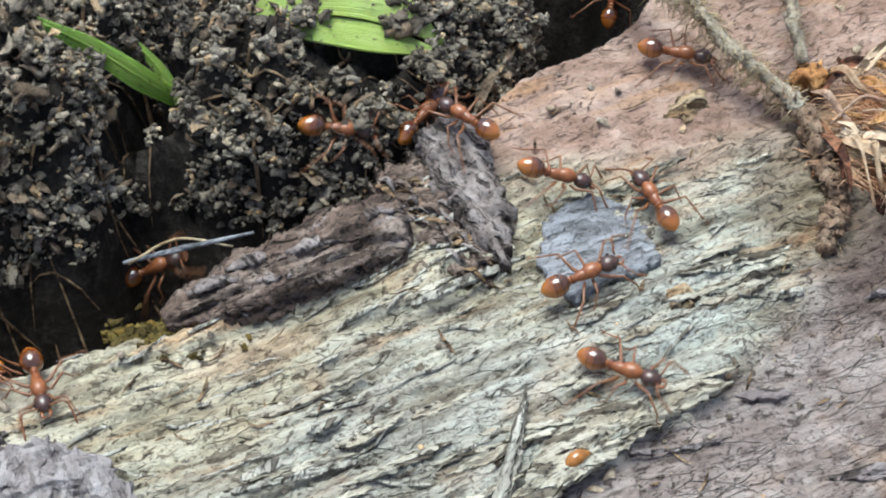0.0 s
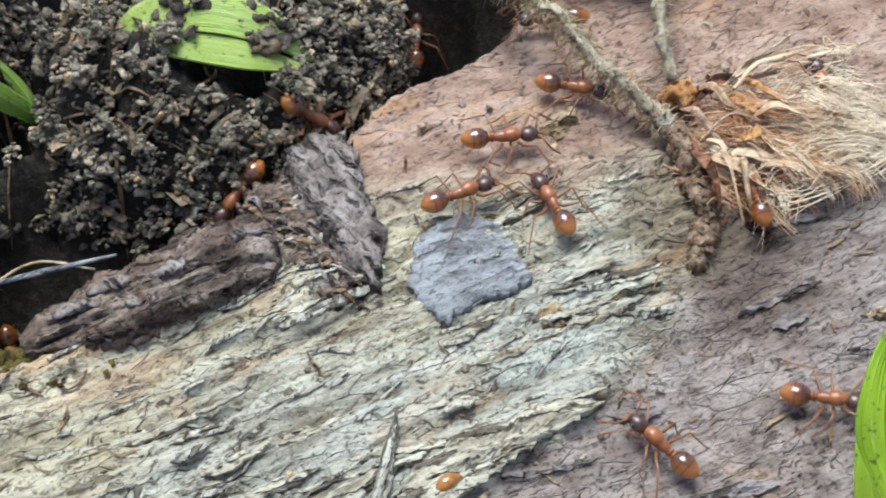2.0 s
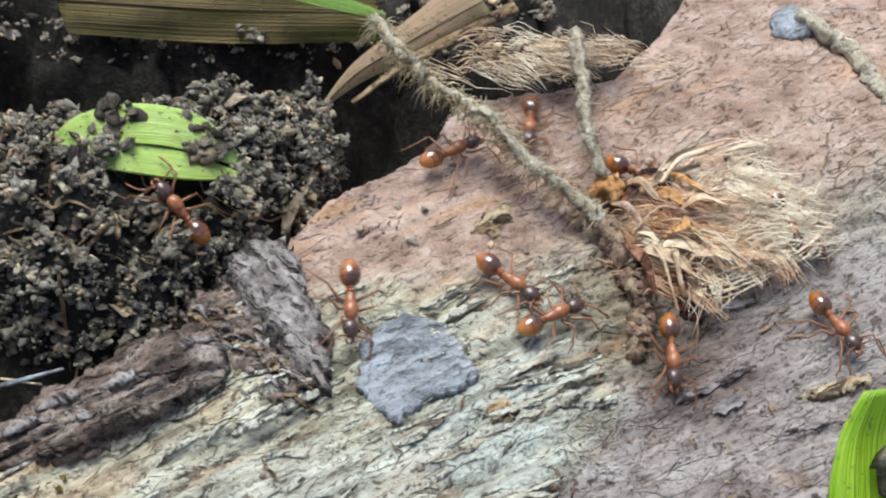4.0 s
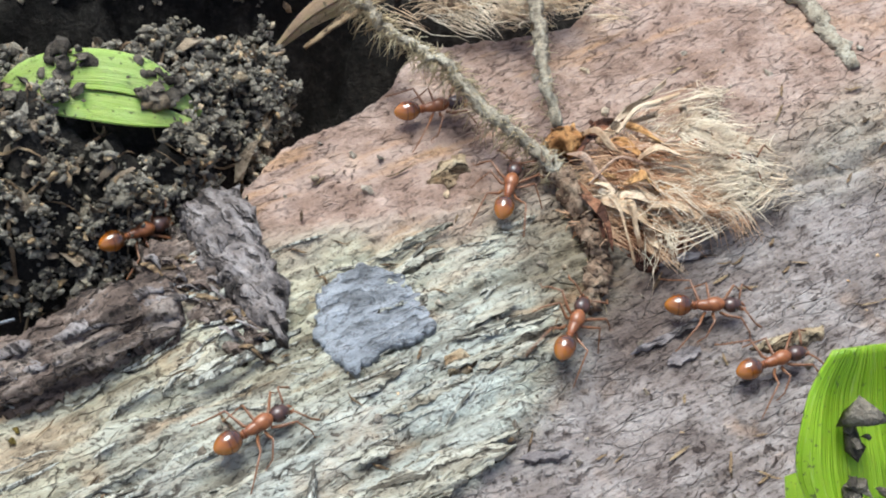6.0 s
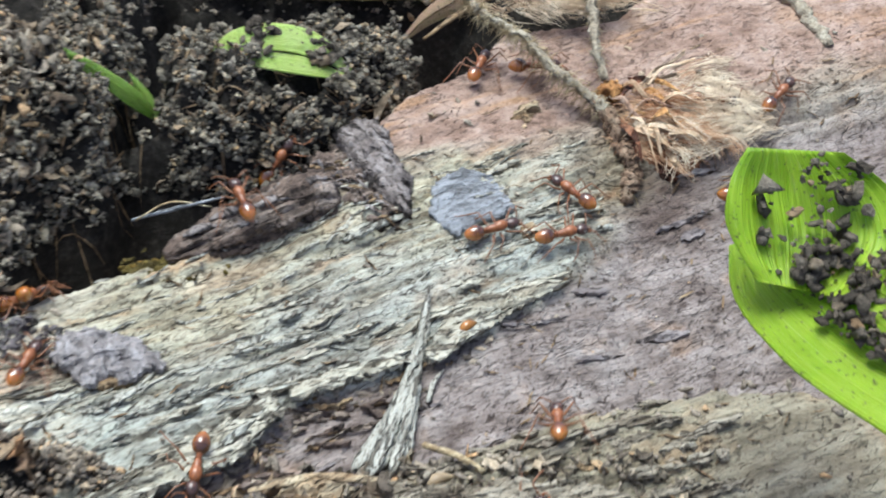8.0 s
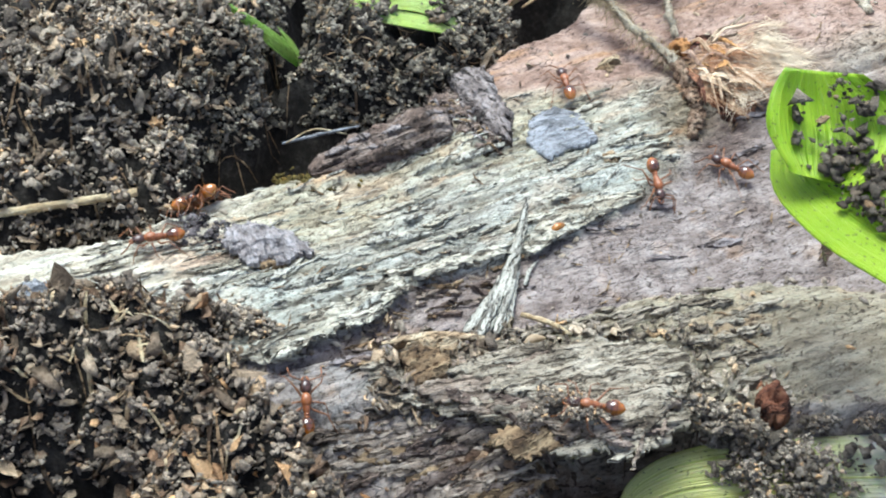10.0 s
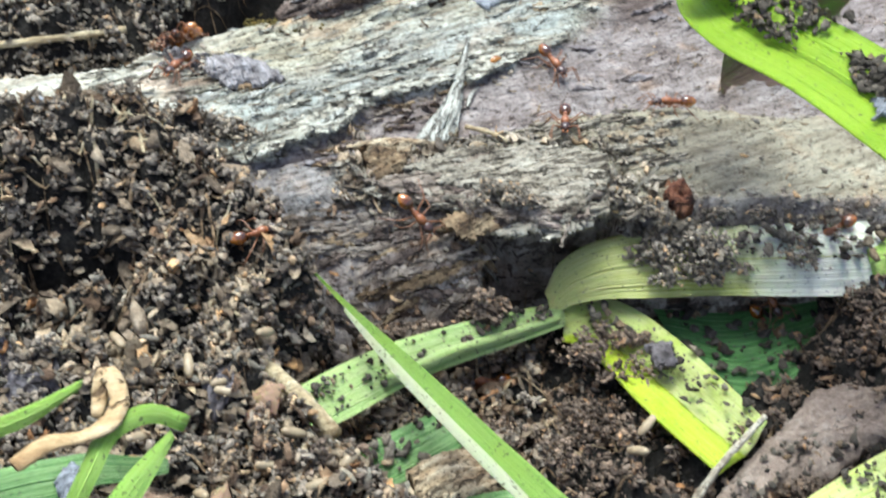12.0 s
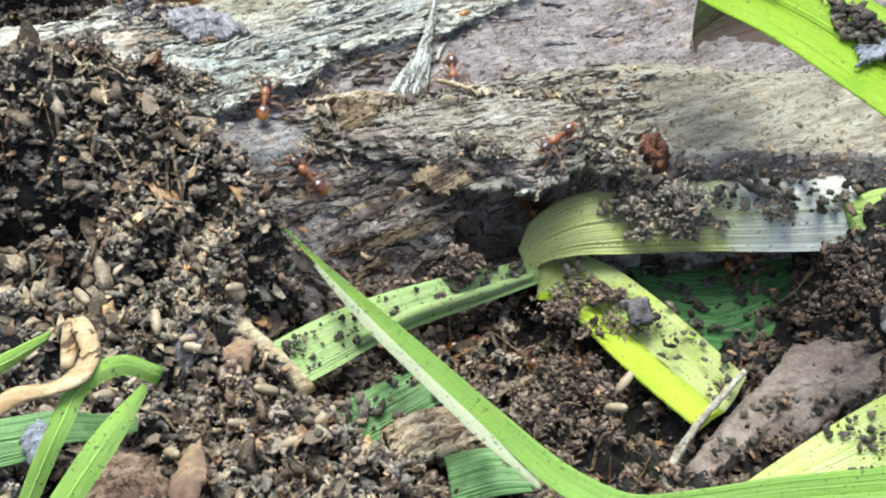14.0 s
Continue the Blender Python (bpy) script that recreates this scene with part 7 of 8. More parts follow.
thing("pebble", "pale rounded pebble in the soil bank", "pebble", make_bark_material("pale_stone", (0.3, 0.27, 0.22), (0.5, 0.46, 0.4), (0.66, 0.62, 0.56), (3, 3, 3), 0.0, 0.7, 0.4),
      tube(smooth_line([(2.92, -4.3, -0.75), (3.02, -4.24, -0.62), (3.08, -4.2, -0.5)], 12), 0.13 * np.sin(np.linspace(0.12, 3.0, 12)) ** 0.6, 14, 0.05, 4, 0.8, 0.4))
leaf("green_leaf", "bright green leaf scrap at the log's foot", "leaf", FRESH, [
    ("blade", [(2.84, -3.3, -0.36), (3.1, -3.2, -0.3), (3.5, -3.2, -0.28)], [(2.88, -3.46, -0.5), (3.12, -3.44, -0.46), (3.5, -3.44, -0.44)], dict(n=14, sag=0.08, seed=61))])
thing("bark_flake", "blue-grey bark flake on pinkish bark beside a rootlet", "bark piece", SLATE,
      slab([(2.42, 1.72), (2.46, 1.9), (2.6, 1.96), (2.7, 1.86), (2.66, 1.7), (2.52, 1.64)], lying, 0.05, 5, 0.01, 91, 0.02, 0.02))
# pale husks and cocoons in the heap
r0 = random.Random(5)
husks = []
for k, (x, y, z) in enumerate([(-1.8, -4.75, -0.42), (-1.76, -4.88, -0.46), (-1.35, -5.04, -0.52), (-2.03, -4.61, -0.32), (1.07, -4.49, -1.0), (0.98, -4.69, -1.05), (-1.5, -5.3, -0.55), (-1.2, -5.45, -0.6),
                               (-1.0, -5.3, -0.65), (-2.3, -5.2, -0.45), (-2.5, -4.4, -0.28), (-1.9, -5.5, -0.6), (-1.55, -4.3, -0.3), (-1.7, -4.05, -0.15)] + [(-1.2 - 2.0 * r0.random(), -4.1 - 1.9 * r0.random(), -1.0) for _ in range(3)]):
    z = max(z, land(x, y) + 0.04)
    if not husks:
        me = mesh_from("cocoon", *tube([(q, 0, 0) for q in (-0.09, -0.08, -0.05, 0, 0.05, 0.08, 0.09)], [0.008, 0.022, 0.031, 0.034, 0.03, 0.023, 0.008], 10, 0.2, 8))
        me.materials.append(PUPA)
        h = new("cocoon", me)
        h.matrix_basis = pose(x * CM, y * CM, z * CM, 0, 0, 30)
        husks.append(tagged(h, "cream-coloured oval husk in the soil", "husk", "pale husks in the heap"))
    else:
        copy_thing(husks[0], pose(x * CM, y * CM, z * CM, r0.uniform(-30, 30), r0.uniform(-35, 35), r0.uniform(0, 180)))

# dry litter at the far back
leaf("dry_leaf", "brown dry leaf lying at the back of the cavity", "leaf", DRY_LEAF, [
    ("blade", [(-1.6, 2.75, 0.66), (-0.6, 2.65, 0.64), (0.3, 2.55, 0.62)], [(-1.5, 2.55, 0.32), (-0.6, 2.47, 0.28), (0.3, 2.42, 0.3)], dict(n=20, sag=0.1, wave=0.1, seed=31))]).children[0].data.materials[0] = OCHRE_LEAF
leaf("dry_leaf", "brown dry leaf leaning over the cavity", "leaf", DRY_LEAF, [
    ("blade", [(-0.04, 1.75, 0.32), (0.1, 1.86, 0.46), (0.35, 1.98, 0.62), (0.75, 2.15, 0.86)], [(-0.02, 1.74, 0.3), (0.18, 1.82, 0.4), (0.5, 1.9, 0.5), (0.95, 2.05, 0.62)], dict(n=20, sag=0.25, wave=0.05, seed=32))]).children[0].data.materials[0] = TAN_LEAF
thing("dry_stalk", "tan frayed stalk slanting over the cavity", "dry stalk", TORN_WOOD, tube(smooth_line([(0.12, 1.7, 0.34), (0.4, 1.82, 0.5), (0.7, 1.95, 0.6), (1.05, 2.05, 0.72)], 24), np.interp(np.linspace(0, 1, 24), [0, 0.4, 1], [0.015, 0.035, 0.05]), 9, 0.4, 21, 0.6, 0.6))
leaf("dry_leaf", "dark brown dead leaf standing against the log", "leaf", DRY_LEAF, [
    ("blade", [(2.06, -1.58, 0.02), (2.14, -1.64, -0.1), (2.34, -1.7, -0.14), (2.62, -1.68, -0.12), (2.95, -1.6, -0.06)], [(2.05, -1.54, 0.12), (2.1, -1.4, 0.4), (2.24, -1.3, 0.62), (2.55, -1.28, 0.74), (3.1, -1.3, 0.72)], dict(n=30, sag=-0.3, wave=0.04, seed=34))]).children[0].data.materials[0] = BROWN_LEAF
leaf("grass_leaf", "green blade lying across the back", "grass", GRASS, [
    ("blade", [(-0.3, 2.5, 0.72), (0.05, 2.38, 0.65), (0.32, 2.28, 0.58)], [(-0.3, 2.4, 0.64), (0.05, 2.31, 0.58), (0.32, 2.25, 0.55)], dict(n=18, sag=0.1, seed=33))])

# ---- ants ----
def ball(cx, cy, cz, rx, ry, rz, shape=None, n=14, m=18):
    """An egg-like body lying along x; shape(s) scales the section from back (0) to front (1)."""
    verts, faces = [], []
    for i in range(n + 1):
        a = math.pi * i / n
        s = (1 - math.cos(a)) / 2
        k = math.sin(a) * (shape(s) if shape else 1)
        for j in range(m):
            t = 2 * math.pi * j / m
            verts.append((cx - math.cos(a) * rx, cy + math.cos(t) * ry * k, cz + math.sin(t) * rz * k))
    for i in range(n):
        for j in range(m):
            a, b = i * m + j, i * m + (j + 1) % m
            faces.append((a, b, b + m, a + m))
    return verts, faces


LEGS = [("front", 0.062, 0.11, 0.17, 0.2), ("middle", 0.03, 0.02, 0.0, -0.03), ("hind", -0.005, -0.09, -0.19, -0.24)]


def build_ant():
    ant = tagged(new("ant"), "small red-brown ant with a glossy amber abdomen", "ant", "ants on the log")
    part("abdomen", mesh_from("abdomen", *ball(-0.13, 0, 0.084, 0.066, 0.051, 0.05, lambda s: 0.76 + 0.56 * s - 0.32 * s * s, 18, 24)), GASTER, ant, "glossy abdomen, dark plates above, amber glow coloured in below")
    part("waist", mesh_from("waist", *join([ball(-0.05, 0, 0.08, 0.014, 0.018, 0.026), ball(-0.068, 0, 0.08, 0.013, 0.018, 0.024), tube([(-0.085, 0, 0.076), (-0.035, 0, 0.072)], [0.011, 0.013], 8)])), RED_CHITIN, ant)
    part("thorax", mesh_from("thorax", *join([ball(-0.002, 0, 0.082, 0.058, 0.027, 0.03, lambda s: 0.75 + 0.35 * s), ball(0.036, 0, 0.089, 0.048, 0.035, 0.034, lambda s: 0.9 + 0.15 * s), tube([(0.058, 0, 0.088), (0.088, 0, 0.084)], [0.022, 0.016], 10)])), RED_CHITIN, ant)
    head = part("head", mesh_from("head", *ball(0.12, 0, 0.082, 0.046, 0.039, 0.034, lambda s: 1.04 - 0.16 * s, 16, 20)), DARK_CHITIN, ant, "dark brown shining head")
    for side in (-1, 1):
        part("eye", mesh_from("eye", *ball(0.13, side * 0.037, 0.092, 0.009, 0.005, 0.008, None, 8, 8)), BLACK, head, "small black eye")
        part("jaw", mesh_from("jaw", *tube([(0.157, side * 0.018, 0.072), (0.176, side * 0.016, 0.068), (0.187, side * 0.004, 0.066)], [0.009, 0.007, 0.003], 6)), RED_CHITIN, head)
        part("antenna", mesh_from("antenna", *tube(smooth_line([(0.155, side * 0.022, 0.094), (0.165, side * 0.055, 0.112), (0.175, side * 0.085, 0.118), (0.205, side * 0.1, 0.085), (0.25, side * 0.105, 0.045)], 15),
             [0.0045] * 8 + [0.0042, 0.0042, 0.0046, 0.005, 0.0055, 0.0055, 0.003], 6)), LEG_CHITIN, ant)
        for name, x0, xk, xa, xf in LEGS:
            root = Vector((x0, side * 0.026, 0.062))
            line = [(0, 0, 0), (xk * 0.25, side * 0.02, -0.006), (0.85 * xk - x0 * 0.5, side * 0.082, 0.045), (0.85 * xa - x0 * 0.6, side * 0.122, -0.03), (0.85 * xf - x0, side * 0.14, -0.058), (0.85 * xf - x0 + 0.018, side * 0.152, -0.06)]
            leg = part("leg", mesh_from("leg", *tube(line, [0.0065, 0.008, 0.0048, 0.0036, 0.0026, 0.0018], 7)), LEG_CHITIN, ant)
            leg.matrix_basis = Matrix.Translation(root * CM)
            leg["gait"] = (LEGS.index((name, x0, xk, xa, xf)) + (side > 0)) % 2
    return ant


BLACK = make_gloss_material("black_chitin", (0.01, 0.008, 0.007), (0.02, 0.015, 0.012), 0.2)
# each line is one ant's way: rows of seconds, x and y in centimetres, heading in degrees
ROUTES = [
    [(0, -0.90, 0.12, 13), (0.5, -0.44, 0.67, 52), (1, 0.03, 1.22, 91), (1.25, 0.01, 1.17, 140), (1.5, -0.01, 1.13, 189), (2.5, 1.45, 0.89, 181), (3, 1.46, 0.90, 184), (3.5, 1.27, 0.87, 170), (3.75, 1.13, 0.92, 215), (4, 0.98, 0.98, 260), (4.07, 0.86, 1.01, 214), (4.13, 0.74, 1.04, 168), (4.2, 0.62, 1.07, 122), (4.49, 0.25, 1.35, 143), (14, 0.25, 1.35, 143)],
    [(0, -0.53, 0.34, 54), (0.5, -0.54, 0.30, 41), (1, -0.25, 0.65, 35), (1.25, -0.10, 0.42, 2), (1.5, 0.05, 0.19, -31), (2, 0.46, 0.20, 8), (2.25, 0.45, 0.15, 48), (2.5, 0.44, 0.10, 87), (2.75, 0.48, 0.09, 47), (3, 0.52, 0.08, 7), (3.5, 0.65, 0.06, -6), (4, 0.75, -0.05, -44), (4.2, 0.75, -0.04, -32), (5.25, 0.98, -0.32, 21), (6.3, 1.22, -0.60, 75), (6.5, 1.42, -0.62, 26), (7, 1.78, -0.87, -20), (8, 0.83, -0.79, 18), (8.25, 0.83, -0.51, 70), (8.5, 0.84, -0.24, 121), (8.7, 0.80, -0.04, 117), (10.8, 0.08, 0.07, 91), (11, 0.19, 0.31, 82), (11.62, 0.36, 1.30, 80), (14, 0.36, 1.30, 80)],
    [(0, -0.29, 0.10, 141), (0.5, -0.13, 0.10, 125), (1, 0.08, -0.14, 169), (1.5, -0.49, 0.33, 195), (2, -0.75, 0.08, 223), (2.5, -0.80, 0.05, 233), (2.75, -0.76, 0.11, 181), (3, -0.72, 0.18, 129), (3.5, -0.71, 0.31, 104), (4, -0.76, 0.33, 146), (4.2, -0.74, 0.41, 101), (5.25, -0.75, 0.24, 64), (6.3, -0.75, 0.07, 26), (6.5, -0.70, 0.11, 34), (7, -0.28, 0.58, 39), (7.5, 0.09, 0.49, 20), (8, 0.45, 0.77, 68), (8.38, 0.25, 1.35, 109), (14, 0.25, 1.35, 109)],
    [(0, 0.09, -0.19, 7), (0.5, 0.10, -0.17, 4), (1, 0.08, -0.17, 20), (1.5, 0.19, -0.18, 28), (2, 0.27, -0.13, 25), (2.5, 0.85, 0.26, -4), (3, 1.02, 0.17, -24), (3.5, 1.21, 0.03, -44), (4, 1.43, -0.36, -93), (4.2, 1.47, -0.55, -78), (5.25, 1.67, -0.45, -36), (6.3, 1.87, -0.35, 7), (6.5, 1.80, -0.37, -6), (7, 1.91, -0.42, -25), (7.5, 1.89, -0.45, -26), (8, 2.08, -0.34, -8), (8.25, 2.08, -0.18, 35), (8.5, 2.08, -0.03, 78), (9.12, 3.08, -0.03, 39), (9.75, 4.08, -0.03, 0), (14, 4.08, -0.03, 0)],
    [(0, 0.53, -0.25, 117), (0.5, 0.54, -0.29, 130), (1, 0.67, -0.42, 120), (1.5, 0.57, -0.17, 114), (2, 0.66, -0.16, 114), (2.5, 0.69, -0.09, 88), (3, 0.83, -0.19, 44), (3.5, 0.90, -0.23, 33), (4, 0.92, -0.25, 29), (4.2, 0.98, -0.23, 29), (6.3, 0.98, 0.26, 78), (6.5, 0.93, 0.30, 85), (7, 1.06, 0.68, 89), (7.17, 1.06, 0.70, 140), (7.33, 1.06, 0.71, 191), (7.5, 1.07, 0.73, 242), (7.82, 0.66, 1.04, 192), (8.14, 0.25, 1.35, 143), (14, 0.25, 1.35, 143)],
    [(0, 0.23, -0.67, 24), (0.5, 0.23, -0.56, 66), (1, 0.28, -0.68, 20), (1.5, 0.92, -0.34, 63), (2, 1.56, 0.01, 106), (2.5, 2.19, 0.35, 150), (2.67, 2.22, 0.33, 100), (2.83, 2.25, 0.31, 50), (3, 2.27, 0.29, 0), (3.25, 2.26, 0.11, -31), (3.5, 2.24, -0.07, -62), (4, 2.27, -0.22, -66), (4.2, 2.33, -0.32, -67), (5.25, 2.19, -0.52, -19), (6.3, 2.04, -0.72, 29), (6.5, 2.16, -0.69, 34), (7, 1.20, -0.80, 66), (7.25, 1.11, -0.69, 97), (7.5, 1.03, -0.58, 127), (8, 0.92, -0.43, 135), (8.5, 0.77, -0.47, 92), (8.7, 0.75, -0.50, 97), (9.9, 0.25, 1.35, 105), (14, 0.25, 1.35, 105)],
    [(0, 0.38, -1.14, -22), (0.5, 0.69, -0.89, 37), (1.5, 0.92, -0.97, 5), (1.67, 0.95, -1.07, 50), (1.83, 0.99, -1.16, 96), (2, 1.03, -1.25, 141), (2.17, 0.83, -1.30, 96), (2.33, 0.63, -1.35, 51), (2.5, 0.43, -1.39, 5), (3, 0.40, -1.43, 21), (3.79, 1.30, -2.32, -11), (4.58, 2.20, -3.20, -44), (14, 2.20, -3.20, -44)],
    [(0, 0.69, 0.64, -12), (0.5, 0.82, 0.54, -5), (1, 0.82, 0.55, -4), (1.5, 0.81, 0.54, -3), (2, 0.81, 0.53, -10), (2.5, 0.92, 0.50, -15), (3, 1.16, 0.63, 6), (3.5, 1.45, 0.63, -6), (4, 1.48, 0.60, -31), (4.2, 1.64, 0.63, -32), (6.3, 2.13, 0.41, -12), (6.5, 2.10, 0.41, -9), (7, 2.01, 0.44, -5), (7.5, 2.02, 0.45, 2), (8, 2.00, 0.44, -3), (8.5, 2.01, 0.46, 2), (8.7, 2.02, 0.45, -7), (9.95, 4.02, 0.45, 0), (14, 4.02, 0.45, 0)],
    [(0, 0.43, 2.42, 79), (2, 0.05, 2.36, 88), (2.25, 0.15, 2.36, 51), (2.5, 0.25, 2.37, 15), (3, 0.47, 2.36, 5), (3.62, 0.97, 3.22, 60), (14, 0.97, 3.22, 60)],
    [(0, -1.99, -1.26, -65), (0.5, -2.07, -1.23, -76), (1, -1.62, -1.46, -22), (1.5, -1.30, -1.57, 28), (3.91, 2.20, -3.20, -25), (14, 2.20, -3.20, -25)],
    [(0, -2.48, 0.44, 117), (1.56, -4.83, 1.30, 160), (14, -4.83, 1.30, 160)],
    [(0, -1.85, 0.34, 60), (0.5, -1.87, 0.25, 98), (0.83, -1.50, 0.34, 53), (1.17, -1.14, 0.44, 8), (1.5, -0.77, 0.53, -37), (2, -0.47, 0.43, 15), (2.5, 0.09, 0.06, -33), (3, 0.11, -0.15, -38), (3.5, 0.14, -0.22, -36), (4, -0.02, -0.23, -92), (4.07, -0.06, -0.29, -50), (4.13, -0.10, -0.36, -8), (4.2, -0.14, -0.43, 35), (6.5, -0.26, -1.23, 33), (7, -0.05, -0.81, 26), (7.5, 0.27, -0.82, -10), (8, 0.41, -0.75, 19), (8.5, 0.60, -0.84, -2), (8.7, 0.92, -0.93, 4), (9.47, 0.92, -0.94, -47), (10.23, 0.92, -0.95, -98), (11, 0.92, -0.95, -149), (11.67, 0.75, -1.28, -90), (12.33, 0.58, -1.61, -30), (13, 0.42, -1.94, 30), (13.33, 0.29, -2.04, -11), (13.67, 0.16, -2.14, -51), (14, 0.03, -2.24, -92)],
    [(0, -1.78, -0.10, 7), (0.17, -1.79, -0.13, -48), (0.33, -1.81, -0.16, -103), (0.5, -1.82, -0.19, -158), (1.25, -1.82, -0.19, -106), (2, -1.81, -0.19, -54), (2.25, -1.80, -0.16, -91), (2.5, -1.78, -0.12, -129), (2.65, -1.70, -0.35, -71), (14, -1.70, -0.35, -71)],
    [(0, -1.95, -0.75, 150), (0.35, -1.95, -0.75, 150), (0.5, -2.13, -0.64, 166), (0.67, -2.07, -0.60, 113), (0.83, -2.01, -0.55, 59), (1, -1.95, -0.51, 6), (1.5, -1.90, -0.44, 31), (2.5, -1.13, -0.11, 29), (3, -1.09, -0.10, 42), (3.13, -1.24, -0.23, 102), (3.25, -1.40, -0.37, 161), (3.38, -1.55, -0.50, 221), (14, -1.55, -0.50, 221)],
    [(0, 1.89, -1.79, 120), (1.19, 1.89, -1.79, 120), (1.29, 1.81, -1.65, 62), (1.4, 1.72, -1.51, 4), (1.5, 1.64, -1.36, -54), (2, 1.77, -1.01, -8), (3.5, 0.57, 0.77, -3), (4, 0.57, 0.78, 30), (4.2, 0.61, 0.77, 24), (6.3, 0.68, 0.70, 8), (6.5, 0.65, 0.69, 4), (7, 0.67, 0.74, 13), (7.5, 0.76, 0.79, 13), (8, 0.83, 0.76, 4), (8.5, 1.36, 0.50, -16), (8.79, 0.99, 0.78, 37), (9.08, 0.62, 1.07, 90), (9.38, 0.25, 1.35, 143), (14, 0.25, 1.35, 143)],
    [(0, 2.39, 0.82, -140), (1.19, 2.39, 0.82, -140), (1.34, 2.19, 0.66, -89), (1.5, 2.00, 0.50, -38), (1.67, 2.00, 0.52, 7), (1.83, 1.99, 0.54, 53), (2, 1.98, 0.56, 99), (2.5, 1.99, 0.63, 87), (2.67, 1.99, 0.57, 147), (2.83, 2.00, 0.50, 207), (3, 2.01, 0.44, 267), (3.5, 2.08, 0.48, 322), (4, 2.15, 0.34, 290), (4.2, 2.32, 0.10, 322), (5.45, 4.20, -0.58, 340), (14, 4.20, -0.58, 340)],
    [(0, -1.70, -0.35, 34), (6.71, -1.70, -0.35, 34), (7, -1.32, -0.09, 0), (7.5, -1.13, -0.07, 28), (8, -0.90, 0.03, 40), (8.17, -0.95, -0.01, -20), (8.33, -1.01, -0.04, -80), (8.5, -1.06, -0.07, -139), (8.91, -1.55, -0.50, -138), (14, -1.55, -0.50, -138)],
    [(0, -1.55, -0.50, -66), (6.49, -1.55, -0.50, -66), (6.75, -1.38, -0.87, -28), (7, -1.22, -1.24, 9), (7.5, -0.39, -0.95, 16), (7.76, -0.77, -0.80, 64), (8.02, -1.16, -0.65, 111), (8.28, -1.55, -0.50, 159), (14, -1.55, -0.50, 159)],
    [(0, -2.20, -2.23, 20), (7.19, -2.20, -2.23, 20), (7.5, -1.73, -2.05, 3), (7.75, -1.97, -1.94, 38), (8, -2.22, -1.82, 73), (8.17, -2.13, -1.66, 117), (8.33, -2.05, -1.49, 161), (8.5, -1.97, -1.33, 205), (8.57, -1.89, -1.32, 256), (8.63, -1.80, -1.30, 307), (8.7, -1.72, -1.29, 358), (8.82, -1.91, -1.29, 299), (8.94, -2.11, -1.30, 240), (9.06, -2.30, -1.30, 181), (14, -2.30, -1.30, 181)],
    [(0, 3.45, 0.51, 180), (7.38, 3.45, 0.51, 180), (7.58, 3.11, 0.51, 135), (7.79, 2.78, 0.51, 90), (8, 2.45, 0.51, 45), (8.35, 2.02, 0.05, 102), (8.7, 1.60, -0.40, 159), (10.8, 1.51, -0.86, 133), (11, 1.44, -0.83, 123), (11.25, 1.53, -1.07, 154), (11.5, 1.62, -1.30, 186), (12, 1.54, -2.07, 182), (12.5, 1.28, -1.78, 148), (12.67, 1.42, -1.61, 203), (12.83, 1.55, -1.44, 257), (13, 1.68, -1.27, 312), (13.31, 1.93, -0.84, 366), (13.62, 2.18, -0.41, 420), (14, 2.18, -0.41, 420)],
    [(0, -1.04, -2.98, 120), (7.69, -1.04, -2.98, 120), (7.79, -1.13, -2.83, 167), (7.9, -1.21, -2.69, 213), (8, -1.29, -2.55, 260), (8.5, -1.46, -3.14, 259), (8.6, -1.47, -3.18, 219), (8.7, -1.48, -3.22, 179), (9.4, -1.47, -3.17, 133), (10.1, -1.47, -3.11, 86), (10.8, -1.47, -3.06, 40), (11, -1.34, -3.15, 34), (11.17, -1.30, -3.18, 85), (11.33, -1.26, -3.21, 137), (11.5, -1.21, -3.24, 189), (11.67, -0.98, -3.27, 238), (11.83, -0.76, -3.31, 287), (12, -0.53, -3.35, 335), (12.5, -0.77, -3.38, 324), (12.67, -0.95, -3.22, 374), (12.83, -1.13, -3.05, 424), (13, -1.30, -2.89, 473), (13.5, -0.57, -3.41, 414), (13.75, -0.82, -3.30, 463), (14, -1.08, -3.19, 513)],
    [(0, 0.25, -2.60, 40), (7.69, 0.25, -2.60, 40), (8, 0.63, -2.28, 85), (8.5, 0.83, -1.66, 93), (8.7, 0.92, -1.33, 81), (9.64, 2.33, -1.84, 31), (10.57, 3.73, -2.35, -20), (14, 3.73, -2.35, -20)],
    [(0, -2.30, -1.30, -148), (7.85, -2.30, -1.30, -148), (7.92, -2.38, -1.35, -200), (8, -2.47, -1.40, -253), (8.25, -2.59, -1.33, -209), (8.5, -2.71, -1.25, -165), (8.7, -2.78, -1.25, -170), (10.8, -2.40, -2.01, -166), (10.87, -2.35, -1.96, -106), (10.93, -2.29, -1.91, -46), (11, -2.24, -1.87, 13), (11.25, -2.26, -1.71, 62), (11.5, -2.28, -1.55, 111), (11.67, -2.29, -1.60, 155), (11.83, -2.30, -1.66, 198), (12, -2.30, -1.71, 242), (12.5, -2.26, -1.76, 274), (12.83, -2.05, -1.77, 231), (13.17, -1.85, -1.79, 187), (13.5, -1.64, -1.80, 144), (14, -2.02, -1.45, 181)],
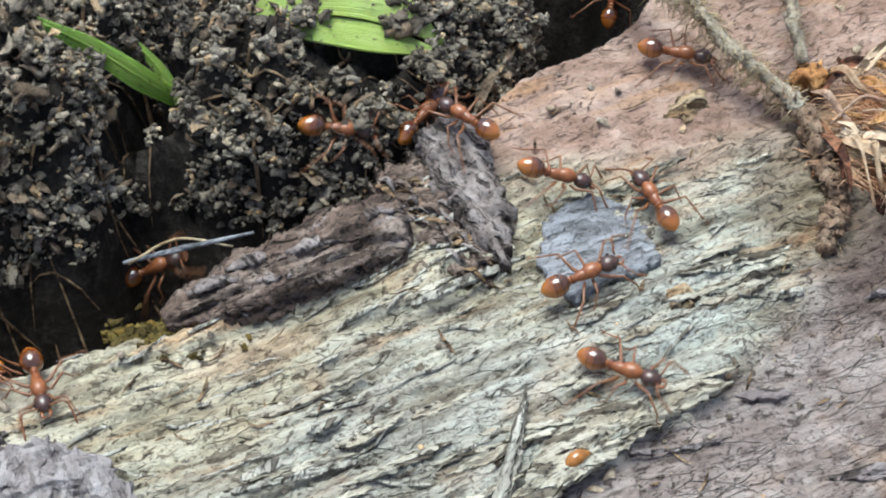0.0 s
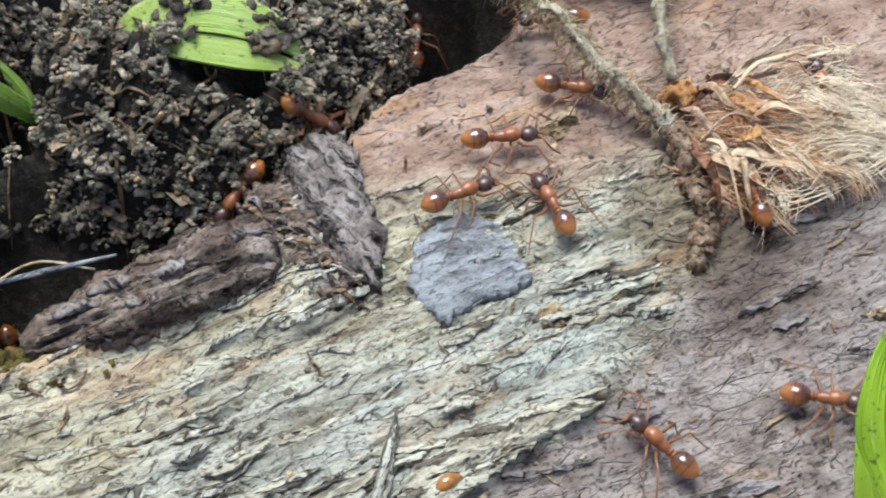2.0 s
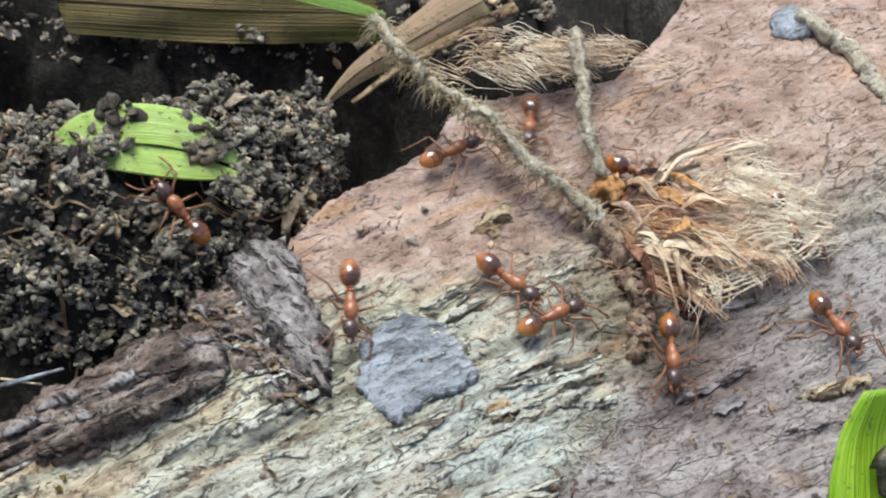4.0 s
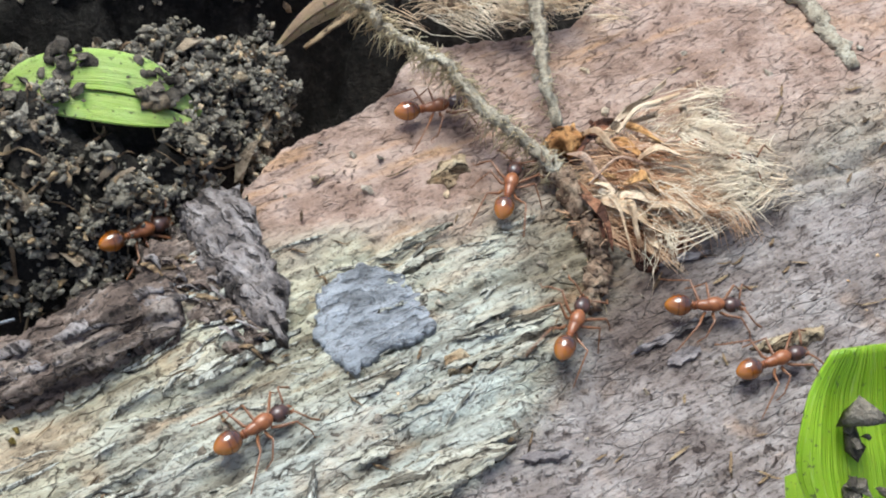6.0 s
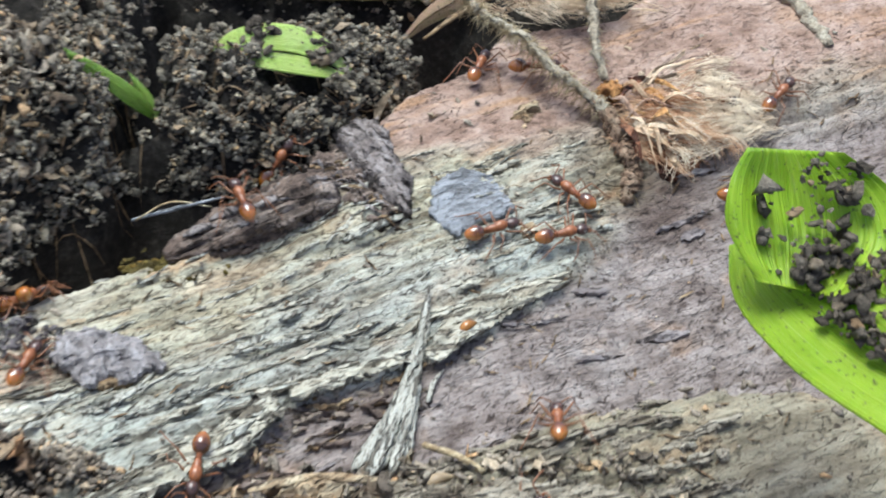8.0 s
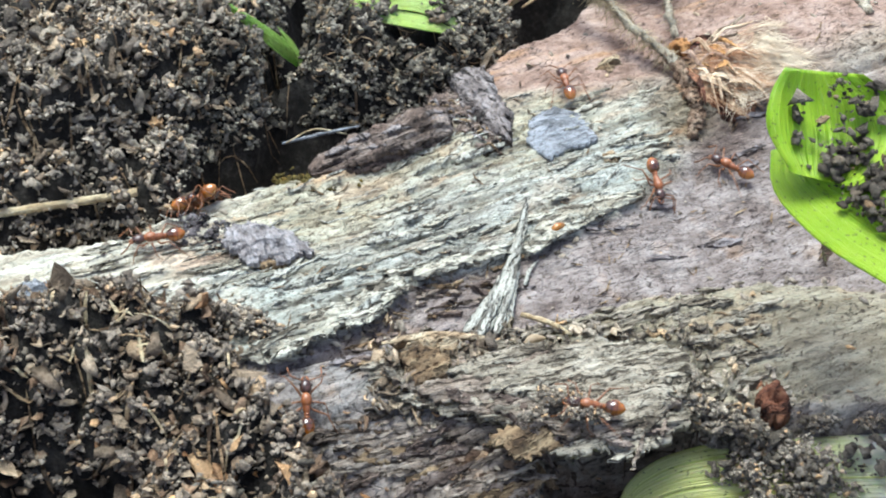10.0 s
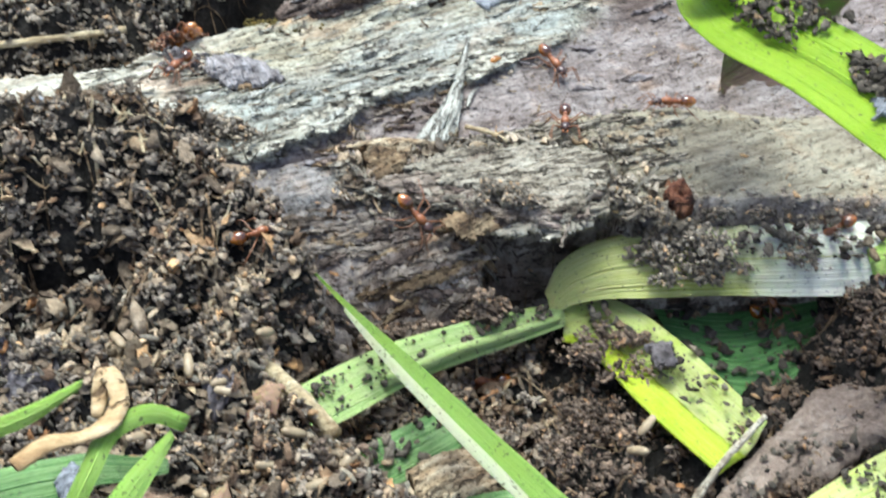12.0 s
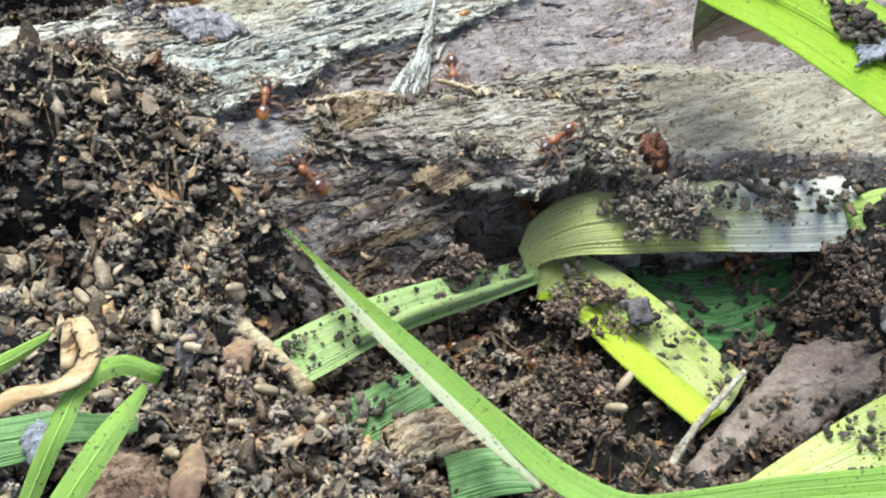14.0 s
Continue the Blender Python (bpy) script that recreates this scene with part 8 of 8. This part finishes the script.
    [(0, -2.30, -1.30, 109), (8.25, -2.30, -1.30, 109), (8.37, -2.37, -1.11, 141), (8.5, -2.43, -0.92, 173), (8.57, -2.39, -0.94, 114), (8.63, -2.34, -0.97, 54), (8.7, -2.29, -0.99, -6), (8.8, -2.29, -1.15, -49), (8.89, -2.30, -1.30, -92), (14, -2.30, -1.30, -92)],
    [(0, -1.95, -0.75, 127), (8.35, -1.95, -0.75, 127), (8.43, -1.99, -0.70, 178), (8.5, -2.03, -0.64, 228), (8.57, -2.01, -0.62, 286), (8.63, -1.99, -0.61, 344), (8.7, -1.98, -0.59, 402), (10.8, -1.67, -0.11, 383), (11, -1.63, -0.11, 336), (11.08, -1.66, -0.23, 295), (11.16, -1.70, -0.35, 254), (14, -1.70, -0.35, 254)],
    [(0, 0.40, -2.83, 20), (8.19, 0.40, -2.83, 20), (8.5, 0.87, -2.65, -24), (8.57, 0.77, -2.66, -78), (8.63, 0.66, -2.67, -132), (8.7, 0.56, -2.67, -186), (10.8, 0.13, -3.54, -191), (10.87, 0.19, -3.57, -246), (10.93, 0.24, -3.60, -301), (11, 0.30, -3.62, -356), (11.33, 0.20, -3.67, -414), (11.67, 0.11, -3.71, -473), (12, 0.02, -3.75, -531), (12.25, 0.03, -3.83, -492), (12.5, 0.04, -3.90, -452), (13, 0.10, -3.97, -401), (13.5, 0.20, -3.98, -353), (14, 0.10, -3.77, -337)],
    [(0, 1.79, -4.12, 80), (10.69, 1.79, -4.12, 80), (10.79, 1.82, -3.96, 39), (10.9, 1.85, -3.79, -2), (11, 1.87, -3.63, -43), (11.33, 2.13, -3.45, -85), (11.67, 2.39, -3.28, -128), (12, 2.64, -3.10, -170), (12.17, 2.76, -3.08, -113), (12.33, 2.87, -3.06, -57), (12.5, 2.99, -3.03, 0), (12.81, 3.46, -3.20, -20), (14, 3.46, -3.20, -20)],
    [(0, 2.20, -3.20, 143), (10.17, 2.20, -3.20, 143), (11.5, 0.49, -1.92, 198), (11.75, 0.58, -2.13, 231), (12, 0.67, -2.34, 263), (12.25, 0.88, -2.53, 295), (12.5, 1.08, -2.73, 328), (12.67, 1.04, -2.74, 281), (12.83, 1.00, -2.75, 235), (13, 0.96, -2.76, 188), (13.5, 0.52, -3.23, 224), (14, 0.69, -3.15, 218)],
    [(0, -2.26, -4.43, 60), (10.56, -2.26, -4.43, 60), (10.88, -2.01, -4.00, 111), (11.19, -1.76, -3.56, 162), (11.5, -1.51, -3.13, 213), (11.67, -1.55, -3.29, 268), (11.83, -1.58, -3.45, 323), (12, -1.62, -3.61, 378), (12.17, -1.64, -3.62, 427), (12.33, -1.66, -3.63, 476), (12.5, -1.67, -3.64, 525), (12.67, -1.66, -3.62, 480), (12.83, -1.65, -3.60, 436), (13, -1.63, -3.58, 391), (13.5, -1.46, -3.16, 391), (14, -1.36, -2.70, 444)],
    [(0, -2.30, -1.30, 27), (11.31, -2.30, -1.30, 27), (11.38, -2.21, -1.25, -29), (11.44, -2.12, -1.21, -85), (11.5, -2.03, -1.16, -141), (11.69, -2.30, -1.30, -153), (14, -2.30, -1.30, -153)],
    [(0, -0.98, -4.88, 40), (11.38, -0.98, -4.88, 40), (11.58, -0.73, -4.67, -10), (11.79, -0.47, -4.46, -59), (12, -0.22, -4.24, -109), (12.17, 0.08, -4.27, -162), (12.33, 0.37, -4.30, -216), (12.5, 0.66, -4.33, -270), (12.67, 0.73, -4.26, -219), (12.83, 0.80, -4.20, -169), (13, 0.88, -4.14, -119), (13.5, 1.43, -4.18, -99), (13.66, 1.68, -4.18, -50), (13.81, 1.93, -4.18, 0), (14, 1.93, -4.18, 0)],
    [(0, 2.20, -3.20, -169), (11.94, 2.20, -3.20, -169), (12.5, 1.33, -3.36, -171), (12.67, 1.45, -3.35, -118), (12.83, 1.58, -3.34, -64), (13, 1.71, -3.32, -11), (13.33, 1.31, -3.17, -68), (13.67, 0.91, -3.02, -125), (14, 0.52, -2.86, -182)],
    [(0, 2.20, -3.20, -156), (11.86, 2.20, -3.20, -156), (12.43, 1.36, -3.57, -103), (13, 0.53, -3.93, -51), (13.25, 0.60, -3.87, -86), (13.5, 0.67, -3.80, -122), (13.67, 0.73, -3.83, -171), (13.83, 0.80, -3.86, -220), (14, 0.86, -3.89, -269)],
    [(0, -1.19, -6.27, 80), (12.25, -1.19, -6.27, 80), (12.88, -1.02, -5.29, 39), (13.5, -0.85, -4.30, -2), (14, -0.68, -4.21, 13)],
    [(0, -0.14, -5.81, 60), (12.56, -0.14, -5.81, 60), (13.03, 0.23, -5.17, 25), (13.5, 0.61, -4.52, -10), (13.67, 0.55, -4.34, 44), (13.83, 0.48, -4.16, 98), (14, 0.42, -3.98, 152)],
]

PERCHES = [(-0.32, -0.12, 0.34, 0.32, 0.53, 0.05, 0.2), (0.3, -0.45, 0.27, 0.27, 0.39, -0.03, 0.2)]


def footing(x, y):
    """The height at which an ant stands: land, bark plate, flake or roll."""
    z = read(TOP_SOFT, x, y) + 0.012
    for cx, cy, rx, ry, top, gx, gy in PERCHES:
        if ((x - cx) / rx) ** 2 + ((y - cy) / ry) ** 2 < 1:
            z = max(z, top + gx * (x - cx) + gy * (y - cy))
    if -0.9 < x < 0.95 and -3.36 < y < -2.95:
        z = max(z, 0.075 + 0.38 * (y + 3.1))
    a = ((x + 1.56) * 1.04 + (y + 0.84) * 0.46) / 1.137
    b = (-(x + 1.56) * 0.46 + (y + 0.84) * 1.04) / 1.137
    if 0.05 < a < 1.15 and abs(b) < 0.16:
        z = max(z, 0.3 + 0.12 * a + 0.14 * math.sqrt(1 - (b / 0.17) ** 2))
    return z


def stance(x, y, heading):
    """The pose of an ant standing at a place, tilted with the surface."""
    h = radians(heading)
    c, s = math.cos(h), math.sin(h)
    z0, zf, zb = footing(x, y), footing(x + 0.13 * c, y + 0.13 * s), footing(x - 0.13 * c, y - 0.13 * s)
    zl, zr = footing(x - 0.1 * s, y + 0.1 * c), footing(x + 0.1 * s, y - 0.1 * c)
    pitch = max(-0.75, min(0.75, math.atan2(zf - zb, 0.26)))
    roll = max(-0.6, min(0.6, math.atan2(zl - zr, 0.2)))
    z = max(z0, (zf + zb) / 2)
    turn = Matrix.Rotation(h, 4, "Z") @ Matrix.Rotation(-pitch, 4, "Y") @ Matrix.Rotation(roll, 4, "X")
    return Matrix.Translation((x * CM, y * CM, z * CM)) @ turn


def way(route):
    """The route with extra steps, so that the ant follows the ground."""
    rows = []
    for (t0, x0, y0, h0), (t1, x1, y1, h1) in zip(route, route[1:]):
        far = math.hypot(x1 - x0, y1 - y0)
        n = max(1, min(int((t1 - t0) / 0.12), int(far / 0.16) + 1, 8))
        rows += [(t0 + (t1 - t0) * k / n, x0 + (x1 - x0) * k / n, y0 + (y1 - y0) * k / n, h0 + (h1 - h0) * k / n) for k in range(n)]
    return rows + [route[-1]]


first_ant = build_ant()
ANTS = [first_ant] + [copy_thing(first_ant, Matrix()) for _ in ROUTES[1:]]
for ant, route in zip(ANTS, ROUTES):
    ant.matrix_basis = stance(*route[0][1:])


def motions():
    """The ants walk; their legs swing in two alternating sets of three."""
    for ant, route in zip(ANTS, ROUTES):
        walk(ant, [(t, stance(x, y, h)) for t, x, y, h in way(route)])
    swung = {}
    for n, ant in enumerate(ANTS):
        k = 0
        for leg in ant.children:
            if "gait" not in leg:
                continue
            key = (k, n % 3)
            if n < 3:
                root, sign = leg.matrix_basis.translation.copy(), 1 if leg["gait"] else -1
                beat = (0.1, 0.14, 0.2)[n]
                steps = int(14 / beat)
                rows = [(i * beat, Matrix.Translation(root) @ Matrix.Rotation(radians(13 * sign * (1 if i % 2 else -1)), 4, "Z")) for i in range(steps)]
                walk(leg, rows + [(14.0, rows[-1][1])])
                swung[key] = leg.animation_data
            else:
                leg.rotation_mode = "QUATERNION"
                data = leg.animation_data_create()
                data.action, data.action_slot = swung[key].action, swung[key].action_slot
            k += 1


motions()
